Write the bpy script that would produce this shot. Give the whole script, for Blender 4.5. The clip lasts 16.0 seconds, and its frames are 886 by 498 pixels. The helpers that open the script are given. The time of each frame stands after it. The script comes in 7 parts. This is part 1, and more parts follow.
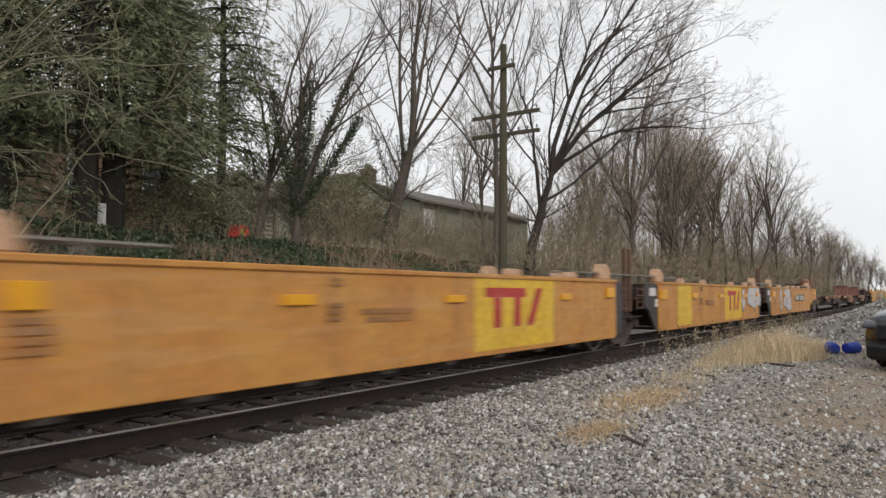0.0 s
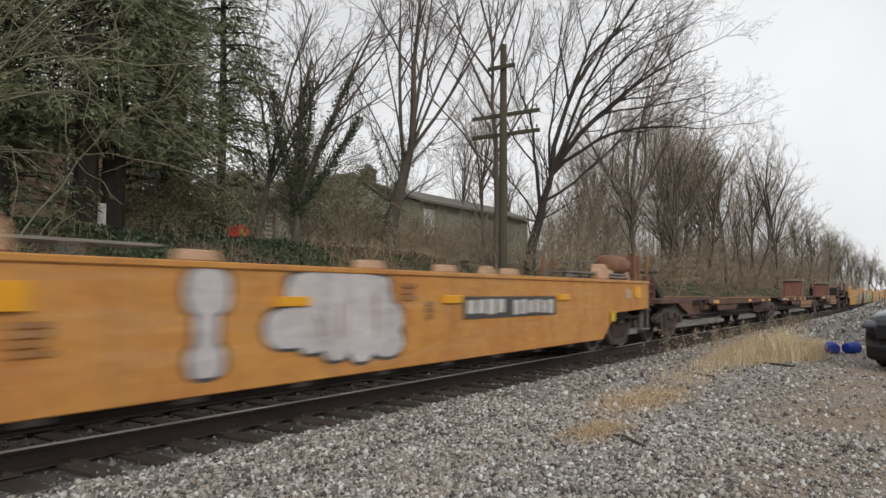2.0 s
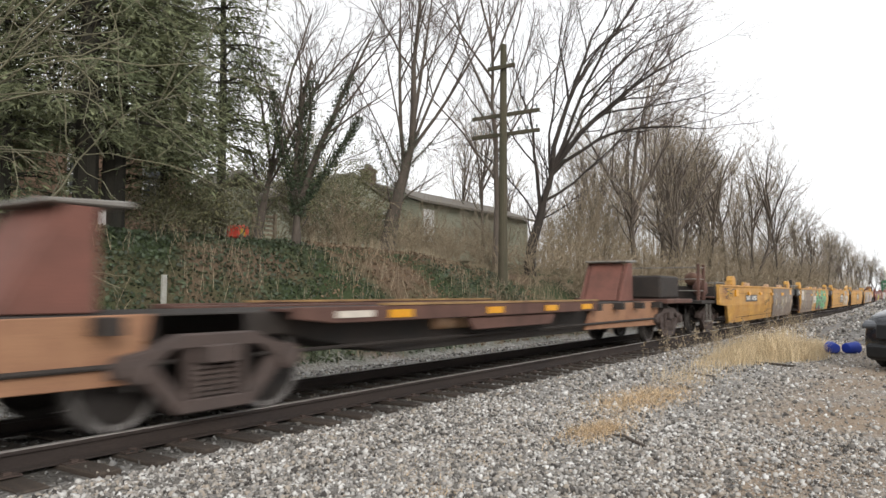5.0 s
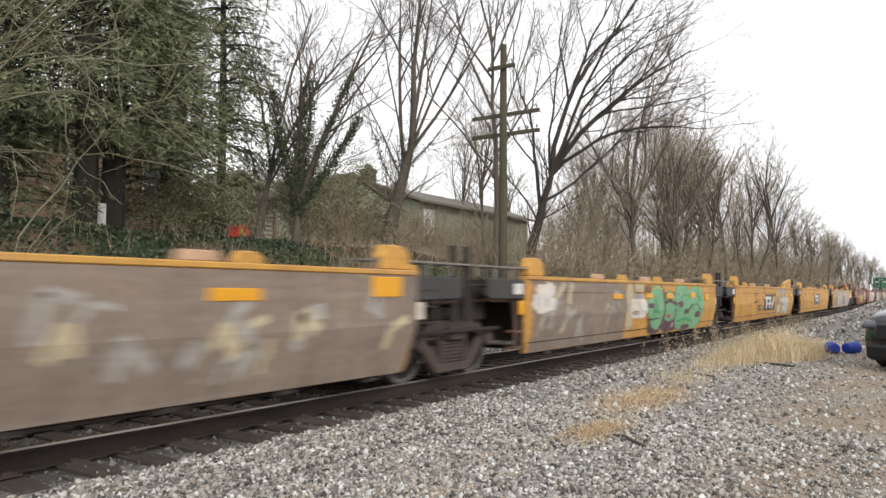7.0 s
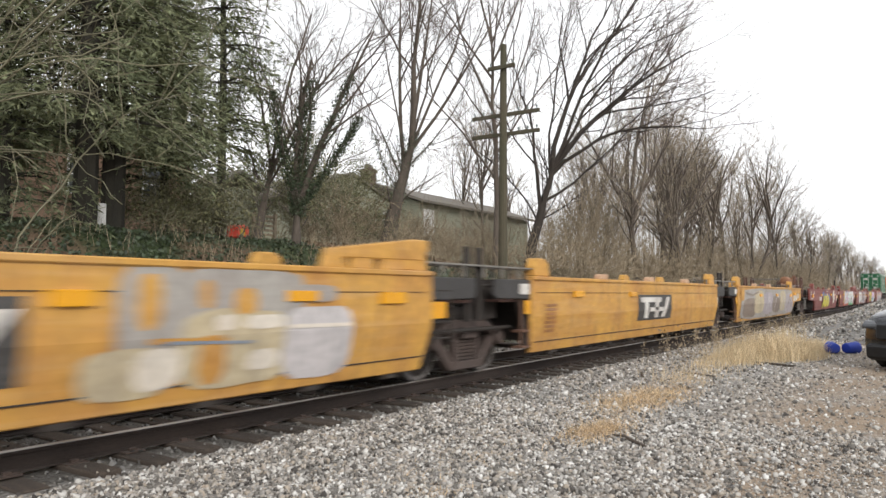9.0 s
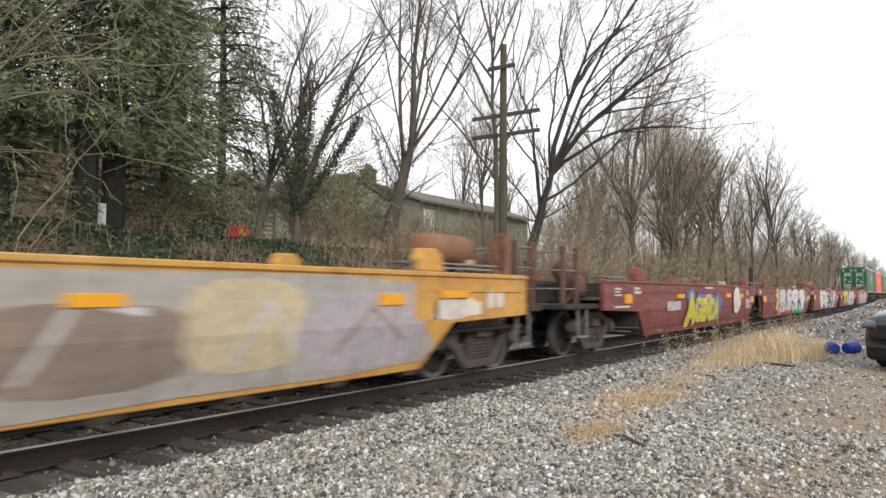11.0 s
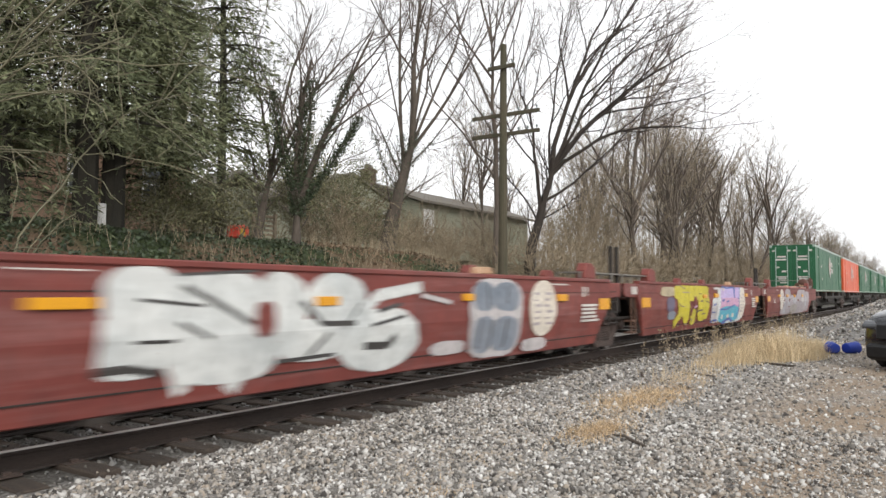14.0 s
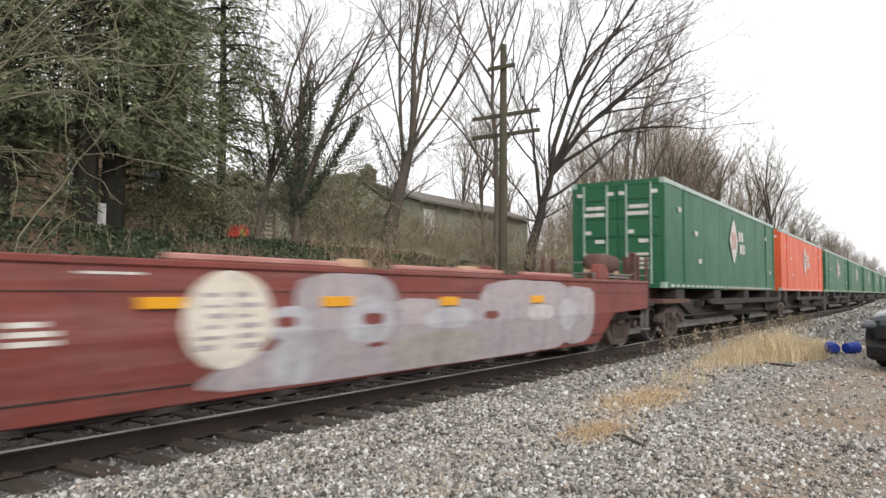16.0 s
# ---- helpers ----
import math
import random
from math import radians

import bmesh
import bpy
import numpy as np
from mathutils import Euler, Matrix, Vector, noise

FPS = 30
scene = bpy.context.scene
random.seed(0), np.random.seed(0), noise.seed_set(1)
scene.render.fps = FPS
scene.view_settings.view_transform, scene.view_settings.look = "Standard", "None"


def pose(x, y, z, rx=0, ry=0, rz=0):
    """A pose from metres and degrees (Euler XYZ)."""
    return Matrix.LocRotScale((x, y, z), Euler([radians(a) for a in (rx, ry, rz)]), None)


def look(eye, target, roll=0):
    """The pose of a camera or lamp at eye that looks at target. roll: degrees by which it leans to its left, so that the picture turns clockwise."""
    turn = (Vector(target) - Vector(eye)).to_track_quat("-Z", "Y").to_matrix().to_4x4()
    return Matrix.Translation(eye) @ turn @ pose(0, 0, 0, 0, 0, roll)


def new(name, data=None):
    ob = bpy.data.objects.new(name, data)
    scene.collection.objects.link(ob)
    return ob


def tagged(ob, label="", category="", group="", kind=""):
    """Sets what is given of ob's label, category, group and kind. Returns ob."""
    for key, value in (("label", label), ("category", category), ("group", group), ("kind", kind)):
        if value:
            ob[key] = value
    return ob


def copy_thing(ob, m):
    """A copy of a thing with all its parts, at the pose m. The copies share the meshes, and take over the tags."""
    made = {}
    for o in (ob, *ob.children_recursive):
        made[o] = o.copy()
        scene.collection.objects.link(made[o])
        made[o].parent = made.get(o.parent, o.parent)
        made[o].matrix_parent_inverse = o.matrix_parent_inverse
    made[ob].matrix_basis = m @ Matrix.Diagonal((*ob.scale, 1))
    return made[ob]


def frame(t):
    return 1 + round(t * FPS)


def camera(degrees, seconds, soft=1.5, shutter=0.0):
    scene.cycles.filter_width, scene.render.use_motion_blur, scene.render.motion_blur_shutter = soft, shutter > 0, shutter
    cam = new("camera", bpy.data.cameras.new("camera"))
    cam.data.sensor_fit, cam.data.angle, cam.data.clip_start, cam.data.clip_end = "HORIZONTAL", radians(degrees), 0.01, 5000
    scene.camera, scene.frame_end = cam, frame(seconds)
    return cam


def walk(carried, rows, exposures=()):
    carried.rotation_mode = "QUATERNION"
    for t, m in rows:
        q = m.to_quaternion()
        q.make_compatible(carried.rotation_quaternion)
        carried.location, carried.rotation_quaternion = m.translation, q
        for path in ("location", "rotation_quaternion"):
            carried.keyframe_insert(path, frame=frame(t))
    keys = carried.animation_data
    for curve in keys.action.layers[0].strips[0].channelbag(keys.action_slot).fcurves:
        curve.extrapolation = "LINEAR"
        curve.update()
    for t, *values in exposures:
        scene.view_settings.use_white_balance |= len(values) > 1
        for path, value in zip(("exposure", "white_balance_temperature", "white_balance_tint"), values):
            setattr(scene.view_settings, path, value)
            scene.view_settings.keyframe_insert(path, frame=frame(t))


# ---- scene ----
# x runs along the track away from the eye, y across it, z is up; z = 0 is the top of the rails.
SPEED = 15.2972          # train, metres per second towards -x
TRACK_Y = 6.867          # centre line of the track
SIDE = 1.5               # half the width of a well car
EYE = (0.0, 0.0, 1.2946)
YAW, PITCH, ROLL = 34.0723, 3.3765, 0.343
cam = camera(63.712, 16.0, soft=1.5, shutter=0.4)
AIM = (math.cos(radians(YAW)) * math.cos(radians(PITCH)), math.sin(radians(YAW)) * math.cos(radians(PITCH)), math.sin(radians(PITCH)))
still = look(EYE, [e + 10 * a for e, a in zip(EYE, AIM)], ROLL)
walk(cam, [(0.0, still), (16.0, still)], exposures=[(0.0, 0.15), (2.5, 0.08), (3.0, 0.14), (3.5, 0.24), (4.0, 0.5), (6.3, 0.68), (9.0, 0.74), (16.0, 0.7)])

# ---- sky and sun: a bright overcast day ----
world = bpy.data.worlds.new("overcast_sky")
scene.world = world
world.use_nodes = True
wn, wl = world.node_tree.nodes, world.node_tree.links
sky = wn.new("ShaderNodeTexSky")
sky.sky_type, sky.sun_disc = "NISHITA", False
sky.sun_elevation, sky.sun_rotation = radians(27), radians(218)
grey = wn.new("ShaderNodeHueSaturation")
grey.inputs["Saturation"].default_value = 0.12
cover = wn.new("ShaderNodeMix")
cover.data_type = "RGBA"
cover.inputs["Factor"].default_value = 0.8
cover.inputs["B"].default_value = (9.0, 9.1, 9.3, 1)
cloud = wn.new("ShaderNodeTexNoise")
cloud.inputs["Scale"].default_value, cloud.inputs["Detail"].default_value = 2.2, 5
cloud_ramp = wn.new("ShaderNodeMapRange")
cloud_ramp.inputs["From Min"].default_value, cloud_ramp.inputs["From Max"].default_value = 0.35, 0.7
cloud_ramp.inputs["To Min"].default_value, cloud_ramp.inputs["To Max"].default_value = 0.86, 1.07
shade = wn.new("ShaderNodeVectorMath")
shade.operation = "SCALE"
wl.new(sky.outputs[0], grey.inputs["Color"])
wl.new(grey.outputs[0], cover.inputs["A"])
wl.new(cloud.outputs["Fac"], cloud_ramp.inputs[0])
wl.new(cover.outputs["Result"], shade.inputs[0])
wl.new(cloud_ramp.outputs[0], shade.inputs["Scale"])
wl.new(shade.outputs[0], wn["Background"].inputs["Color"])
wn["Background"].inputs["Strength"].default_value = 0.1
sun = new("sun", bpy.data.lights.new("sun", "SUN"))
sun.data.energy, sun.data.angle, sun.data.color = 1.2, radians(14), (1, 0.96, 0.9)
sun.matrix_world = look((-24, -36, 27), (10, 8, 0))


# ---- materials ----
def material(name, colour, second=None, rough=0.7, metal=0.0, scale=4.0, fine=60.0, amount=0.5, bump=0.2, vary=0.0, stretch=(1, 1, 1), sharp=0.18, specular=0.4, streak=0.0):
    """Two scales of variation: broad patches of the second colour, and fine grain in value and relief."""
    m = bpy.data.materials.new(name)
    m.use_nodes = True
    n, l = m.node_tree.nodes, m.node_tree.links
    b = n["Principled BSDF"]
    b.inputs["Metallic"].default_value = metal
    b.inputs["Specular IOR Level"].default_value = specular
    second = second or tuple(c * 0.6 for c in colour)
    co = n.new("ShaderNodeTexCoord")
    mp = n.new("ShaderNodeMapping")
    mp.inputs["Scale"].default_value = stretch
    l.new(co.outputs["Object"], mp.inputs[0])
    broad = n.new("ShaderNodeTexNoise")
    broad.inputs["Scale"].default_value, broad.inputs["Detail"].default_value, broad.inputs["Roughness"].default_value = scale, 7, 0.65
    small = n.new("ShaderNodeTexNoise")
    small.inputs["Scale"].default_value, small.inputs["Detail"].default_value = fine, 4
    l.new(mp.outputs[0], broad.inputs["Vector"])
    l.new(mp.outputs[0], small.inputs["Vector"])
    edge = n.new("ShaderNodeMapRange")
    mid = 0.5 + (0.5 - amount) * 0.5
    edge.inputs["From Min"].default_value, edge.inputs["From Max"].default_value = mid - sharp, mid + sharp
    l.new(broad.outputs["Fac"], edge.inputs[0])
    mix = n.new("ShaderNodeMix")
    mix.data_type = "RGBA"
    mix.inputs["A"].default_value, mix.inputs["B"].default_value = (*colour, 1), (*second, 1)
    l.new(edge.outputs[0], mix.inputs["Factor"])
    colour_out = mix.outputs["Result"]
    if streak:
        # rain streaks run down, scrapes run along
        for k, (squeeze, weight) in enumerate((((6.0, 6.0, 0.45), streak), ((0.5, 1.0, 7.0), streak * 0.8))):
            run = n.new("ShaderNodeMapping")
            run.inputs["Scale"].default_value = squeeze
            l.new(co.outputs["Object"], run.inputs[0])
            tex = n.new("ShaderNodeTexNoise")
            tex.inputs["Scale"].default_value, tex.inputs["Detail"].default_value, tex.inputs["Roughness"].default_value = 1.0, 6, 0.6
            l.new(run.outputs[0], tex.inputs["Vector"])
            cut = n.new("ShaderNodeMapRange")
            cut.inputs["From Min"].default_value, cut.inputs["From Max"].default_value, cut.inputs["To Max"].default_value = 0.5, 0.68, weight
            l.new(tex.outputs["Fac"], cut.inputs[0])
            dirty = n.new("ShaderNodeMix")
            dirty.data_type = "RGBA"
            tone = tuple(c * 0.45 + 0.03 for c in second) if k == 0 else tuple(c * 0.75 + 0.11 for c in colour)
            dirty.inputs["B"].default_value = (*tone, 1)
            l.new(cut.outputs[0], dirty.inputs["Factor"])
            l.new(colour_out, dirty.inputs["A"])
            colour_out = dirty.outputs["Result"]
    grain = n.new("ShaderNodeMapRange")
    grain.inputs["From Min"].default_value, grain.inputs["From Max"].default_value = 0.25, 0.75
    grain.inputs["To Min"].default_value, grain.inputs["To Max"].default_value = 0.78, 1.2
    l.new(small.outputs["Fac"], grain.inputs[0])
    last = grain.outputs[0]
    if vary:
        rnd = n.new("ShaderNodeObjectInfo") if vary < 1 else n.new("ShaderNodeNewGeometry")
        rr = n.new("ShaderNodeMapRange")
        k = vary if vary < 1 else vary - 1
        rr.inputs["To Min"].default_value, rr.inputs["To Max"].default_value = 1 - k, 1 + k
        l.new(rnd.outputs["Random"] if vary < 1 else rnd.outputs["Random Per Island"], rr.inputs[0])
        mul = n.new("ShaderNodeMath")
        mul.operation = "MULTIPLY"
        l.new(last, mul.inputs[0])
        l.new(rr.outputs[0], mul.inputs[1])
        last = mul.outputs[0]
    tint = n.new("ShaderNodeVectorMath")
    tint.operation = "SCALE"
    l.new(colour_out, tint.inputs[0])
    l.new(last, tint.inputs["Scale"])
    l.new(tint.outputs[0], b.inputs["Base Color"])
    ro = n.new("ShaderNodeMapRange")
    ro.inputs["To Min"].default_value, ro.inputs["To Max"].default_value = max(rough - 0.12, 0.05), min(rough + 0.15, 1)
    l.new(broad.outputs["Fac"], ro.inputs[0])
    l.new(ro.outputs[0], b.inputs["Roughness"])
    if bump:
        bp = n.new("ShaderNodeBump")
        bp.inputs["Strength"].default_value, bp.inputs["Distance"].default_value = bump, 0.01
        l.new(small.outputs["Fac"], bp.inputs["Height"])
        l.new(bp.outputs[0], b.inputs["Normal"])
    return m


PAINT = dict(rough=0.6, scale=1.3, fine=14.0, amount=0.45, bump=0.06, stretch=(1, 1, 0.8), sharp=0.16, streak=0.42)
M = {
    "orange": material("faded_orange_paint", (0.475, 0.232, 0.05), (0.39, 0.155, 0.04), **PAINT),
    "gold": material("grimy_yellow_paint", (0.53, 0.29, 0.058), (0.37, 0.175, 0.05), **PAINT),
    "red": material("oxide_red_paint", (0.195, 0.045, 0.035), (0.13, 0.032, 0.027), **PAINT),
    "yellow": material("fresh_yellow_paint", (0.62, 0.40, 0.03), (0.55, 0.32, 0.03), **PAINT),
    "logo_red": material("red_stencil", (0.42, 0.035, 0.03), **PAINT),
    "white": material("white_stencil", (0.62, 0.60, 0.56), (0.42, 0.38, 0.35), **PAINT),
    "cream": material("cream_stencil", (0.64, 0.59, 0.51), (0.5, 0.43, 0.36), **PAINT),
    "black": material("black_stencil", (0.035, 0.033, 0.033), (0.06, 0.055, 0.05), **PAINT),
    "dark": material("rubbed_dark_stencil", (0.2, 0.10, 0.045), (0.34, 0.15, 0.045), **PAINT),
    "refl": material("amber_reflector", (0.64, 0.30, 0.008), (0.55, 0.23, 0.012), rough=0.35, amount=0.2, fine=120.0, bump=0.1),
    "silver": material("silver_spray_paint", (0.50, 0.465, 0.465), (0.36, 0.34, 0.34), **PAINT),
    "buff": material("grey_brown_overpaint", (0.225, 0.17, 0.13), (0.16, 0.122, 0.098), **PAINT),
    "pale_wash": material("pale_chalky_spray_paint", (0.46, 0.38, 0.24), (0.36, 0.30, 0.21), **PAINT),
    "greyed": material("dull_pale_spray_paint", (0.33, 0.31, 0.28), (0.25, 0.22, 0.2), **PAINT),
    "ice_dull": material("dull_pale_blue_spray_paint", (0.40, 0.40, 0.43), (0.33, 0.31, 0.34), **PAINT),
    "lilac": material("pale_lilac_overpaint", (0.36, 0.31, 0.32), (0.28, 0.25, 0.27), **PAINT),
    "green_spray": material("mint_spray_paint", (0.17, 0.37, 0.20), (0.12, 0.28, 0.15), **PAINT),
    "yel_spray": material("lemon_spray_paint", (0.527, 0.451, 0.027), (0.425, 0.369, 0.036), **PAINT),
    "blue_spray": material("blue_spray_paint", (0.06, 0.14, 0.42), (0.09, 0.1, 0.25), **PAINT),
    "dull_blue": material("dull_violet_blue_spray_paint", (0.10, 0.095, 0.17), (0.12, 0.09, 0.13), **PAINT),
    "pink_spray": material("pink_spray_paint", (0.55, 0.33, 0.44), (0.45, 0.25, 0.4), **PAINT),
    "violet_spray": material("violet_spray_paint", (0.42, 0.36, 0.62), (0.5, 0.36, 0.55), **PAINT),
    "aqua_spray": material("aqua_spray_paint", (0.10, 0.40, 0.48), (0.08, 0.3, 0.42), **PAINT),
    "redor_spray": material("red_orange_spray_paint", (0.6, 0.12, 0.04), (0.5, 0.1, 0.05), **PAINT),
    "kelly_spray": material("grass_green_spray_paint", (0.05, 0.30, 0.09), (0.06, 0.24, 0.1), **PAINT),
    "white_spray": material("white_spray_paint", (0.612, 0.621, 0.603), (0.450, 0.477, 0.477), **PAINT),
    "ice_spray": material("ice_blue_spray_paint", (0.425, 0.505, 0.528), (0.468, 0.435, 0.493), **PAINT),
    "palegold_spray": material("pale_gold_spray_paint", (0.52, 0.44, 0.16), (0.4, 0.34, 0.14), **PAINT),
    "slate_spray": material("slate_blue_spray_paint", (0.15, 0.18, 0.22), (0.24, 0.26, 0.3), **PAINT),
    "plum_spray": material("plum_spray_paint", (0.115, 0.058, 0.068), (0.085, 0.045, 0.05), **PAINT),
    "near_black": material("near_black_steel", (0.022, 0.02, 0.018), (0.04, 0.034, 0.029), rough=0.85, scale=3.0, bump=0.4),
    "cedar_bark": material("dark_cedar_bark", (0.022, 0.021, 0.016), (0.036, 0.032, 0.024), rough=0.95, scale=3.0, fine=30.0, bump=0.7, stretch=(3, 3, 0.4)),
    "undercarriage": material("sooty_steel", (0.022, 0.019, 0.017), (0.04, 0.031, 0.026), rough=0.8, scale=3.0, bump=0.4),
    "truck": material("grimy_cast_steel", (0.058, 0.044, 0.039), (0.082, 0.058, 0.05), rough=0.75, scale=5.0, bump=0.4),
    "wheel": material("worn_wheel_steel", (0.03, 0.025, 0.022), (0.022, 0.018, 0.016), rough=0.6, metal=0.2, scale=6.0, bump=0.2),
    "endgrey": material("dark_grey_end_paint", (0.05, 0.048, 0.047), (0.034, 0.031, 0.03), rough=0.65, scale=2.0, bump=0.1),
    "gusset_tan": material("light_tan_rust_steel", (0.33, 0.175, 0.095), (0.22, 0.11, 0.065), rough=0.75, scale=2.0, bump=0.25),
    # worn rim steel, paler so that the highlight is in its colour
    "wheel_rim": material("scuffed_rim_steel_with_painted_highlight", (0.20, 0.185, 0.175), (0.10, 0.09, 0.083), rough=0.45, metal=0.5, scale=9.0, bump=0.1),
    # the red car's paint, lightened as the lit upper face of the flange
    "bleached_red": material("red_paint_with_light_from_above", (0.43, 0.22, 0.19), (0.3, 0.12, 0.1), rough=0.6, scale=2.0, bump=0.1),
    "hitch_red": material("faded_red_brown_steel", (0.185, 0.075, 0.055), (0.12, 0.055, 0.042), rough=0.75, scale=2.5, bump=0.25),
    "rust_mid": material("dusty_rust_brown_steel", (0.15, 0.078, 0.05), (0.09, 0.05, 0.036), rough=0.8, scale=2.0, bump=0.3),
    "rust": material("rusty_brown_steel", (0.125, 0.062, 0.046), (0.07, 0.037, 0.029), rough=0.8, scale=2.0, bump=0.3),
    "rust_light": material("orange_rusted_paint", (0.25, 0.12, 0.062), (0.16, 0.075, 0.045), rough=0.75, scale=2.0, bump=0.25),
    "guide": material("pale_worn_guide_paint", (0.52, 0.36, 0.24), (0.36, 0.19, 0.1), rough=0.7, scale=5.0, bump=0.2),
    "grating": material("galvanised_grating", (0.27, 0.26, 0.24), (0.17, 0.15, 0.13), rough=0.6, metal=0.4, scale=8.0, bump=0.4),
    "edge_yellow": material("yellow_edge_paint", (0.34, 0.21, 0.075), (0.16, 0.09, 0.05), rough=0.65, scale=2.0, bump=0.15),
    "container_green": material("container_green_paint", (0.017, 0.108, 0.046), (0.014, 0.086, 0.038), rough=0.5, scale=0.7, fine=20.0, bump=0.05),
    "container_orange": material("container_orange_paint", (0.62, 0.10, 0.035), (0.5, 0.085, 0.03), rough=0.5, scale=0.7, fine=20.0, bump=0.05),
    "galv": material("pale_aluminium", (0.42, 0.5, 0.46), (0.3, 0.38, 0.34), rough=0.5, metal=0.3, scale=3.0, bump=0.1),
    "rail_side": material("rusty_rail_web", (0.036, 0.025, 0.02), (0.024, 0.018, 0.016), rough=0.85, scale=3.0, bump=0.3, stretch=(0.3, 1, 1)),
    # worn rail head, its base colour lightened to stand for reflected sky
    "rail_top": material("polished_rail_head_with_painted_sheen", (0.40, 0.37, 0.35), (0.28, 0.25, 0.23), rough=0.5, metal=0.25, scale=2.0, bump=0.05, stretch=(0.2, 4, 1)),
    "tie": material("weathered_creosoted_wood", (0.034, 0.026, 0.021), (0.068, 0.052, 0.04), rough=0.9, scale=3.0, fine=35.0, bump=0.7, stretch=(5, 0.7, 5), vary=0.25),
    "plate": material("rusted_tie_plate", (0.07, 0.045, 0.035), (0.045, 0.035, 0.03), rough=0.85, scale=12.0, bump=0.3),
    "bark": material("grey_brown_bark", (0.105, 0.085, 0.068), (0.07, 0.057, 0.047), rough=0.95, scale=2.5, fine=22.0, bump=0.6, stretch=(1, 1, 0.25)),
    "bark_dark": material("dark_wet_bark", (0.030, 0.024, 0.020), (0.045, 0.036, 0.03), rough=0.95, scale=2.5, fine=22.0, bump=0.6, stretch=(1, 1, 0.25)),
    "twig": material("bare_twigs", (0.14, 0.112, 0.095), (0.10, 0.08, 0.07), rough=0.9, scale=1.0, bump=0.0, vary=1.3),
    "twig_far": material("russet_bare_twigs", (0.275, 0.23, 0.172), (0.205, 0.17, 0.128), rough=0.95, scale=0.6, bump=0.0, vary=1.35),
    "cane": material("olive_tan_bare_canes", (0.19, 0.175, 0.115), (0.12, 0.112, 0.072), rough=0.9, scale=1.2, bump=0.0, vary=1.35),
    "needle": material("cedar_needles", (0.12, 0.142, 0.076), (0.155, 0.162, 0.086), rough=0.8, scale=0.8, bump=0.0, vary=1.45),
    "ivy": material("ivy_leaves", (0.034, 0.055, 0.027), (0.058, 0.066, 0.035), rough=0.55, scale=0.8, bump=0.0, vary=1.5),
    "shrub_leaf": material("olive_shrub_leaves", (0.15, 0.155, 0.075), (0.17, 0.16, 0.085), rough=0.7, scale=0.8, bump=0.0, vary=1.45),
    "litter": material("dead_leaves", (0.17, 0.115, 0.07), (0.11, 0.075, 0.05), rough=0.95, scale=1.0, bump=0.0, vary=1.4),
    "straw": material("dry_tan_grass", (0.60, 0.485, 0.315), (0.50, 0.385, 0.235), rough=0.85, scale=1.5, bump=0.0, vary=1.3),
    "matted_straw": material("matted_brown_grass", (0.57, 0.43, 0.27), (0.45, 0.32, 0.19), rough=0.9, scale=1.5, bump=0.0, vary=1.35),
    "weed": material("dead_weed_stalks", (0.29, 0.235, 0.16), (0.21, 0.165, 0.112), rough=0.9, scale=1.5, bump=0.0, vary=1.35),
    "siding": material("sage_green_siding", (0.31, 0.315, 0.24), (0.25, 0.255, 0.19), rough=0.7, scale=1.2, fine=8.0, bump=0.3, stretch=(0.3, 0.3, 6)),
    "roof": material("grey_shingles", (0.19, 0.17, 0.14), (0.14, 0.125, 0.11), rough=0.9, scale=1.5, fine=25.0, bump=0.5),
    "brick": material("red_brown_brick", (0.11, 0.072, 0.055), (0.08, 0.052, 0.042), rough=0.9, scale=3.0, fine=30.0, bump=0.5, vary=0.2),
    "tan_brick": material("tan_brick_wall", (0.38, 0.25, 0.175), (0.29, 0.19, 0.135), rough=0.9, scale=2.0, fine=28.0, bump=0.5),
    "white_paint": material("white_house_paint", (0.72, 0.72, 0.70), (0.6, 0.6, 0.58), rough=0.6, scale=2.0, bump=0.05),
    "pane": material("dark_window_glass", (0.03, 0.035, 0.04), (0.05, 0.055, 0.06), rough=0.12, scale=1.0, bump=0.0, specular=0.6),
    "pole": material("weathered_pole_wood", (0.085, 0.07, 0.048), (0.06, 0.06, 0.036), rough=0.95, scale=2.0, fine=30.0, bump=0.6, stretch=(2, 2, 0.2)),
    "glass_cap": material("grey_insulator_glass", (0.2, 0.23, 0.22), rough=0.3),
    "toy_red": material("faded_red_plastic", (0.55, 0.06, 0.03), (0.42, 0.05, 0.03), rough=0.5, bump=0.05),
    "toy_yellow": material("yellow_plastic", (0.65, 0.42, 0.04), rough=0.5, bump=0.05),
    "fence_wood": material("weathered_fence_wood", (0.25, 0.20, 0.14), (0.17, 0.14, 0.1), rough=0.9, scale=4.0, bump=0.4),
    "blue_plastic": material("blue_plastic", (0.02, 0.05, 0.34), (0.015, 0.035, 0.25), rough=0.4, bump=0.05),
    "pale_plastic": material("dusty_pale_plastic", (0.45, 0.40, 0.34), rough=0.6, bump=0.1),
    "car_paint": material("dark_blue_car_paint", (0.012, 0.014, 0.020), (0.010, 0.012, 0.017), rough=0.16, scale=3.0, bump=0.0, specular=0.7),
    "car_trim": material("black_car_plastic", (0.015, 0.015, 0.016), rough=0.6, bump=0.15),
    "tyre": material("tyre_rubber", (0.018, 0.018, 0.018), (0.035, 0.032, 0.03), rough=0.9, bump=0.3),
    "rim": material("alloy_rim", (0.4, 0.4, 0.42), rough=0.3, metal=0.9, bump=0.0),
    "lens": material("clear_headlight_lens", (0.07, 0.075, 0.085), rough=0.08, bump=0.0, specular=0.8),
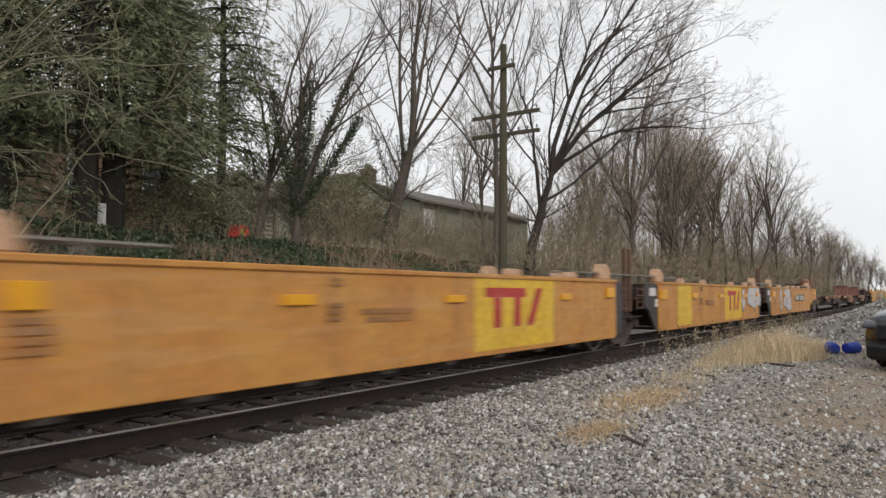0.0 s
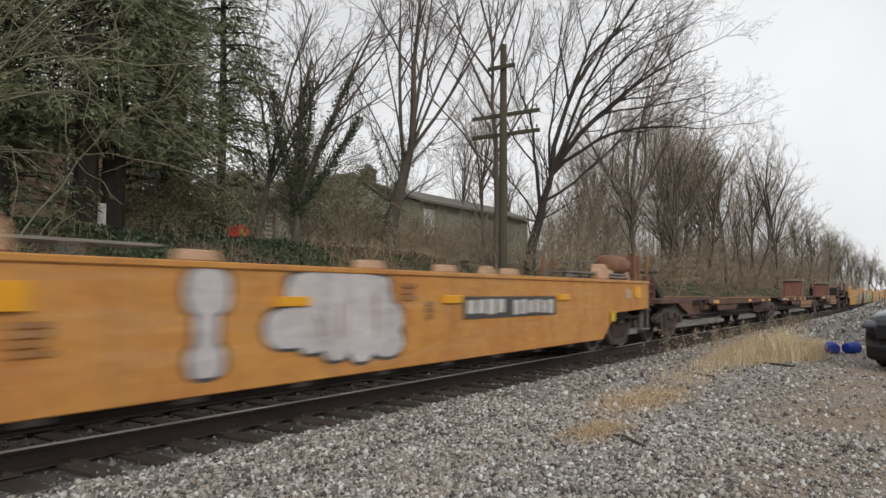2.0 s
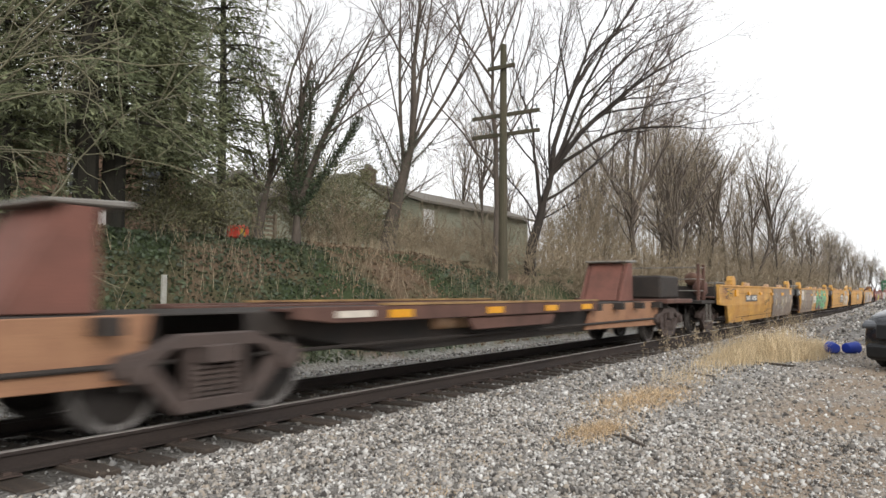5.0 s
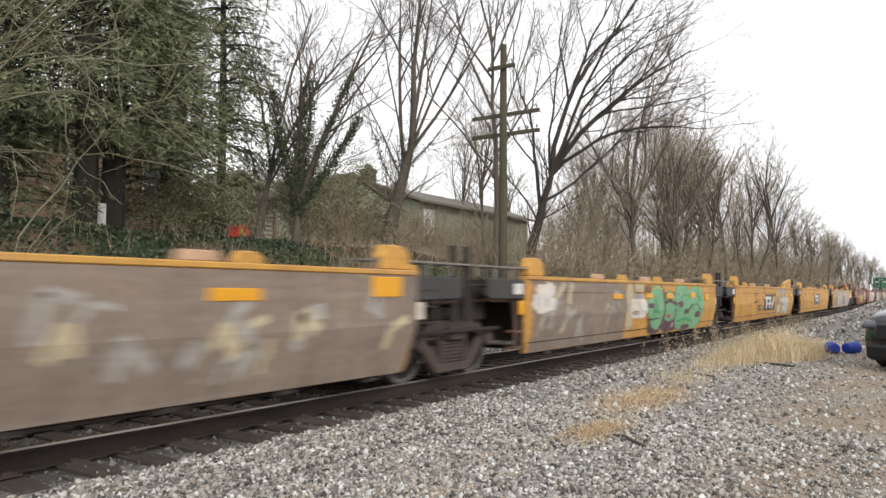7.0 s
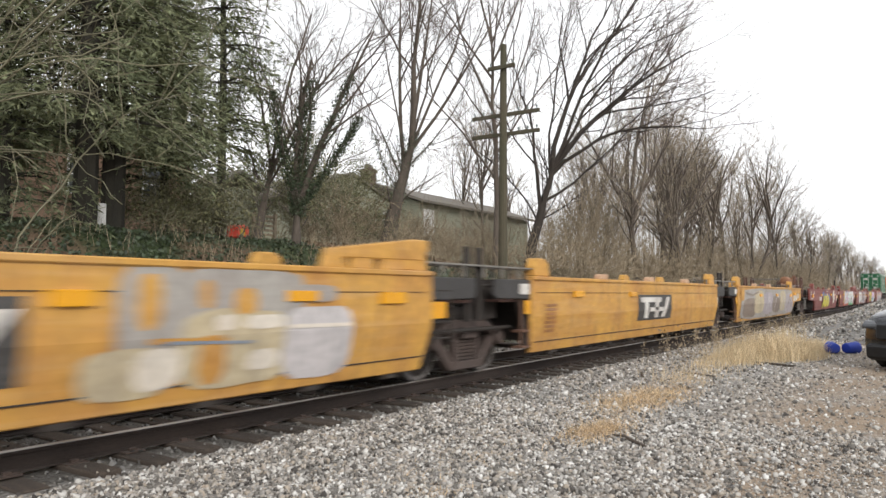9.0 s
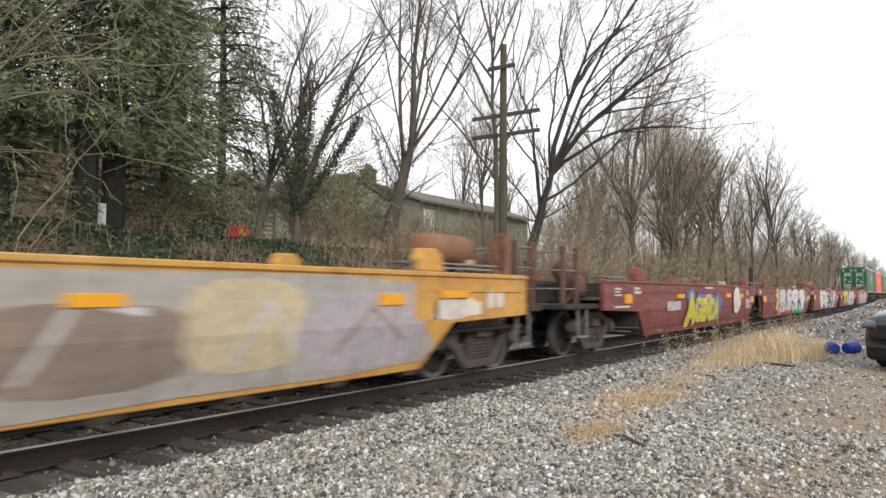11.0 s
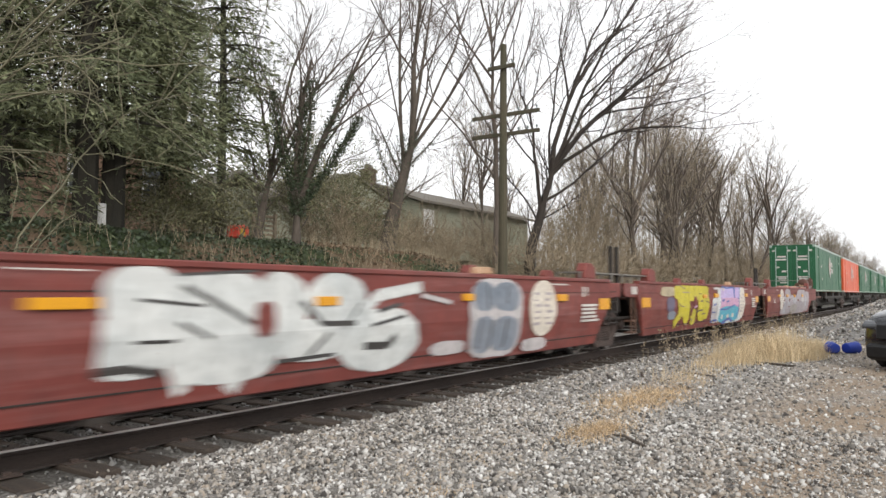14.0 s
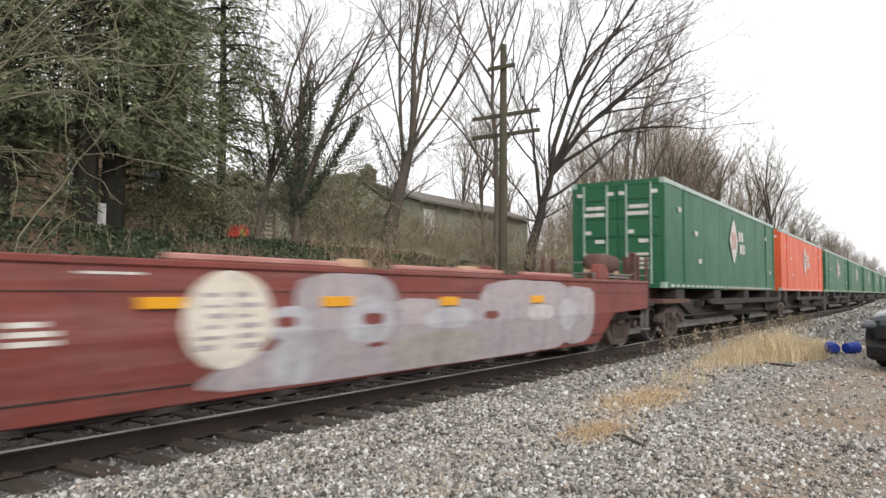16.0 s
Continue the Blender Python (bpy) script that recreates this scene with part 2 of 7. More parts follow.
    "steel_post": material("grey_steel_post", (0.42, 0.42, 0.38), (0.3, 0.28, 0.24), rough=0.6, metal=0.3, bump=0.1),
}


def stone_material(name="mixed_crushed_stone", brightness=1.0):
    """Crushed stone in greys, tans and near-whites, one tone a stone."""
    m = bpy.data.materials.new(name)
    m.use_nodes = True
    n, l = m.node_tree.nodes, m.node_tree.links
    geo = n.new("ShaderNodeNewGeometry")
    ramp = n.new("ShaderNodeValToRGB")
    tones = ((0.0, (0.05, 0.044, 0.04)), (0.2, (0.145, 0.134, 0.12)), (0.42, (0.28, 0.265, 0.245)), (0.6, (0.36, 0.31, 0.25)), (0.7, (0.365, 0.335, 0.30)), (0.86, (0.475, 0.46, 0.435)), (1.0, (0.68, 0.665, 0.64)))
    ramp.color_ramp.elements[0].position, ramp.color_ramp.elements[0].color = tones[0][0], (*tones[0][1], 1)
    ramp.color_ramp.elements[1].position, ramp.color_ramp.elements[1].color = tones[-1][0], (*tones[-1][1], 1)
    for at, tone in tones[1:-1]:
        ramp.color_ramp.elements.new(at).color = (*tone, 1)
    l.new(geo.outputs["Random Per Island"], ramp.inputs[0])
    grain = n.new("ShaderNodeTexNoise")
    grain.inputs["Scale"].default_value, grain.inputs["Detail"].default_value = 45, 4
    l.new(geo.outputs["Position"], grain.inputs["Vector"])
    lighten = n.new("ShaderNodeMapRange")
    lighten.inputs["To Min"].default_value, lighten.inputs["To Max"].default_value = 0.75 * brightness, 1.2 * brightness
    l.new(grain.outputs["Fac"], lighten.inputs[0])
    tint = n.new("ShaderNodeVectorMath")
    tint.operation = "SCALE"
    l.new(ramp.outputs[0], tint.inputs[0])
    l.new(lighten.outputs[0], tint.inputs["Scale"])
    b = n["Principled BSDF"]
    l.new(tint.outputs[0], b.inputs["Base Color"])
    b.inputs["Roughness"].default_value = 0.9
    return m


def ground_material():
    """Grey ballast by the track, brown dirt in patches, ivy and leaf litter on the bank."""
    m = bpy.data.materials.new("ground_gravel_and_bank")
    m.use_nodes = True
    n, l = m.node_tree.nodes, m.node_tree.links
    b = n["Principled BSDF"]
    b.inputs["Roughness"].default_value = 0.95
    b.inputs["Specular IOR Level"].default_value = 0.2
    geo = n.new("ShaderNodeNewGeometry")
    sep = n.new("ShaderNodeSeparateXYZ")
    l.new(geo.outputs["Position"], sep.inputs[0])

    def noise_tex(scale, detail=5):
        t = n.new("ShaderNodeTexNoise")
        t.inputs["Scale"].default_value, t.inputs["Detail"].default_value = scale, detail
        l.new(geo.outputs["Position"], t.inputs["Vector"])
        return t.outputs["Fac"]

    def span(source, a, z, lo=0.0, hi=1.0):
        r = n.new("ShaderNodeMapRange")
        r.inputs["From Min"].default_value, r.inputs["From Max"].default_value = a, z
        r.inputs["To Min"].default_value, r.inputs["To Max"].default_value = lo, hi
        l.new(source, r.inputs[0])
        return r.outputs[0]

    def blend(fac, a, z):
        x = n.new("ShaderNodeMix")
        x.data_type = "RGBA"
        l.new(fac, x.inputs["Factor"])
        for key, value in (("A", a), ("B", z)):
            if isinstance(value, tuple):
                x.inputs[key].default_value = (*value, 1)
            else:
                l.new(value, x.inputs[key])
        return x.outputs["Result"]

    def calc(op, a, z):
        x = n.new("ShaderNodeMath")
        x.operation = op
        for i, value in enumerate((a, z)):
            if isinstance(value, (int, float)):
                x.inputs[i].default_value = value
            else:
                l.new(value, x.inputs[i])
        return x.outputs[0]

    cells = n.new("ShaderNodeTexVoronoi")
    cells.inputs["Scale"].default_value = 24
    l.new(geo.outputs["Position"], cells.inputs["Vector"])
    bw = n.new("ShaderNodeRGBToBW")
    l.new(cells.outputs["Color"], bw.inputs[0])
    stones = blend(span(bw.outputs[0], 0.15, 0.85), (0.13, 0.12, 0.108), (0.40, 0.385, 0.36))
    dirt = blend(noise_tex(9), (0.20, 0.15, 0.108), (0.36, 0.285, 0.21))
    dirtiness = calc("MULTIPLY", span(noise_tex(0.5, 4), 0.34, 0.56, 0.3, 1.0), span(sep.outputs["Y"], 2.7, 1.2))
    near = blend(dirtiness, stones, dirt)
    # oil and brake dust along the track bed, with the train's shade painted in
    off_line = calc("ABSOLUTE", calc("SUBTRACT", sep.outputs["Y"], TRACK_Y), 0.0)
    grime_and_shade = span(calc("ADD", off_line, calc("MULTIPLY", noise_tex(4), 0.35)), 1.62, 1.3, 0.0, 0.8)
    near = blend(grime_and_shade, near, (0.05, 0.044, 0.038))
    litter = blend(noise_tex(12), (0.075, 0.052, 0.036), (0.18, 0.125, 0.08))
    green = blend(noise_tex(14), (0.02, 0.034, 0.014), (0.06, 0.075, 0.032))
    bank = blend(span(noise_tex(0.35, 6), 0.46, 0.6), green, litter)
    wob = calc("ADD", sep.outputs["Y"], calc("MULTIPLY", noise_tex(1.3), 1.2))
    l.new(blend(span(wob, 10.9, 11.7), near, bank), b.inputs["Base Color"])
    bp = n.new("ShaderNodeBump")
    bp.inputs["Strength"].default_value, bp.inputs["Distance"].default_value = 0.9, 0.03
    l.new(cells.outputs["Distance"], bp.inputs["Height"])
    bp.invert = True
    l.new(bp.outputs[0], b.inputs["Normal"])
    return m


# ---- mesh building ----
class Shape:
    """Collects vertices and faces of one mesh."""

    def __init__(self):
        self.v, self.f, self.mi = [], [], []

    def add(self, verts, faces, mi=0):
        k = len(self.v)
        self.v += [tuple(p) for p in verts]
        self.f += [tuple(i + k for i in f) for f in faces]
        self.mi += [mi] * len(faces)
        return self

    def box(self, x0, x1, y0, y1, z0, z1, mi=0):
        return self.prism([(x0, z0), (x1, z0), (x1, z1), (x0, z1)], y0, y1, mi)

    def prism(self, poly, y0, y1, mi=0):
        """A polygon in x and z, drawn out along y."""
        n = len(poly)
        v = [(x, y0, z) for x, z in poly] + [(x, y1, z) for x, z in poly]
        f = [tuple(range(n)), tuple(range(2 * n - 1, n - 1, -1))] + [(i, i + n, (i + 1) % n + n, (i + 1) % n) for i in range(n)]
        return self.add(v, f, mi)

    def tube(self, pts, radii, sides=6, mi=0, cap=False):
        pts = [Vector(p) for p in pts]
        v, f = [], []
        side = None
        for i, p in enumerate(pts):
            d = (pts[min(i + 1, len(pts) - 1)] - pts[max(i - 1, 0)])
            if side is None:
                side = d.orthogonal().normalized()
            w = d.cross(side).normalized()
            side = w.cross(d).normalized()
            r = radii[i]
            for k in range(sides):
                a = 2 * math.pi * k / sides
                v.append(p + side * (r * math.cos(a)) + w * (r * math.sin(a)))
        for i in range(len(pts) - 1):
            for k in range(sides):
                a, b = i * sides + k, i * sides + (k + 1) % sides
                f.append((a, b, b + sides, a + sides))
        if cap:
            f += [tuple(range(sides - 1, -1, -1)), tuple(range((len(pts) - 1) * sides, len(pts) * sides))]
        return self.add(v, f, mi)

    def rod(self, a, b, r, sides=8, mi=0):
        return self.tube([a, b], [r, r], sides, mi, cap=True)

    def lathe(self, profile, sides=24, axis="y", mi=0, at=(0, 0, 0)):
        """Profile of (radius, along); turned round the axis."""
        v, f = [], []
        for r, h in profile:
            for k in range(sides):
                a = 2 * math.pi * k / sides
                c, s = r * math.cos(a), r * math.sin(a)
                p = {"y": (c, h, s), "z": (c, s, h), "x": (h, c, s)}[axis]
                v.append((p[0] + at[0], p[1] + at[1], p[2] + at[2]))
        for i in range(len(profile) - 1):
            for k in range(sides):
                a, b = i * sides + k, i * sides + (k + 1) % sides
                f.append((a, b, b + sides, a + sides))
        f += [tuple(range(sides - 1, -1, -1)), tuple(range((len(profile) - 1) * sides, len(profile) * sides))]
        return self.add(v, f, mi)

    def mesh(self, name, mats, bevel=0.0, smooth=False):
        me = bpy.data.meshes.new(name)
        me.from_pydata(self.v, [], self.f)
        for m in mats:
            me.materials.append(m)
        me.polygons.foreach_set("material_index", self.mi)
        bm = bmesh.new()
        bm.from_mesh(me)
        bmesh.ops.recalc_face_normals(bm, faces=bm.faces)
        if bevel:
            bmesh.ops.bevel(bm, geom=[e for e in bm.edges if e.calc_face_angle(0) > 0.5], offset=bevel, segments=1, affect="EDGES", clamp_overlap=True)
        bm.to_mesh(me)
        bm.free()
        if smooth:
            me.polygons.foreach_set("use_smooth", [True] * len(me.polygons))
        return me

    def raw(self, name, mats):
        me = bpy.data.meshes.new(name)
        me.from_pydata(self.v, [], self.f)
        for m in mats:
            me.materials.append(m)
        me.polygons.foreach_set("material_index", self.mi)
        return me


def part(name, shape, mat, parent, label="", bevel=0.0, smooth=False, at=None):
    """Links a shape as one mesh object under a thing or a part."""
    mats = mat if isinstance(mat, list) else [mat]
    me = shape if isinstance(shape, bpy.types.Mesh) else shape.mesh(name, mats, bevel, smooth)
    ob = new(name, me)
    if parent is not None:
        ob.parent = parent
    if at is not None:
        ob.location = at
    if label:
        tagged(ob, label)
    return ob


def thing(name, label, category, at=(0, 0, 0), turn=0.0, group="", kind=""):
    ob = new(name)
    ob.location = at
    ob.rotation_euler = (0, 0, radians(turn))
    return tagged(ob, label, category, group, kind)


def smooth_step(a, b, x):
    t = min(max((x - a) / (b - a), 0.0), 1.0)
    return t * t * (3 - 2 * t)


def ground_z(x, y):
    if y < 4.4:
        z = -0.24 + 0.03 * noise.noise((x * 0.5, y * 0.5, 0.3)) + 0.012 * noise.noise((x * 3, y * 3, 7.1))
    elif y < 9.4:
        z = -0.215 + 0.012 * noise.noise((x * 2.5, y * 2.5, 2.2))
    else:
        z = -0.215 - 0.2 * smooth_step(9.4, 10.2, y)
    top = 2.75 - 0.55 * smooth_step(18, 28, x) - 0.5 * smooth_step(60, 140, x)
    lift = smooth_step(9.9, 15.3, y)
    z += lift * (top + 0.25) + max(0, min(y - 15.3, 14)) * 0.105
    z += lift * 0.16 * noise.noise((x * 0.45, y * 0.45, 5.5)) + lift * 0.05 * noise.noise((x * 2.1, y * 2.1, 1.5))
    return z


# ---- ground ----
def build_ground():
    xs = list(np.concatenate([np.arange(-400, -30, 40), np.arange(-30, -2, 2.0), np.arange(-2, 40, 0.3), np.arange(40, 120, 2.0), np.arange(120, 1400, 60)]))
    ys = list(np.concatenate([np.arange(-400, -20, 40), np.arange(-20, -2, 2.0), np.arange(-2, 20, 0.3), np.arange(20, 60, 2.0), np.arange(60, 900, 60)]))
    s = Shape()
    s.v = [(x, y, ground_z(x, y)) for x in xs for y in ys]
    n = len(ys)
    s.f = [(i * n + j, (i + 1) * n + j, (i + 1) * n + j + 1, i * n + j + 1) for i in range(len(xs) - 1) for j in range(n - 1)]
    s.mi = [0] * len(s.f)
    me = s.raw("ground", [ground_material()])
    me.polygons.foreach_set("use_smooth", [True] * len(me.polygons))
    tagged(new("ground", me), "grey gravel ground rising to an ivy and leaf covered bank", "ground", kind="structure")


def stones_mesh(name, spots, mat):
    """Angular crushed stones: one squashed, skewed eight-cornered block each. spots: x, y, z, size."""
    rng = np.random.default_rng(11)
    spots = np.asarray(spots)
    n = len(spots)
    corner = np.array([(a, b, c) for a in (-1, 1) for b in (-1, 1) for c in (-1, 1)], float)
    v = corner[None] * (0.62 + 0.38 * rng.random((n, 8, 3)))
    v *= (0.22 + 1.0 * rng.random((n, 1, 3)))
    q = rng.normal(size=(n, 4))
    q /= np.linalg.norm(q, axis=1)[:, None]
    w, x, y, z = q.T
    rot = np.stack([1 - 2 * (y * y + z * z), 2 * (x * y - z * w), 2 * (x * z + y * w), 2 * (x * y + z * w), 1 - 2 * (x * x + z * z), 2 * (y * z - x * w), 2 * (x * z - y * w), 2 * (y * z + x * w), 1 - 2 * (x * x + y * y)], 1).reshape(n, 3, 3)
    v = np.einsum("nij,nkj->nki", rot, v) * (spots[:, 3, None, None] * 0.5) + spots[:, None, :3]
    face = np.array([(0, 1, 3, 2), (4, 6, 7, 5), (0, 4, 5, 1), (2, 3, 7, 6), (0, 2, 6, 4), (1, 5, 7, 3)])
    f = (face[None] + 8 * np.arange(n)[:, None, None]).reshape(-1)
    me = bpy.data.meshes.new(name)
    me.vertices.add(n * 8)
    me.vertices.foreach_set("co", v.reshape(-1))
    me.loops.add(len(f))
    me.loops.foreach_set("vertex_index", f.astype(np.int32))
    me.polygons.add(n * 6)
    me.polygons.foreach_set("loop_start", np.arange(0, n * 24, 4, dtype=np.int32))
    me.materials.append(mat)
    me.update(calc_edges=True)
    return me


def build_gravel():
    rng = random.Random(3)
    spots = []

    def strew(count, x0, x1, y0, y1, lo, hi, power=1.0):
        for _ in range(count):
            x, y = x0 + (x1 - x0) * rng.random() ** power, rng.uniform(y0, y1)
            size = lo + (hi * 1.25 - lo) * rng.random() ** 1.7
            if 5.47 < y < 8.26:
                k = (x / TIE_STEP) % 1.0
                if k < 0.45 and rng.random() < 0.1 and abs(y - TRACK_Y + 0.755) > 0.1 and abs(y - TRACK_Y - 0.755) > 0.1:
                    spots.append((x, y, -0.172 + size * 0.2, size * 0.8))
                    continue
                if k < 0.45 or abs(y - TRACK_Y + 0.755) < 0.1 or abs(y - TRACK_Y - 0.755) < 0.1:
                    continue
            if y < 1.9 and rng.random() < 0.8 * smooth_step(2.2, 0.9, y):
                size *= 0.55
            spots.append((x, y, ground_z(x, y) + size * 0.12, size))

    strew(56000, 2.2, 9.0, -0.4, 5.5, 0.015, 0.043, 0.9)
    strew(26000, 8.0, 30.0, -3.0, 5.4, 0.022, 0.056, 1.5)
    strew(7000, 28.0, 60.0, -1.0, 5.4, 0.05, 0.11, 1.0)
    strew(13000, 1.0, 22.0, 5.2, 9.9, 0.025, 0.055, 1.2)
    # stones between the rails: oily, and darkened further to stand for the train's shade
    within = [q for q in spots if 5.52 < q[1] < 8.2]
    spots = [q for q in spots if not 5.52 < q[1] < 8.2]
    tagged(new("track_ballast", stones_mesh("track_ballast", within, M["shaded_oily_stone"])), "grimy crushed stone between the rails, darkened further for the train's shade", "gravel", kind="stuff")
    me = stones_mesh("gravel", spots, M["stone"])
    tagged(new("gravel", me), "loose grey and tan crushed stone ballast beside the track", "gravel", kind="stuff")


# ---- track ----
TIE_STEP = 0.535
RAIL = [(-0.07, -0.172), (0.07, -0.172), (0.07, -0.160), (0.012, -0.145), (0.010, -0.045), (0.036, -0.036), (0.036, -0.006), (0.028, 0.0), (-0.028, 0.0), (-0.036, -0.006), (-0.036, -0.036), (-0.010, -0.045), (-0.012, -0.145), (-0.07, -0.160)]


def build_track():
    track = thing("railway_track", "rusty steel rails on weathered wooden ties in grey ballast", "railway track", (0, TRACK_Y, 0), kind="structure")
    for side in (-0.755, 0.755):
        s = Shape()
        x0, x1 = -60.0, 900.0
        n = len(RAIL)
        s.add([(x0, side + a, z) for a, z in RAIL] + [(x1, side + a, z) for a, z in RAIL], [(i, (i + 1) % n, (i + 1) % n + n, i + n) for i in range(n)])
        s.mi = [1 if i in (6, 7, 8) else 0 for i in range(n)]
        part("rail", s, [M["rail_side"], M["rail_top"]], track)
    tie = Shape().box(-0.115, 0.115, -1.38, 1.38, -0.35, -0.178).mesh("tie", [M["tie"]], 0.012)
    plate = Shape().box(-0.095, 0.095, -0.17, 0.17, -0.177, -0.164).box(-0.03, 0.03, 0.09, 0.13, -0.168, -0.14).box(-0.03, 0.03, -0.13, -0.09, -0.168, -0.14).mesh("tie_plate", [M["plate"]])
    rng = random.Random(5)
    rest = Shape()
    for i in range(-20, 500):
        x = (i + 0.22) * TIE_STEP
        if -6 < x < 62:
            o = part("tie", tie, None, track, at=(x + rng.uniform(-0.02, 0.02), rng.uniform(-0.06, 0.06), rng.uniform(-0.012, 0.006)))
            o.rotation_euler = (rng.uniform(-0.004, 0.004), 0, rng.uniform(-0.02, 0.02))
            if x < 40:
                part("tie_plate", plate, None, track, at=(x, -0.755, 0))
        else:
            rest.box(x - 0.115, x + 0.115, -1.3, 1.3, -0.35, -0.19)
    tagged(part("far_ties", rest, M["tie"], track), kind="stuff")


# ---- train ----
MOVERS = []   # things that travel with the train, with their place along it
SHARED = {}   # meshes used by many parts
WHEELS = []   # wheelsets and the place of their truck along the train


WHEEL_R = 0.455


def wheelset_mesh():
    s = Shape()
    for side in (-1, 1):
        at = (0, side * 0.70, 0)
        prof = [(0.10, 0.10), (0.12, 0.03), (0.36, 0.015), (0.39, 0.06), (0.45, 0.07), (0.455, -0.04), (0.48, -0.05), (0.48, -0.075), (0.39, -0.06), (0.36, -0.02), (0.14, -0.05), (0.10, -0.08)]
        k = len(s.mi)
        s.lathe([(r, h * side) for r, h in prof], 28, "y", at=at)
        s.mi[k + 3 * 28:k + 5 * 28] = [1] * 56
    s.lathe([(0.085, -0.95), (0.085, 0.95)], 12, "y")
    return s.mesh("wheelset", [M["wheel"], M["wheel_rim"]])


def side_frame_mesh():
    """One cast side frame: top chord, two diagonals, spring seat and columns."""
    s = Shape()
    s.prism([(-1.12, 0.50), (-1.14, 0.60), (-1.06, 0.70), (-0.75, 0.75), (-0.45, 0.87), (0.45, 0.87), (0.75, 0.75), (1.06, 0.70), (1.14, 0.60), (1.12, 0.50), (0.76, 0.57), (0.52, 0.73), (-0.52, 0.73), (-0.76, 0.57)], -0.08, 0.08)
    for k in (-1, 1):
        s.prism([(k * 0.90, 0.55), (k * 0.76, 0.66), (k * 0.37, 0.26), (k * 0.46, 0.12)], -0.06, 0.06)
        s.box(k * 0.31 - 0.035, k * 0.31 + 0.035, -0.075, 0.075, 0.24, 0.74)
    s.prism([(-0.46, 0.12), (0.46, 0.12), (0.38, 0.25), (-0.38, 0.25)], -0.09, 0.09)
    return s.mesh("side_frame", [M["truck"]], 0.014)


def bolster_mesh():
    return Shape().prism([(-0.2, 0.58), (0.2, 0.58), (0.2, 0.76), (-0.2, 0.76)], -1.12, 1.12).mesh("truck", [M["truck"]], 0.015)


def spring_mesh():
    prof = []
    for i in range(6):
        z = 0.265 + i * 0.052
        prof += [(0.075, z), (0.075, z + 0.026), (0.045, z + 0.039)]
    return Shape().lathe(prof, 8, "z").mesh("spring", [M["truck"]])


def cap_mesh():
    s = Shape().lathe([(0.05, -0.06), (0.11, -0.05), (0.125, 0.05), (0.125, 0.12)], 14, "y")
    return s.mesh("bearing_cap", [M["truck"]])


def add_truck(parent, s_parent, x):
    """A two-axle truck under a car at x along it."""
    if "w" not in SHARED:
        SHARED.update(w=wheelset_mesh(), f=side_frame_mesh(), b=bolster_mesh(), s=spring_mesh(), c=cap_mesh())
    t = part("truck", SHARED["b"], None, parent, at=(x, 0, 0))
    for y in (-0.98, 0.98):
        part("side_frame", SHARED["f"], None, t, at=(0, y, 0))
    for k in (-0.9, 0.9):
        w = part("wheelset", SHARED["w"], None, t, at=(k, 0, WHEEL_R))
        WHEELS.append((w, k, s_parent + x))
        for y in (-1.07, 1.07):
            part("bearing_cap", SHARED["c"], None, t, at=(k, y, 0.56)).rotation_euler = (0, 0, 0 if y < 0 else math.pi)
    for y in (-0.98, 0.98):
        for k in (-0.17, 0.0, 0.17):
            part("spring", SHARED["s"], None, t, at=(k, y, 0))
    return t


def blob(shape, rng, x0, x1, z0, z1, y, mi, points=22, rough=0.16, power=3.0, ceiling=1.485):
    """A rounded patch of paint, 3 mm thick, with an uneven outline."""
    cx, cz, rx, rz = (x0 + x1) / 2, (z0 + z1) / 2, (x1 - x0) / 2, (z1 - z0) / 2
    ph = [rng.uniform(0, 6.28) for _ in range(3)]
    poly = []
    for k in range(points):
        a = 2 * math.pi * k / points
        c, s = math.cos(a), math.sin(a)
        r = (abs(c) ** power + abs(s) ** power) ** (-1 / power)
        r *= 1 - rough * (0.5 + 0.25 * math.sin(2 * a + ph[0]) + 0.25 * math.sin(5 * a + ph[1])) + rng.uniform(-rough, rough) * 0.35
        poly.append((cx + rx * r * c, min(cz + rz * r * s, ceiling)))
    shape.prism(poly, y - 0.003, y, mi)


def stroke(shape, pts, width, y, mi):
    """A brushed band through points of x and z."""
    for (xa, za), (xb, zb) in zip(pts, pts[1:]):
        d = math.hypot(xb - xa, zb - za) or 1
        nx, nz = -(zb - za) / d * width / 2, (xb - xa) / d * width / 2
        shape.prism([(xa + nx, za + nz), (xb + nx, zb + nz), (xb - nx, zb - nz), (xa - nx, za - nz)], y - 0.002, y, mi)


SPRAY = {  # outline, fill, accent
    "silver": ("dark", "silver", "silver"), "cream": ("cream", "white", "cream"), "blue": ("blue_spray", "blue_spray", "slate_spray")}


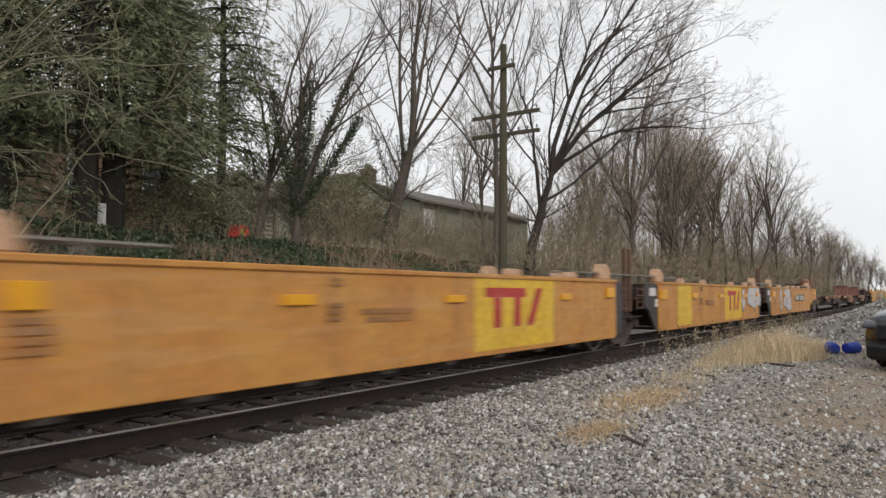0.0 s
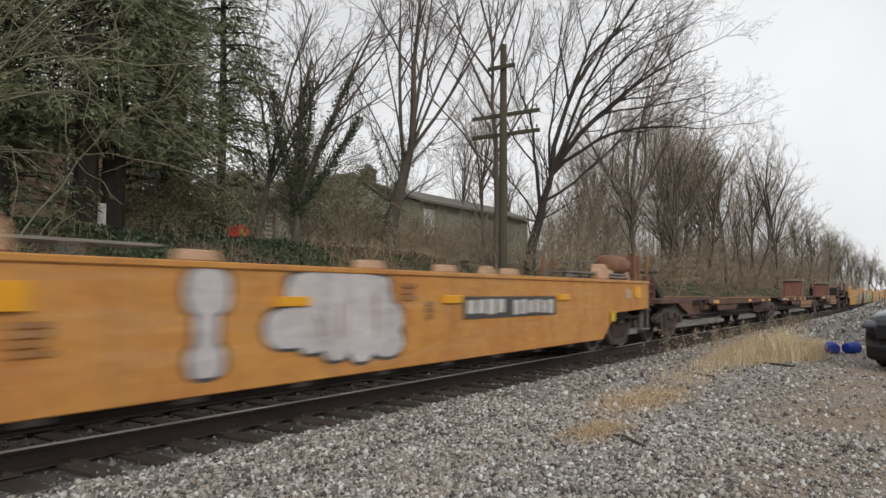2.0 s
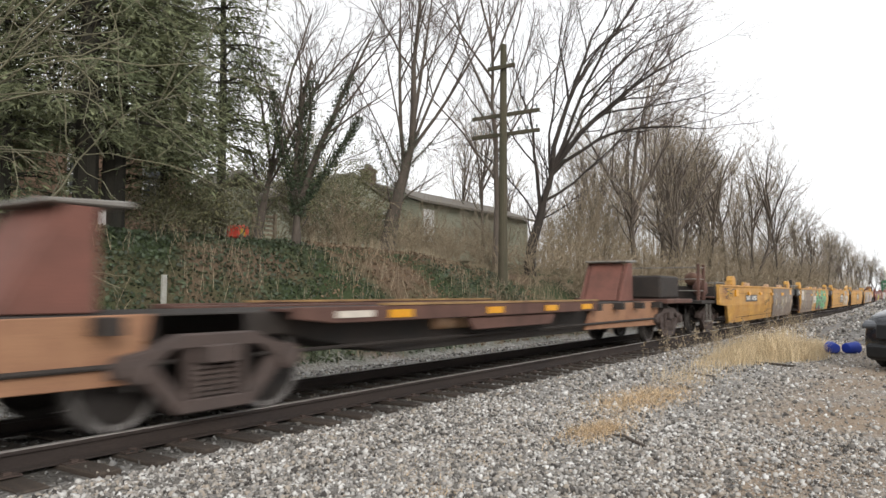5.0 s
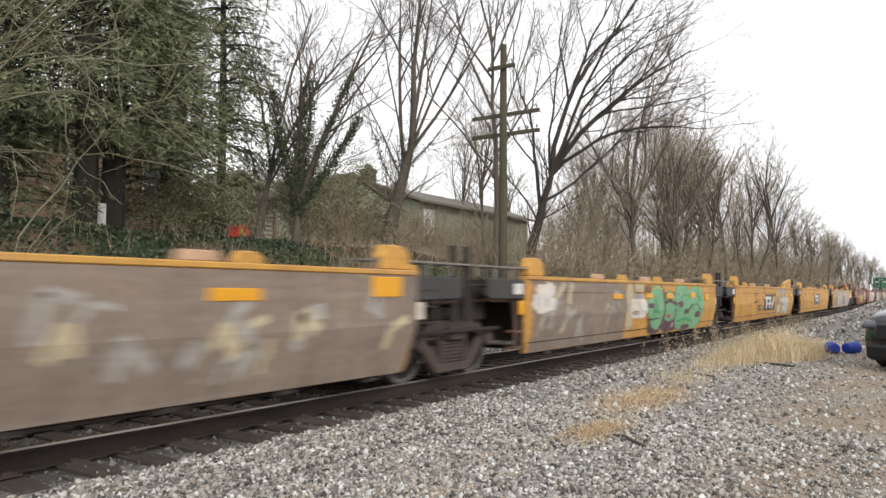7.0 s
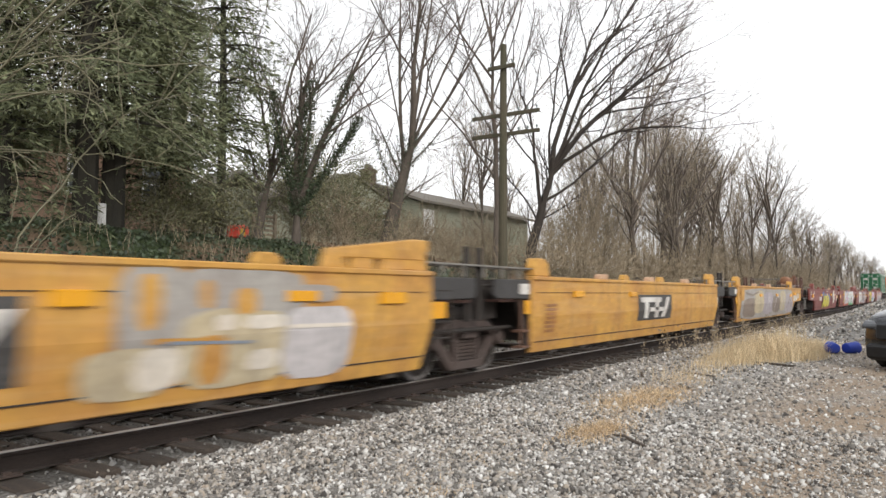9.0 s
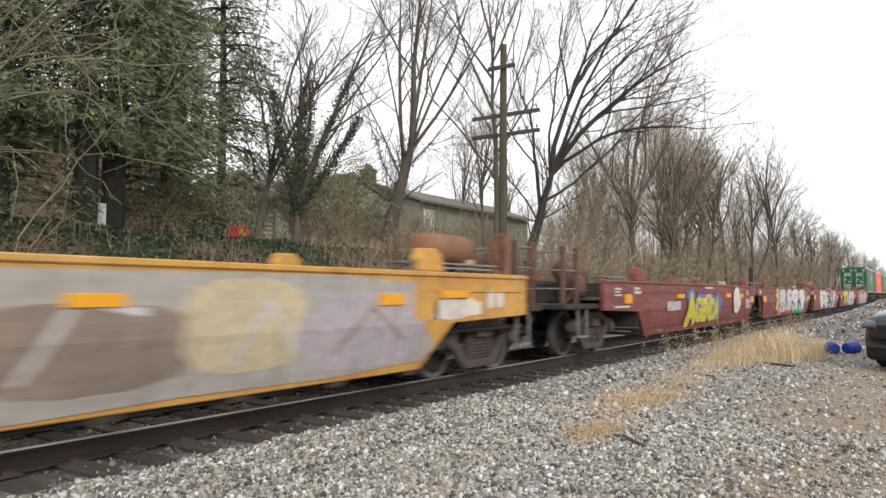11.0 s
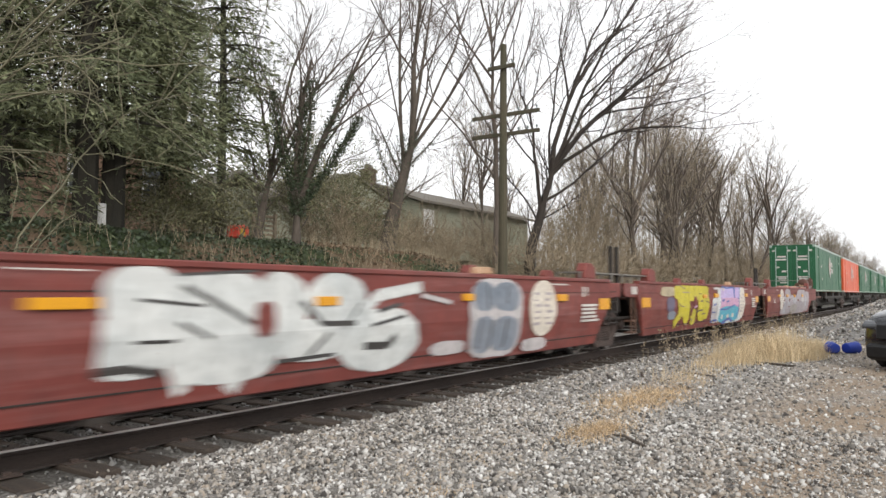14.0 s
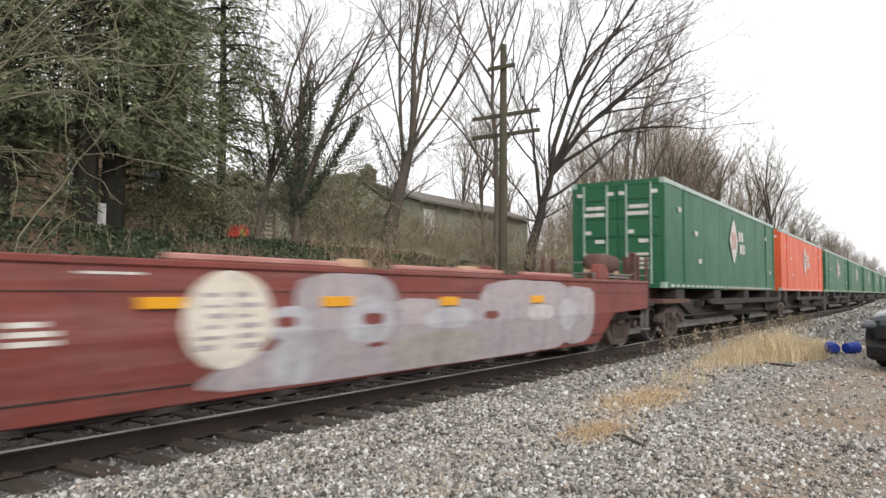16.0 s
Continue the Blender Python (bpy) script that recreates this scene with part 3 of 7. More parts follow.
def word_mesh(text, panel, x0, x1, z0, z1, y, fat, paint, label):
    """Block letters sprayed on a panel, fitted between x0, x1 and z0, z1."""
    cu = bpy.data.curves.new("lettering", "FONT")
    cu.body, cu.extrude, cu.offset, cu.space_character = text, 0.0, fat, 1.08
    ob = bpy.data.objects.new("lettering", cu)
    scene.collection.objects.link(ob)
    me = bpy.data.meshes.new_from_object(ob.evaluated_get(bpy.context.evaluated_depsgraph_get()))
    bpy.data.objects.remove(ob)
    co = np.empty(len(me.vertices) * 3)
    me.vertices.foreach_get("co", co)
    co = co.reshape(-1, 3)
    lo, hi = co.min(0), co.max(0)
    f = (co - lo) / np.maximum(hi - lo, 1e-6)
    side = f[:, 0]
    drop = 0.19 * np.clip((side - 0.15) / 0.04, 0, 1)
    bottom = z0 + drop * 0.45
    top = z1 - drop - 0.03 * np.sin(side * 19)
    co = np.stack([x0 + (x1 - x0) * side ** 0.76, np.full(len(co), y - 0.004), bottom + (top - bottom) * f[:, 1]], 1)
    me.vertices.foreach_set("co", co.reshape(-1))
    me.materials.clear()
    me.materials.append(M[paint])
    return part("graffiti_lettering", me, None, panel, label)


PIECE_LABELS = {
    "dull_panel": "dull grey-beige overpaint with faint letters",
    "silver_panel": "broad silver-grey spray panel with round lobes", "silver_bubbles": "bubbly silver graffiti letters",
    "gold_knot": "pale gold knot of sprayed letters", "pink_letters": "pink and ice blue graffiti over orange-red", "white_letters": "white graffiti letters with green shading",
    "white_bold": "bold white graffiti letters", "white_bold_lines": "black outlines of the white letters", "slate_piece": "slate blue graffiti with a silver outline",
    "yellow_piece": "lemon yellow graffiti beside a dull blue patch", "yellow_piece_lines": "dark strokes on the yellow letters", "pastel_piece": "violet, pink and aqua graffiti on white",
    "pastel_piece_lines": "blue outlines and cream dabs", "lilac_piece": "pale lilac overpaint with rounded letters", "green_piece": "mint green graffiti with plum shading",
    "green_piece_contours": "plum and darker green contours", "green_piece_lines": "dark counters of the green letters", "grey_piece": "pale grey and cream graffiti", "cream_piece": "cream and white spray patch"}


def mural(panel, name, order, rng):
    """A piece of graffiti from rounded patches and brushed strokes, laid over one another."""
    y = -SIDE - 0.024 - 0.0045 * order
    s = Shape()
    colours = []
    if name == "silver_bubbles":
        colours.append("black")
        for colour, *rest in MURALS[name]:
            if not isinstance(rest[1], tuple):
                x0, x1, z0, z1, power = rest
                blob(s, rng, x0 - 0.05, x1 + 0.05, z0 - 0.04, z1 + 0.04, y + 0.0015, 0, 26, 0.06, power)
    for i, (colour, *rest) in enumerate(MURALS[name]):
        if colour not in colours:
            colours.append(colour)
        mi = colours.index(colour)
        if isinstance(rest[1], tuple):
            stroke(s, rest[1:], rest[0], y - 0.0016 - 0.0007 * i, mi)
        else:
            x0, x1, z0, z1, power = rest
            blob(s, rng, x0, x1, z0, z1, y - 0.0007 * i, mi, 26, 0.07, power)
    part("graffiti", s, [M[c] for c in colours], panel, PIECE_LABELS[name])


def decal(panel, kind, x0, x1, z0, z1, order, rng):
    y = -SIDE - 0.024 - 0.0045 * order
    s = Shape()
    w, h = x1 - x0, z1 - z0
    if kind == "refl":
        s.box(x0, x1, -SIDE - 0.066, -SIDE, z0, z1)
        part("reflector", s, M["refl"], panel, "amber reflective strip", 0.006)
    elif kind in ("yellow", "black", "white", "dark"):
        if kind == "white":
            k = max(2, round(w / 0.26))
            for i in range(k):
                a = x0 + w * i / k
                s.box(a + 0.045, a + w / k - 0.045, y - 0.002, y, z0 + rng.uniform(0, 0.12) * h, z1 - rng.uniform(0, 0.1) * h)
        elif kind == "dark":
            k = max(2, round(h / 0.075))
            for i in range(k):
                zz = z0 + h * i / k
                a = x0 + rng.uniform(0, 0.15) * w
                s.box(a, x1 - rng.uniform(0, 0.2) * w, y - 0.002, y, zz + 0.012, zz + h / k - 0.012)
        else:
            s.box(x0, x1, y - 0.002, y, z0, z1)
        ob = part({"yellow": "paint_panel", "black": "number_board", "white": "stencil", "dark": "stencil"}[kind], s, M[kind], panel)
        if kind in ("white", "dark"):
            tagged(ob, kind="stuff")
    elif kind == "whitebars":
        k = max(1, round(h / 0.07))
        for i in range(k):
            zz = z0 + h * i / k
            s.box(x0, x1 - rng.uniform(0, 0.35) * w * (i > 0), y - 0.002, y, zz + 0.012, zz + h / k - 0.016)
        tagged(part("stencil", s, M["white"], panel), kind="stuff")
    elif kind in ("redlogo", "whitelogo"):
        bar = 0.24 * h
        s.box(x0, x0 + w * 0.68, y - 0.002, y, z1 - bar, z1)
        for a in (0.13, 0.47):
            s.box(x0 + a * w, x0 + (a + 0.12) * w, y - 0.002, y, z0, z1 - bar)
        s.prism([(x0 + 0.70 * w, z0), (x0 + 0.82 * w, z0), (x1, z1), (x0 + 0.88 * w, z1)], y - 0.002, y)
        if kind == "whitelogo":
            s.box(x0 + 0.3 * w, x0 + 0.75 * w, y - 0.002, y, z0 + 0.3 * h, z0 + 0.5 * h)
        part("emblem", s, M["logo_red" if kind == "redlogo" else "white"], panel)
    elif kind == "word":
        word_mesh("AGENDA", panel, x0 + 0.02, x1 + 0.14, z0 + 0.05, z1 + 0.1, y, 0.1, "blue_spray", "blue shadow of the yellow letters")
        word_mesh("AGENDA", panel, x0, x1, z0, z1, y - 0.004, 0.075, "yel_spray", "large lemon yellow block letters")
    elif kind == "disc":
        blob(s, rng, x0, x1, z0, z1, y, 0, 36, 0.02, 2.0)
        for i in range(6):
            zz = z0 + h * (0.2 + 0.105 * i)
            for half in (0, 1):
                a = x0 + w * (0.16 + 0.36 * half + rng.uniform(0, 0.1))
                s.box(a, a + w * rng.uniform(0.12, 0.27), y - 0.006, y - 0.003, zz, zz + rng.uniform(0.02, 0.06) * h, 1)
        part("round_emblem", s, [M["cream"], M["lilac"]], panel, "round cream painted emblem")
    elif kind == "scrawl":
        for i in range(9):
            a, z = x0 + w * rng.random() * 0.7, z0 + h * rng.random()
            b = rng.uniform(0.15, 0.45) * w
            stroke(s, [(a, z), (a + b * 0.5, z + rng.uniform(-0.1, 0.1)), (a + b, min(z + rng.uniform(-0.02, 0.12), 1.48))], rng.uniform(0.015, 0.035), y, 0)
        part("graffiti", s, M["black"], panel, "thin black spray scrawl")
    elif kind == "buff":
        z0, k = 0.29, 8
        left = [(x0 + rng.uniform(-0.12, 0.12), z1 - h * i / k) for i in range(1, k)]
        lower = [(x0, z0), (x1, z0)] if x1 < 11.5 else [(x0, z0), (x1 - 0.25, z0), (x1 - 0.06, 0.8)]
        s.prism(lower + [(x1 - 0.02, z1), (x0, z1)] + left, y - 0.002, y)
        for i in range(int(w * 3.2)):
            a, z = rng.uniform(x0 + 0.1, x1 - 0.5), rng.uniform(z0 + 0.1, z1 - 0.35)
            pts = [(a, z), (a + rng.uniform(0.02, 0.2), z + rng.uniform(0.1, 0.4)), (a + rng.uniform(0.1, 0.45), min(1.44, z + rng.uniform(-0.1, 0.5)))]
            stroke(s, pts, rng.uniform(0.04, 0.17), y - 0.003 - 0.0003 * i, 1 + (i % 3 == 0))
        part("graffiti", s, [M["buff"], M["greyed"], M["pale_wash"]], panel, "patch of dull overpaint with sprayed shapes")
    else:
        line, fill, accent = SPRAY[kind]
        k = max(1, round(w / 0.62))
        step = w / k
        for i in range(k):
            a = x0 + step * i
            lo, hi = z0 + rng.uniform(0, 0.14) * h, z1 - rng.uniform(0, 0.12) * h
            blob(s, rng, a - 0.1, a + step + 0.1, lo, hi, y - 0.0006 * (i % 3), 0, 20, 0.3, rng.uniform(2.6, 5))
            if kind == "blue":
                continue
            # a letter-like knot of broad strokes, each over its own outline
            q = [(a + step * rng.uniform(0.1, 0.35), lo + 0.08), (a + step * rng.uniform(0.2, 0.8), (lo + hi) / 2 + rng.uniform(-0.1, 0.1)), (a + step * rng.uniform(0.6, 0.95), hi - 0.08)]
            r = [(a + step * rng.uniform(0.7, 1.0), lo + 0.1), (a + step * rng.uniform(0.3, 0.7), (lo + hi) / 2), (a + step * rng.uniform(0.05, 0.4), hi - 0.1)]
            t = [(a - 0.05, rng.uniform(lo + 0.1, hi - 0.15)), (a + step * 0.5, rng.uniform(lo + 0.1, hi - 0.15)), (a + step + 0.05, rng.uniform(lo + 0.1, hi - 0.15))]
            for j, pts in enumerate(rng.sample([q, r, t, q[::-1][:2] + t[1:]], 3)):
                wide = rng.uniform(0.1, 0.2)
                stroke(s, pts, wide + 0.07, y - 0.0024 - 0.0005 * j, 0)
                stroke(s, pts, wide, y - 0.0042 - 0.0005 * j, 1 if rng.random() < 0.8 else 2)
            for j in range(3):
                c, z = a + step * rng.uniform(0.0, 0.6), rng.uniform(lo + 0.05, hi - 0.25)
                stroke(s, [(c, z), (c + rng.uniform(-0.05, 0.15), z + rng.uniform(0.05, 0.2)), (c + rng.uniform(0.1, 0.3), z + rng.uniform(-0.05, 0.24))], rng.uniform(0.015, 0.05), y - 0.0062 - 0.0005 * j, 2)
            if rng.random() < 0.5:
                blob(s, rng, a, a + step * rng.uniform(0.3, 0.7), lo, lo + rng.uniform(0.1, 0.3), y - 0.0082, 2, 12, 0.4)
        part("graffiti", s, [M[line], M[fill], M[accent]], panel, "large multi-stroke spray paint graffiti")


MURALS = {  # strokes: colour, width, points of x and z; patches: colour, x0, x1, z0, z1, squareness
    "gold_knot": [
        ('palegold_spray', 2.27, 2.94, 1.27, 1.5, 3), ('palegold_spray', 2.29, 2.79, 1.01, 1.3, 3), ('palegold_spray', 2.17, 3.0, 0.75, 0.99, 2.5),
        ('palegold_spray', 2.19, 2.8, 0.53, 0.83, 2.3), ('cream', 0.03, (2.26, 1.13), (2.72, 1.14)), ('cream', 0.03, (2.31, 1.04), (2.72, 1.04)),
        ('cream', 0.04, (2.36, 0.68), (2.48, 0.74), (2.67, 0.64), (2.48, 0.6)),
    ],
    "pink_letters": [
        ('redor_spray', 2.64, 3.8, 0.31, 0.64, 3), ('redor_spray', 4.6, 6.59, 0.36, 0.7, 3), ('pink_spray', 2.92, 4.7, 0.77, 1.47, 4),
        ('pink_spray', 3.08, 4.82, 0.42, 0.83, 3), ('pink_spray', 4.86, 6.55, 0.48, 1.5, 4), ('ice_spray', 2.98, 3.96, 0.82, 1.38, 3),
        ('ice_spray', 3.49, 4.57, 0.86, 1.5, 3), ('ice_spray', 3.15, 3.92, 0.41, 0.85, 3), ('ice_spray', 3.92, 4.76, 0.43, 0.94, 3),
        ('ice_spray', 5.0, 6.47, 0.86, 1.46, 3), ('ice_spray', 4.8, 6.51, 0.47, 0.91, 3), ('redor_spray', 3.18, 3.47, 1.1, 1.21, 3),
        ('redor_spray', 3.54, 3.8, 0.54, 0.79, 3), ('redor_spray', 4.36, 4.61, 0.86, 1.13, 3), ('redor_spray', 5.22, 5.47, 0.55, 0.82, 3),
        ('plum_spray', 5.85, 6.26, 1.12, 1.29, 3), ('plum_spray', 4.44, 4.81, 0.67, 0.79, 3),
        ('redor_spray', 0.14, (3.67, 0.36), (3.67, 0.62)), ('redor_spray', 0.14, (5.34, 0.38), (5.34, 0.6)), ('pink_spray', 0.05, (3.2, 0.9), (3.9, 0.86), (4.6, 0.92)),
        ('pink_spray', 0.05, (5.0, 0.9), (5.8, 0.86), (6.4, 0.9)), ('red', 0.08, (4.78, 0.75), (4.74, 1.35)), ('aqua_spray', 0.03, (3.1, 1.36), (3.6, 1.44), (4.4, 1.44)),
    ],
    "white_letters": [
        ('kelly_spray', 6.62, 7.75, 0.34, 0.6, 3), ('kelly_spray', 7.39, 9.41, 0.31, 0.6, 3), ('kelly_spray', 8.51, 11.1, 0.3, 0.51, 3),
        ('white_spray', 6.39, 6.94, 0.96, 1.4, 3), ('white_spray', 6.76, 8.28, 0.83, 1.5, 4), ('ice_spray', 8.08, 8.51, 0.9, 1.43, 3),
        ('white_spray', 6.72, 8.51, 0.46, 0.87, 4), ('white_spray', 6.93, 7.5, 0.41, 0.64, 3), ('white_spray', 8.67, 9.29, 0.96, 1.43, 3),
        ('white_spray', 9.16, 10.48, 0.74, 1.5, 4), ('ice_spray', 10.31, 10.77, 0.84, 1.4, 3), ('white_spray', 8.91, 10.55, 0.43, 0.83, 3),
        ('kelly_spray', 7.12, 7.42, 0.6, 0.85, 3), ('kelly_spray', 7.17, 7.39, 1.0, 1.14, 3), ('kelly_spray', 6.72, 6.89, 1.18, 1.26, 3),
        ('kelly_spray', 9.29, 9.61, 0.52, 0.81, 3), ('kelly_spray', 9.39, 9.6, 0.99, 1.13, 3), ('violet_spray', 0.07, (10.91, 0.72), (11.06, 0.89), (11.25, 1.12)),
        ('kelly_spray', 0.16, (7.27, 0.36), (7.27, 0.66)), ('kelly_spray', 0.14, (9.68, 0.34), (9.7, 0.6)), ('red', 0.1, (8.62, 0.7), (8.6, 1.4)),
    ],
    "white_bold": [
        ('white_spray', 2.07, 2.7, 0.55, 1.09, 8), ('white_spray', 2.09, 2.83, 0.96, 1.5, 3), ('white_spray', 2.59, 3.75, 0.69, 1.46, 4),
        ('white_spray', 2.67, 3.99, 0.42, 0.98, 3), ('white_spray', 0.12, (2.74, 0.73), (2.89, 0.38)), ('white_spray', 0.16, (3.62, 0.66), (3.41, 0.35)),
        ('white_spray', 3.61, 4.34, 0.78, 1.49, 2.5), ('white_spray', 4.29, 5.31, 0.89, 1.49, 2.2), ('white_spray', 3.94, 5.03, 0.54, 1.01, 3),
        ('white_spray', 4.82, 6.36, 0.33, 1.11, 2.3), ('white_spray', 0.14, (4.97, 0.84), (5.48, 1.24), (6.36, 1.35)),
    ],
    "white_bold_lines": [
        ('black', 0.03, (2.76, 1.42), (3.65, 1.48)), ('black', 0.03, (2.42, 1.21), (3.06, 1.15)), ('black', 0.05, (2.83, 1.33), (3.31, 1.12), (3.61, 0.97)),
        ('black', 0.03, (2.39, 0.86), (2.77, 0.85)), ('black', 0.07, (2.07, 0.64), (2.34, 0.65), (2.67, 0.58)), ('black', 0.04, (2.8, 1.01), (3.13, 0.86)),
        ('black', 0.04, (3.95, 0.58), (4.8, 0.6)), ('black', 0.06, (4.26, 1.18), (4.56, 0.94), (5.09, 0.93)), ('black', 0.05, (4.68, 0.84), (4.38, 0.6)),
        ('black', 0.09, (5.29, 0.66), (5.71, 0.64), (5.85, 0.76)), ('black', 0.04, (5.38, 0.89), (6.02, 0.99)), ('black', 0.05, (5.48, 1.05), (5.94, 1.14)),
        ('black', 0.03, (4.91, 0.88), (5.19, 1.16)), ('red', 3.63, 3.9, 0.83, 1.19, 3), ('silver', 0.06, (6.36, 1.24), (7.04, 1.14)),
    ],
    "slate_piece": [
        ('silver', 7.49, 9.14, 0.3, 1.5, 4), ('slate_spray', 7.61, 8.23, 1.0, 1.44, 3), ('slate_spray', 8.18, 9.02, 0.99, 1.44, 3),
        ('slate_spray', 7.64, 8.23, 0.39, 0.94, 3), ('slate_spray', 8.17, 9.01, 0.38, 0.93, 3), ('black', 0.03, (7.83, 0.91), (7.8, 0.47)),
        ('black', 0.04, (8.17, 0.87), (8.14, 0.44)), ('black', 0.04, (8.62, 0.87), (8.56, 0.44)), ('black', 0.03, (8.02, 1.39), (8.04, 1.04)),
        ('black', 0.03, (8.63, 1.39), (8.61, 1.11)), ('silver', 6.61, 7.46, 0.43, 0.63, 3), ('silver', 9.16, 10.09, 0.32, 0.54, 3),
    ],
    "yellow_piece": [
        ('dull_blue', 1.21, 1.87, 0.8, 1.18, 4), ('slate_spray', 1.34, 2.0, 0.6, 0.82, 3), ('pale_wash', 0.71, 1.89, 1.19, 1.44, 4),
        ('yel_spray', 1.81, 3.35, 1.11, 1.5, 5), ('yel_spray', 2.15, 3.13, 0.62, 1.46, 3), ('yel_spray', 2.73, 3.31, 0.44, 1.15, 3),
        ('yel_spray', 0.22, (2.47, 0.72), (2.2, 0.62), (1.94, 0.45)), ('yel_spray', 3.09, 4.2, 1.05, 1.5, 4), ('yel_spray', 3.43, 3.97, 0.4, 0.85, 3),
        ('yel_spray', 3.61, 5.28, 1.09, 1.5, 5), ('yel_spray', 4.1, 5.05, 0.47, 1.17, 3), ('yel_spray', 4.64, 5.37, 0.51, 1.3, 3),
    ],
    "yellow_piece_lines": [
        ('weed', 0.03, (1.95, 1.48), (2.34, 1.48), (2.76, 1.39)), ('weed', 0.03, (2.57, 1.3), (3.3, 1.3)), ('black', 0.03, (4.26, 1.26), (4.44, 1.26)),
        ('weed', 0.05, (3.94, 0.76), (4.73, 0.81)), ('weed', 0.05, (3.43, 0.58), (3.67, 0.53)), ('weed', 0.04, (2.94, 0.45), (3.15, 0.43)),
        ('weed', 0.05, (4.34, 1.05), (4.64, 1.06)), ('weed', 0.04, (4.98, 1.05), (5.32, 1.0)), ('weed', 0.04, (4.61, 0.68), (4.98, 0.69)),
        ('red', 3.31, 3.57, 0.65, 0.98, 3), ('red', 3.66, 4.0, 0.88, 1.2, 3), ('pink_spray', 0.05, (3.66, 0.88), (3.99, 0.92)),
        ('weed', 0.03, (2.19, 1.01), (2.43, 0.94), (2.69, 0.92)),
    ],
    "pastel_piece": [
        ('silver', 5.68, 6.6, 0.36, 1.15, 4), ('white_spray', 5.76, 6.37, 0.97, 1.13, 3), ('white_spray', 6.42, 10.36, 0.3, 1.5, 6),
        ('blue_spray', 6.74, 9.53, 0.3, 1.5, 4), ('white_spray', 6.37, 6.77, 0.36, 1.46, 5), ('violet_spray', 6.72, 8.66, 0.98, 1.5, 5),
        ('pink_spray', 6.73, 9.41, 0.75, 1.14, 5), ('aqua_spray', 6.65, 9.47, 0.32, 0.87, 4), ('violet_spray', 8.73, 9.45, 1.1, 1.5, 3),
    ],
    "pastel_piece_lines": [
        ('blue_spray', 0.05, (6.88, 1.48), (7.6, 1.44), (8.51, 1.48), (8.62, 1.22)), ('blue_spray', 0.06, (6.97, 1.04), (7.29, 1.06)), ('blue_spray', 0.05, (7.56, 1.0), (7.98, 1.04)),
        ('blue_spray', 0.05, (6.68, 0.77), (7.55, 0.76), (8.74, 0.9)), ('blue_spray', 0.07, (9.46, 1.47), (9.52, 0.8), (9.12, 0.47)), ('blue_spray', 0.1, (7.22, 0.34), (8.05, 0.45), (8.63, 0.36)),
        ('cream', 7.02, 7.21, 1.35, 1.46, 3), ('cream', 6.98, 7.17, 0.46, 0.6, 3), ('cream', 7.73, 8.05, 0.48, 0.6, 3),
        ('cream', 8.45, 8.74, 0.48, 0.62, 3), ('blue_spray', 0.06, (5.69, 0.41), (6.0, 0.45), (6.52, 0.44)), ('blue_spray', 0.04, (5.75, 0.71), (6.16, 0.69)),
        ('blue_spray', 0.04, (5.83, 0.91), (6.15, 0.96)), ('white_spray', 7.67, 8.31, 0.31, 0.39, 3),
    ],
    "lilac_piece": [
        ('lilac', 2.45, 10.38, 0.3, 0.72, 9), ('lilac', 3.53, 5.31, 0.55, 1.5, 4), ('lilac', 5.01, 7.51, 0.42, 1.21, 5),
        ('lilac', 7.2, 10.57, 0.3, 1.5, 5), ('ice_dull', 3.21, 3.85, 0.77, 1.14, 3), ('ice_dull', 4.3, 5.19, 0.69, 1.24, 3),
        ('ice_dull', 3.27, 3.96, 0.33, 0.82, 3), ('ice_dull', 5.84, 7.0, 0.79, 1.08, 3), ('greyed', 5.23, 7.4, 0.31, 0.77, 3),
        ('silver', 8.69, 9.64, 0.82, 1.09, 3), ('red', 3.29, 3.57, 0.92, 1.03, 3), ('red', 4.61, 4.99, 0.9, 1.04, 3),
        ('red', 7.32, 7.75, 0.89, 1.01, 3), ('red', 4.75, 5.07, 0.64, 0.69, 3), ('lilac', 10.1, 11.5, 0.34, 1.4, 5), ('ice_dull', 9.9, 10.6, 0.6, 1.2, 3),
    ],
    "silver_panel": [
        ('silver', 10.3, 12.45, 0.82, 1.5, 8), ('silver', 11.02, 11.43, 0.74, 1.03, 3), ('silver', 11.46, 11.84, 0.71, 0.9, 3),
        ('silver', 12.22, 12.72, 0.79, 1.29, 2), ('ice_dull', 12.42, 12.69, 0.82, 1.24, 2), ('silver', 10.2, 10.61, 0.89, 1.36, 3),
        ('greyed', 0.03, (11.61, 1.19), (11.96, 1.19)), ('greyed', 0.03, (11.3, 1.05), (11.96, 1.04)), ('greyed', 0.03, (11.4, 0.98), (12.06, 0.96)),
        ('greyed', 0.03, (10.81, 1.19), (11.25, 1.2)),
    ],
    "silver_bubbles": [
        ('silver', 2.04, 2.53, 1.06, 1.5, 3), ('silver', 2.15, 2.4, 0.73, 1.12, 5), ('silver', 2.09, 2.47, 0.5, 0.81, 3),
        ('silver', 2.95, 3.7, 0.7, 1.12, 3), ('silver', 3.22, 4.97, 1.04, 1.5, 4), ('silver', 3.39, 5.17, 0.64, 1.19, 4),
        ('silver', 3.39, 3.82, 0.63, 0.87, 2.2), ('silver', 3.75, 4.21, 0.53, 0.83, 2.2), ('silver', 4.17, 4.63, 0.48, 0.82, 2.2),
        ('silver', 4.55, 5.18, 0.5, 0.87, 2.2), ('dark', 0.03, (4.02, 1.16), (4.04, 0.77)), ('dark', 0.03, (4.63, 1.28), (4.65, 0.81)),
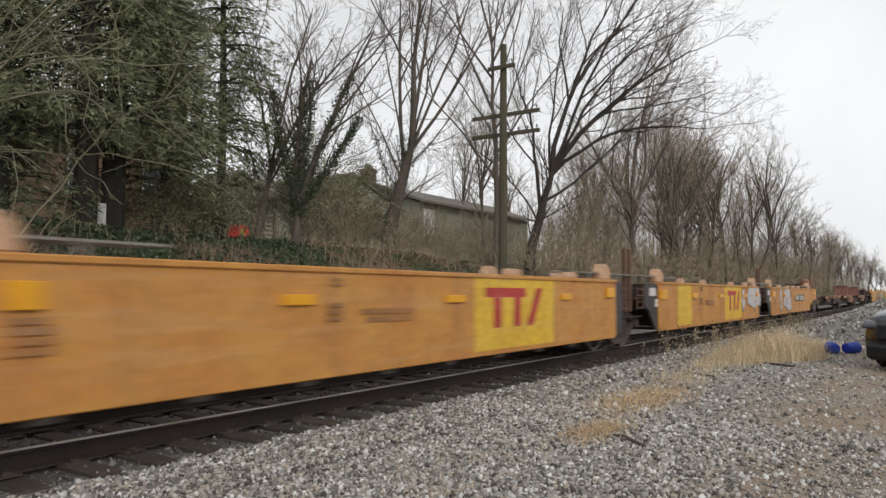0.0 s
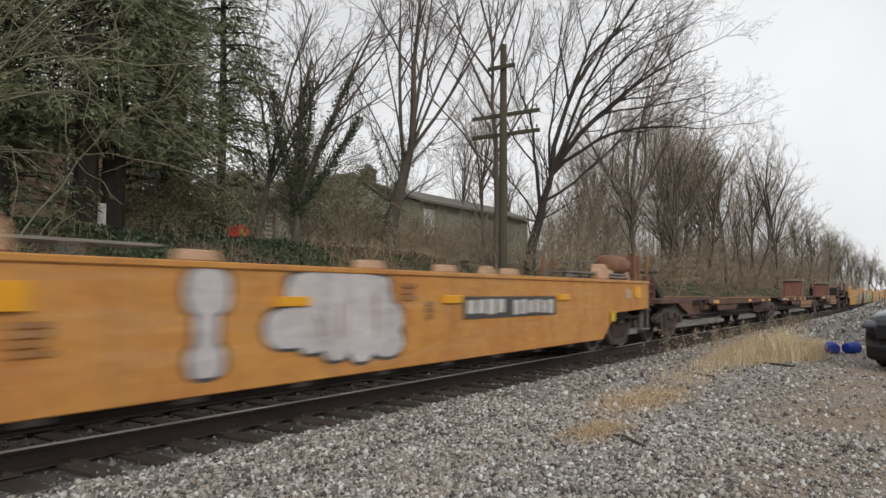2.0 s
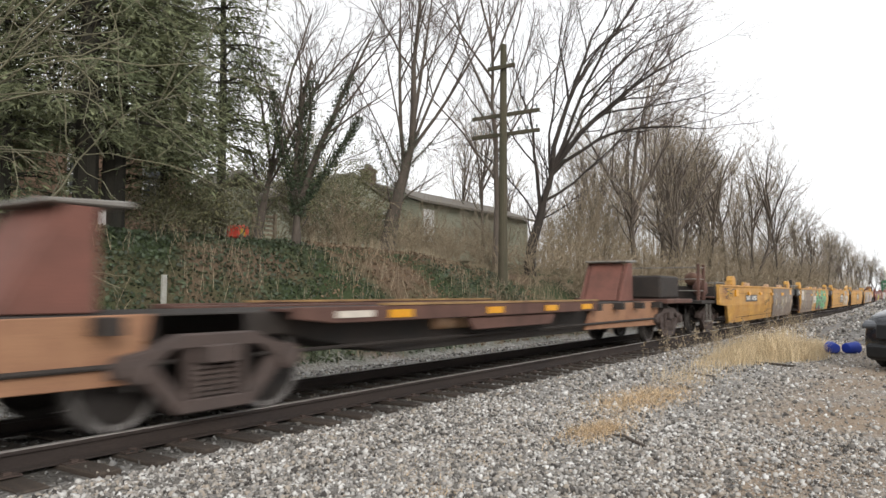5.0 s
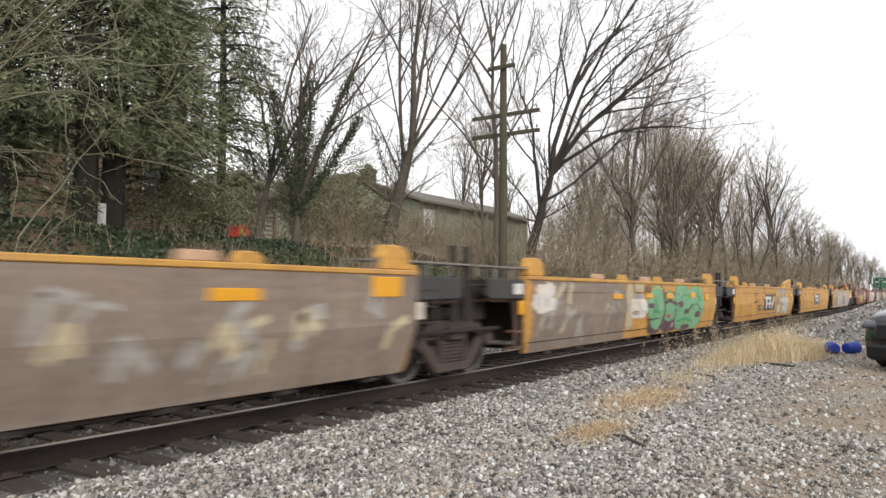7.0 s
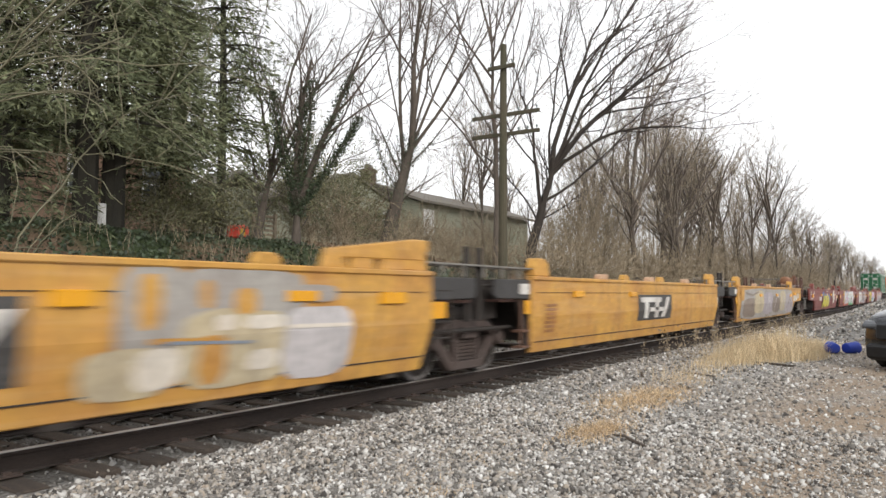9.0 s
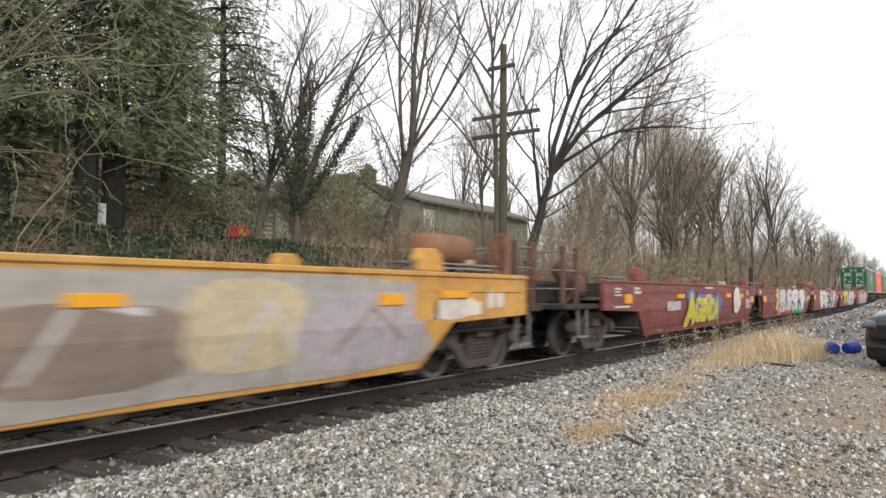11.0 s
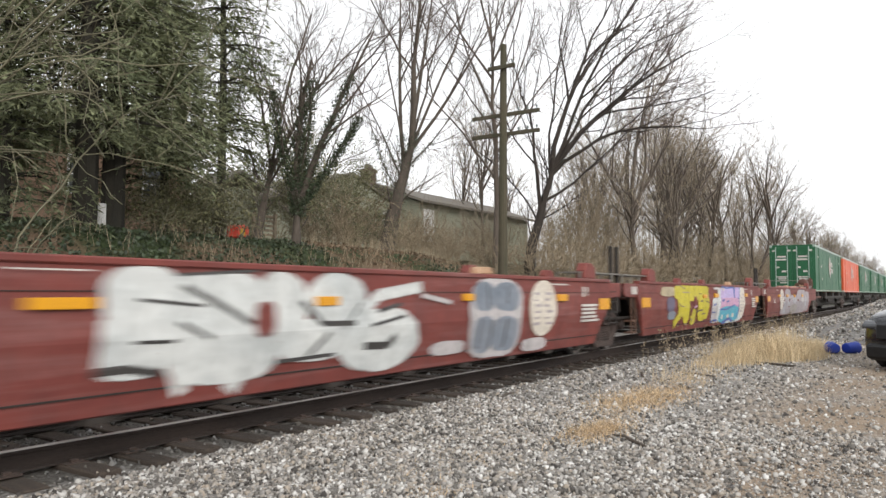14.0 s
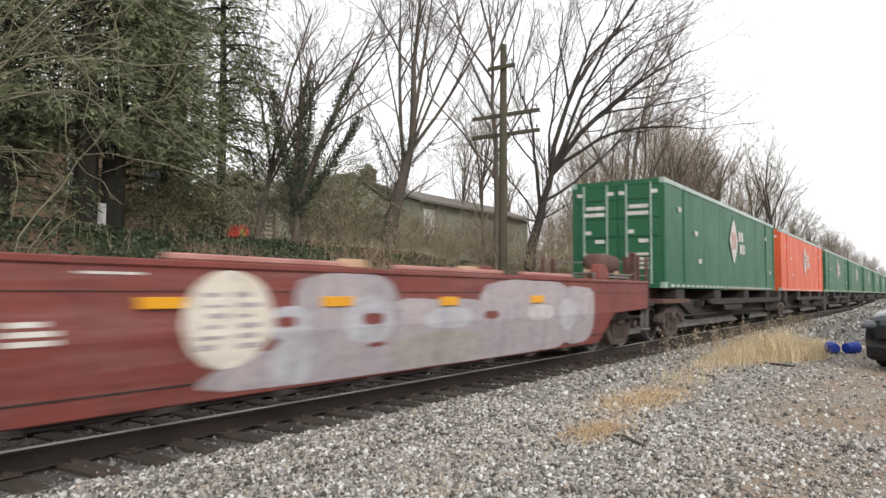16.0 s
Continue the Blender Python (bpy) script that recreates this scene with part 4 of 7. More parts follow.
        ('dark', 0.03, (3.64, 1.05), (3.76, 0.81)),
    ],
    "dull_panel": [
        ('greyed', 0.1, 12.2, 0.32, 1.47, 14), ('buff', 0.6, 3.2, 0.4, 1.1, 4), ('pale_wash', 2.6, 4.6, 0.5, 1.4, 3),
        ('lilac', 4.4, 6.6, 0.4, 1.35, 3), ('buff', 6.4, 8.4, 0.45, 1.2, 3), ('pale_wash', 8.2, 9.8, 0.5, 1.42, 3),
        ('lilac', 9.6, 11.9, 0.4, 1.3, 3), ('gold', 11.6, 12.1, 0.9, 1.45, 3), ('gold', 0.2, 0.8, 1.0, 1.46, 3),
        ('buff', 0.06, (1.0, 1.3), (2.2, 1.2), (3.4, 1.34)), ('silver', 0.06, (5.0, 0.6), (5.6, 1.1), (6.1, 0.7)), ('silver', 0.06, (8.8, 0.6), (9.2, 1.2), (9.6, 0.7)),
        ('silver', 0.07, (6.9, 0.6), (7.3, 1.2), (7.9, 1.1)), ('buff', 0.05, (10.2, 0.6), (10.8, 1.1), (11.4, 0.7)),
    ],
    "green_piece": [
        ('rust_light', 5.59, 6.14, 1.29, 1.47, 3), ('plum_spray', 6.8, 8.59, 0.3, 1.32, 3), ('pink_spray', 0.1, (7.86, 0.42), (8.24, 0.77)),
        ('plum_spray', 5.96, 7.01, 0.3, 0.65, 3), ('green_spray', 5.95, 7.08, 0.36, 1.5, 2.3), ('green_spray', 5.77, 6.37, 0.75, 1.17, 3),
        ('green_spray', 7.1, 8.08, 0.55, 1.06, 2.2), ('green_spray', 0.16, (7.18, 1.13), (7.54, 1.28), (7.94, 1.12)), ('green_spray', 7.94, 9.41, 0.48, 1.5, 4),
        ('green_spray', 9.12, 10.82, 0.36, 1.49, 2.6), ('green_spray', 8.08, 10.46, 0.3, 0.7, 3),
    ],
    "green_piece_contours": [
        ('plum_spray', 0.06, (7.12, 0.45), (7.2, 0.9), (7.05, 1.3), (6.8, 1.46)), ('plum_spray', 0.07, (8.0, 0.5), (8.1, 0.9), (7.95, 1.2)),
        ('plum_spray', 0.05, (7.3, 0.6), (7.55, 0.5), (7.8, 0.62)), ('kelly_spray', 0.05, (8.3, 1.1), (8.9, 1.25), (9.5, 1.15), (10.2, 1.3)),
        ('plum_spray', 0.05, (9.0, 0.75), (9.5, 0.95), (10.1, 0.98), (10.5, 0.8)), ('palegold_spray', 0.04, (6.2, 1.36), (6.6, 1.43), (6.9, 1.36)),
        ('plum_spray', 0.06, (5.95, 0.7), (6.2, 0.45), (6.6, 0.36)), ('kelly_spray', 0.07, (8.3, 0.55), (9.0, 0.6), (9.7, 0.52)),
    ],
    "green_piece_lines": [
        ('plum_spray', 5.83, 6.33, 0.92, 1.04, 3), ('logo_red', 7.33, 7.62, 0.66, 0.75, 3), ('plum_spray', 8.34, 8.72, 0.9, 1.05, 3),
        ('plum_spray', 8.83, 9.3, 0.72, 0.85, 3), ('plum_spray', 9.93, 10.48, 0.6, 0.78, 3), ('black', 0.03, (5.97, 0.66), (6.33, 0.66), (6.68, 0.68)),
        ('kelly_spray', 0.06, (9.37, 0.85), (10.46, 1.1), (9.98, 1.28)), ('kelly_spray', 0.08, (6.24, 0.9), (6.75, 0.79)), ('kelly_spray', 0.05, (6.32, 1.18), (6.51, 0.97), (6.37, 0.83)),
        ('plum_spray', 0.06, (7.15, 1.04), (7.55, 1.08), (7.98, 1.01)), ('plum_spray', 0.05, (8.04, 0.99), (8.66, 1.06)), ('greyed', 8.24, 8.44, 1.2, 1.33, 3),
        ('plum_spray', 8.67, 9.45, 0.3, 0.45, 3),
    ],
    "grey_piece": [
        ('greyed', 7.91, 8.67, 0.56, 1.5, 4), ('pale_wash', 7.64, 8.49, 0.38, 0.82, 3), ('greyed', 8.37, 10.03, 0.93, 1.5, 4),
        ('pale_wash', 8.49, 9.86, 0.39, 1.12, 4), ('silver', 9.73, 10.78, 0.36, 1.15, 4), ('gold', 8.11, 8.34, 0.95, 1.44, 3),
        ('gold', 8.72, 8.86, 1.12, 1.39, 3), ('gold', 9.1, 9.38, 1.06, 1.32, 3), ('gold', 0.05, (8.24, 0.86), (9.03, 0.83)),
        ('gold', 8.73, 9.04, 0.43, 0.9, 3), ('cream', 8.11, 8.58, 0.44, 0.8, 3), ('cream', 9.23, 9.73, 0.92, 1.06, 3),
        ('cream', 9.29, 9.68, 0.52, 0.73, 3), ('cream', 8.9, 9.11, 0.92, 1.07, 3), ('greyed', 9.92, 10.5, 1.17, 1.36, 3),
        ('cream', 0.04, (9.8, 0.93), (10.75, 0.92)), ('slate_spray', 0.03, (8.38, 0.84), (9.33, 0.8)),
    ],
    "cream_piece": [
        ('pale_wash', 4.42, 4.93, 0.47, 1.5, 3), ('cream', 4.72, 5.81, 0.7, 1.17, 4), ('greyed', 4.83, 5.67, 1.14, 1.26, 3),
        ('white', 0.03, (5.28, 1.0), (5.83, 1.0)), ('white', 0.03, (5.28, 0.92), (5.83, 0.93)), ('white', 0.03, (5.28, 0.85), (5.83, 0.85)),
        ('greyed', 4.78, 5.25, 0.79, 0.89, 3), ('pale_wash', 4.92, 5.59, 1.29, 1.5, 3), ('greyed', 4.42, 4.61, 0.88, 1.07, 3),
    ],
}


DECALS = {
    "A": [
        ('refl', 0.46, 0.73, 1.14, 1.35),
        ('refl', 3.07, 3.52, 1.14, 1.25),
        ('refl', 6.01, 6.47, 1.14, 1.24),
        ('refl', 9.67, 10.05, 1.15, 1.26),
        ('refl', 11.81, 12.22, 1.18, 1.38),
        ('yellow', 6.77, 9.39, 0.43, 1.5),
        ('redlogo', 7.06, 8.93, 0.75, 1.35),
        ('dark', 4.23, 5.43, 0.92, 1.1),
        ('dark', 3.76, 3.98, 1.33, 1.44),
        ('dark', 3.72, 3.99, 0.95, 1.17),
        ('dark', 0.47, 0.84, 0.8, 1.1),
    ],
    "B": [
        ('refl', 0.06, 0.57, 1.13, 1.36),
        ('refl', 2.89, 3.43, 1.14, 1.27),
        ('yellow', 1.53, 2.89, 0.43, 1.5),
        ('refl', 5.99, 6.51, 1.14, 1.25),
        ('refl', 9.57, 10.08, 1.14, 1.26),
        ('refl', 11.79, 12.23, 1.16, 1.35),
        ('yellow', 6.75, 9.27, 0.43, 1.5),
        ('redlogo', 7.17, 8.99, 0.72, 1.36),
        ('silver', 9.31, 9.7, 0.54, 1.5),
        ('mural', 'silver_panel'),
        ('dark', 3.74, 4.06, 1.34, 1.47),
        ('dark', 3.71, 4.02, 0.95, 1.15),
        ('dark', 4.33, 5.4, 0.92, 1.1),
    ],
    "C": [
        ('refl', 0.18, 0.72, 1.13, 1.35),
        ('refl', 3.08, 3.54, 1.13, 1.23),
        ('refl', 6.02, 6.49, 1.13, 1.24),
        ('refl', 9.63, 10.08, 1.15, 1.25),
        ('mural', 'silver_bubbles'),
        ('black', 6.55, 9.55, 0.9, 1.22),
        ('white', 6.61, 7.75, 0.95, 1.19),
        ('white', 7.97, 9.46, 0.93, 1.18),
        ('dark', 5.65, 5.81, 0.92, 1.17),
        ('dark', 5.1, 5.44, 1.17, 1.4),
        ('dark', 0.56, 0.92, 0.79, 1.07),
        ('white', 13.0, 13.35, 1.16, 1.36),
        ('refl', 13.6, 13.95, 1.16, 1.42),
        ('yellow', 12.1, 12.35, 0.7, 0.9),
    ],
    "E": [
        ('yellow', -1.0, -0.7, 1.2, 1.38),
        ('dark', -1.7, -1.1, 1.3, 1.45),
        ('scrawl', -1.5, 0.3, 0.95, 1.45),
        ('refl', 0.04, 0.47, 1.18, 1.4),
        ('refl', 2.2, 2.59, 1.2, 1.34),
        ('black', 1.76, 3.82, 0.98, 1.23),
        ('white', 1.81, 2.54, 1.01, 1.2),
        ('white', 2.74, 3.74, 1.01, 1.2),
        ('refl', 4.35, 4.77, 1.22, 1.32),
        ('refl', 6.8, 7.27, 1.2, 1.3),
        ('refl', 9.25, 9.86, 1.19, 1.31),
        ('refl', 11.52, 12.08, 1.22, 1.46),
        ('buff', 7.19, 12.45, 0.43, 1.48),
        ('scrawl', 5.05, 6.72, 0.47, 1.47),
    ],
    "F": [
        ('buff', -0.02, 4.43, 0.43, 1.48),
        ('cream', 0.1, 0.8, 0.9, 1.48),
        ('mural', 'cream_piece'),
        ('mural', 'green_piece'),
        ('mural', 'green_piece_contours'),
        ('mural', 'green_piece_lines'),
        ('refl', 3.61, 4.12, 1.15, 1.26),
        ('refl', 5.66, 6.13, 1.16, 1.27),
        ('refl', 7.24, 7.74, 1.14, 1.27),
        ('refl', 9.37, 9.87, 1.15, 1.29),
        ('refl', 10.91, 11.26, 1.09, 1.24),
        ('white', 5.3, 5.8, 0.8, 0.99),
    ],
    "G": [
        ('refl', 4.42, 4.82, 1.14, 1.24),
        ('refl', 7.39, 7.75, 1.16, 1.29),
        ('refl', 9.76, 10.19, 1.18, 1.29),
        ('refl', 11.25, 11.72, 1.14, 1.28),
        ('black', 4.9, 7.24, 0.59, 1.24),
        ('whitelogo', 4.98, 7.19, 0.66, 1.15),
        ('mural', 'grey_piece'),
        ('scrawl', 2.5, 4.77, 0.6, 1.35),
    ],
    "H": [
        ('refl', 1.44, 1.87, 1.2, 1.31),
        ('refl', 4.43, 4.8, 1.2, 1.3),
        ('black', 5.01, 7.53, 0.65, 1.24),
        ('whitelogo', 5.17, 7.38, 0.7, 1.18),
        ('dark', 0.27, 0.74, 0.59, 1.1),
    ],
    "I": [
        ('white', 13.4, 13.95, 1.05, 1.3),
        ('refl', 12.2, 12.9, 1.2, 1.3),
        ('cream', 11.6, 13.2, 0.95, 1.2),
        ('mural', 'dull_panel'),
        ('refl', 3.6, 4.05, 1.15, 1.26),
        ('refl', 7.2, 7.7, 1.15, 1.26),
        ('refl', 10.9, 11.4, 1.12, 1.26),
    ],
    "L": [
        ('refl', -1.0, -0.62, 1.05, 1.25),
        ('whitebars', -1.55, -1.15, 1.2, 1.4),
        ('whitebars', -0.35, 0.1, 1.25, 1.42),
        ('whitebars', -1.6, -0.7, 0.95, 1.02),
        ('white', 11.5, 11.85, 1.2, 1.4),
        ('whitebars', 9.9, 10.9, 1.4, 1.45),
        ('refl', 2.91, 3.5, 1.14, 1.25),
        ('refl', 5.79, 6.35, 1.15, 1.25),
        ('refl', 8.31, 8.93, 1.15, 1.27),
        ('refl', 10.36, 10.82, 1.14, 1.27),
        ('white', 1.99, 3.18, 0.82, 1.08),
        ('blue', 3.7, 4.6, 1.0, 1.42),
        ('blue', 7.0, 7.6, 0.6, 1.2),
        ('word', 3.55, 7.3, 0.36, 1.36),
        ('disc', 9.29, 10.36, 0.6, 1.5),
        ('whitebars', 11.2, 12.03, 0.75, 1.09),
        ('whitebars', 5.6, 6.47, 1.4, 1.47),
    ],
    "M": [
        ('white', 11.5, 11.85, 1.2, 1.4),
        ('whitebars', 9.9, 10.9, 1.4, 1.45),
        ('refl', 1.87, 2.35, 1.15, 1.26),
        ('refl', 4.7, 5.07, 1.17, 1.27),
        ('refl', 7.51, 7.89, 1.17, 1.28),
        ('refl', 10.25, 10.61, 1.18, 1.29),
        ('mural', 'gold_knot'),
        ('mural', 'pink_letters'),
        ('mural', 'white_letters'),
        ('whitebars', 11.3, 12.05, 0.87, 1.13),
    ],
    "N": [
        ('white', 11.5, 11.85, 1.2, 1.4),
        ('whitebars', 9.9, 10.9, 1.4, 1.45),
        ('refl', 1.52, 2.05, 1.14, 1.23),
        ('refl', 4.45, 4.79, 1.13, 1.23),
        ('refl', 7.36, 7.61, 1.16, 1.26),
        ('refl', 10.4, 10.8, 1.13, 1.25),
        ('mural', 'white_bold'),
        ('mural', 'white_bold_lines'),
        ('mural', 'slate_piece'),
        ('disc', 9.34, 10.37, 0.55, 1.5),
        ('whitebars', 11.46, 12.33, 0.72, 1.08),
        ('whitebars', 1.36, 2.0, 1.42, 1.46),
    ],
    "O": [
        ('white', 11.5, 11.85, 1.2, 1.4),
        ('whitebars', 9.9, 10.9, 1.4, 1.45),
        ('refl', 4.62, 5.07, 1.14, 1.24),
        ('refl', 6.01, 6.45, 1.15, 1.27),
        ('refl', 10.41, 10.82, 1.16, 1.27),
        ('mural', 'yellow_piece'),
        ('mural', 'yellow_piece_lines'),
        ('mural', 'pastel_piece'),
        ('mural', 'pastel_piece_lines'),
        ('disc', 9.44, 10.37, 0.43, 1.5),
        ('whitebars', 11.54, 12.33, 0.76, 1.13),
        ('whitebars', 5.83, 6.69, 1.38, 1.47),
    ],
    "P": [
        ('whitebars', 0.77, 1.16, 0.86, 1.07),
        ('whitebars', 1.3, 1.84, 1.4, 1.45),
        ('mural', 'lilac_piece'),
        ('disc', 2.22, 3.27, 0.56, 1.48),
        ('refl', 1.8, 2.23, 1.13, 1.23),
        ('refl', 3.94, 4.42, 1.12, 1.23),
        ('refl', 6.18, 6.59, 1.1, 1.22),
        ('refl', 8.78, 9.23, 1.11, 1.23),
    ],
}

LABELS = {
    "A": "faded orange steel well car with a red and yellow emblem", "B": "faded orange steel well car with yellow panels and silver graffiti",
    "C": "faded orange well car with bubbly silver graffiti and a number board", "E": "yellow well car, half covered by dull grey-brown overpaint",
    "F": "well car with grey overpaint and mint green graffiti", "G": "yellow well car with a black emblem board and pale graffiti",
    "H": "yellow well car with a black and white emblem board", "I": "yellow well car covered in silver-grey graffiti",
    "L": "oxide red well car with lemon yellow graffiti and a round emblem", "M": "oxide red well car with pink, white and green graffiti",
    "N": "oxide red well car with large white and black graffiti", "O": "oxide red well car with lemon and pastel graffiti",
    "P": "oxide red well car mostly covered by pale lilac overpaint"}


def bend_side(me, fold=0.88, slope=0.17):
    """Folds what lies on a well's side inwards below the kink in the plate."""
    bm = bmesh.new()
    bm.from_mesh(me)
    bmesh.ops.bisect_plane(bm, geom=bm.verts[:] + bm.edges[:] + bm.faces[:], plane_co=(0, 0, fold), plane_no=(0, 0, 1))
    for v in bm.verts:
        if v.co.z < fold:
            v.co.y += slope * (fold - v.co.z)
    bm.to_mesh(me)
    bm.free()


def well_car(key, s0, length, paint, chamfer, first=False, last=False, posts=True, frame_top=None, guides=(), brackets=True):
    """One well of an articulated container car; x = 0 is where its well begins."""
    rng = random.Random(ord(key) * 7)
    car = thing("well_car", LABELS[key], "freight car", (s0, TRACK_Y, 0), group="wells of the freight train")
    MOVERS.append((car, s0))
    L, top, low = length, 1.515, (0.28 if chamfer else 0.35)
    a, b = (-2.1 if first else 0.0), (L + 2.2 if last else L)
    # where the body's side ends, and how far its lower corners are cut back
    ea, eb = {"red": (-0.9, L + 0.45), "gold": (-0.2, L - 0.05)}.get(paint, (0.0, L))
    c = {"red": 0.6, "gold": 0.16}.get(paint, 0.06)
    cut = {"red": 1.17, "gold": 0.8}.get(paint, 0.42)
    fa = -0.4 if paint == "gold" else 0.62
    poly = [(fa if first else ea + c, low), (L - 0.62 if last else eb - c, low)]
    poly += [(L + 0.05, 0.86), (b, 0.92), (b, top)] if last else [(eb, cut), (eb, top)]
    poly += [(a, top), (a, 0.92), (fa - 0.67, 0.86)] if first else [(ea, top), (ea, cut)]
    a, b = (a if first else ea), (b if last else eb)
    for side in (-1, 1):
        y0, y1 = (-SIDE - 0.02, -SIDE + 0.08) if side < 0 else (SIDE - 0.08, SIDE + 0.02)
        plain = [(0.6, low), (L - 0.6, low), (L, 0.95), (L, top), (0, top), (0, 0.95)]
        panel = part("side_panel", Shape().prism(poly if side < 0 else plain, y0, y1), M[paint], car, bevel=0.012)
        chord = Shape().box((a if side < 0 else 0) + 0.01, (b if side < 0 else L) - 0.01, y0 - 0.03 if side < 0 else y0 - 0.02, y1 + 0.02 if side < 0 else y1 + 0.03, top - 0.03, top + 0.035)
        part("top_chord", chord, M[paint], panel, bevel=0.012)
        if side < 0:
            seam = Shape()
            if chamfer:
                seam.box((0.5 if first else ea + c), (L - 0.5 if last else eb - c), -SIDE - 0.034, -SIDE - 0.02, 0.448, 0.462)
                seam.box(a + 0.2, b - 0.2, -SIDE - 0.03, -SIDE - 0.02, 1.275, 1.283)
                part("weld_seam", seam, M["undercarriage"], panel)
            for k in range(9):
                lug = SHARED.setdefault("lug", Shape().box(-0.12, 0.12, -0.02, 0.1, -0.05, 0.0).mesh("sill_lug", [M["undercarriage"]]))
                part("sill_lug", lug, None, panel, at=(0.8 + (L - 1.6) * k / 8, -SIDE + (0.1 if chamfer else 0.02), low - 0.001))
            layer = 0
            for d in DECALS.get(key, []):
                if d[0] == "mural":
                    mural(panel, d[1], layer, rng)
                else:
                    decal(panel, *d, layer, rng)
                layer += d[0] != "refl"
            if chamfer:
                for ob in [panel] + [o for o in panel.children if o.type == "MESH"]:
                    if ob.name.split(".")[0] != "sill_lug":
                        bend_side(ob.data)
            for x in guides:
                guide = SHARED.setdefault("guide", Shape().prism([(-0.22, 0.0), (0.22, 0.0), (0.17, 0.1), (-0.17, 0.1)], -0.02, 0.12).mesh("container_guide", [M["guide"]], 0.01))
                part("container_guide", guide, None, panel, "pale worn steel guide", at=(x, -SIDE, top + 0.036))
    member = SHARED.setdefault("member", Shape().box(-0.16, 0.16, -SIDE + 0.2, SIDE - 0.2, 0.0, 0.07).mesh("floor_beam", [M["undercarriage"]], 0.01))
    for k in range(7):
        part("floor_beam", member, None, car, at=(0.7 + (L - 1.4) * k / 6, 0, low + 0.01))
    for y in (-SIDE + 0.12, SIDE - 0.42):
        part("floor_ledge", Shape().box(0.7, L - 0.7, y, y + 0.3, low + 0.085, low + 0.12), M["undercarriage"], car)
    for x in (0.1, L - 0.1):
        part("end_wall", Shape().box(x - 0.05, x + 0.05, -SIDE + 0.081, SIDE - 0.081, 0.5, 1.5), M["undercarriage"], car)
    # ends: sills, decks, dark end panels, walkways
    for x, d in ((0.0, -1), (L, 1)):
        reach = 2.6 if (first and d < 0) or (last and d > 0) else 1.35
        s = Shape().box(min(x, x + d * reach), max(x, x + d * reach), -0.38, 0.38, 0.78, 1.12)
        part("end_sill", s, M["undercarriage"], car, bevel=0.015)
        deck = Shape().box(min(x - d * 0.2, x + d * (reach - 0.25)), max(x - d * 0.2, x + d * (reach - 0.25)), -SIDE + 0.12, SIDE - 0.12, 1.13, 1.17)
        part("end_deck", deck, M["rust"], car)
        long_end = (first and d < 0) or (last and d > 0)
        edge = x if long_end else ea if d < 0 else eb
        if not long_end and not chamfer:
            pts = [(x, top - 0.02), (x + 0.46, top - 0.02), (x + 0.46, 0.5), (x + 0.38, 0.42), (x, 0.42)] if d > 0 else [(x, top - 0.02), (x - 0.9, top - 0.02), (x - 0.9, 0.95), (x - 0.66, 0.88), (x - 0.14, 0.4), (x, 0.4)]
            for y in (-SIDE + 0.02, SIDE - 0.08):
                part("end_panel", Shape().prism(pts, y, y + 0.06), M["endgrey"], car, bevel=0.01)
            part("ladder", ladder(x + d * (0.72 if d > 0 else 1.2), -SIDE + 0.03, 0.9, 1.45), M["rust"], car)
            if d < 0:
                part("number_placard", Shape().box(x - 0.62, x - 0.14, -SIDE + 0.012, -SIDE + 0.018, 1.21, 1.4), M["white"], car, "white framed placard")
                part("reflector", Shape().box(x - 0.2, x - 0.02, -SIDE + 0.008, -SIDE + 0.018, 0.95, 1.13), M["cream"], car, "pale yellow reflective square")
        if not long_end and chamfer:
            reach = 0.75 if paint == "red" else 1.15
            tone = "red" if paint == "red" else "endgrey"
            for y in (-SIDE + 0.02, SIDE - 0.08):
                part("end_panel", Shape().prism([(edge - d * 0.05, top - 0.03), (edge + d * reach, top - 0.03), (edge + d * reach, 1.24), (edge + d * (reach - 0.06), 1.19), (edge - d * 0.05, 1.17)], y, y + 0.06), M[tone], car, bevel=0.01)
            # dark web and step hanging under the side's end
            web = [(edge - d * 0.03, 1.18), (edge + d * 0.3, 1.18), (edge + d * (0.2 - c * 0.9), 0.62), (edge + d * (0.2 - c), 0.36), (edge - d * (c + 0.06), 0.36)]
            part("end_web", Shape().prism(web, -SIDE + 0.1, -SIDE + 0.16), M["undercarriage"], car)
            if d < 0:
                part("number_placard", Shape().box(edge - 0.36, edge + (0.06 if paint == "red" else -0.06), -SIDE + 0.006, -SIDE + 0.018, 1.25, 1.42), M["white"], car, "white framed placard")
                part("step", step_frame(edge - 0.12, -SIDE + 0.05, 0.4, 1.17), M["rust_mid"], car)
            else:
                part("ladder", ladder(edge + 0.3, -SIDE + 0.02, 0.6, 1.45), M["undercarriage"], car)
            if paint == "red":
                xr = (edge - 0.56, edge - 0.02) if d > 0 else (edge + 0.24, edge + 0.84)
                part("reflector", Shape().box(*xr, -SIDE - 0.03, -SIDE - 0.021, 0.95, 1.17), M["refl"], car, "amber reflective strip")
            else:
                xr = (edge + 0.02, edge + (0.36 if key == "G" else 0.2)) if d > 0 else (edge - 0.2, edge - 0.02)
                part("reflector", Shape().box(*xr, -SIDE + 0.008, -SIDE + 0.018, 0.93, 1.15), M["cream" if d > 0 and key != "G" else "refl"], car, "reflective square")
        walkway = Shape()
        xa, xb = sorted((x - d * (0.7 if chamfer else 1.9), x + d * (1.5 if chamfer else 1.3)))
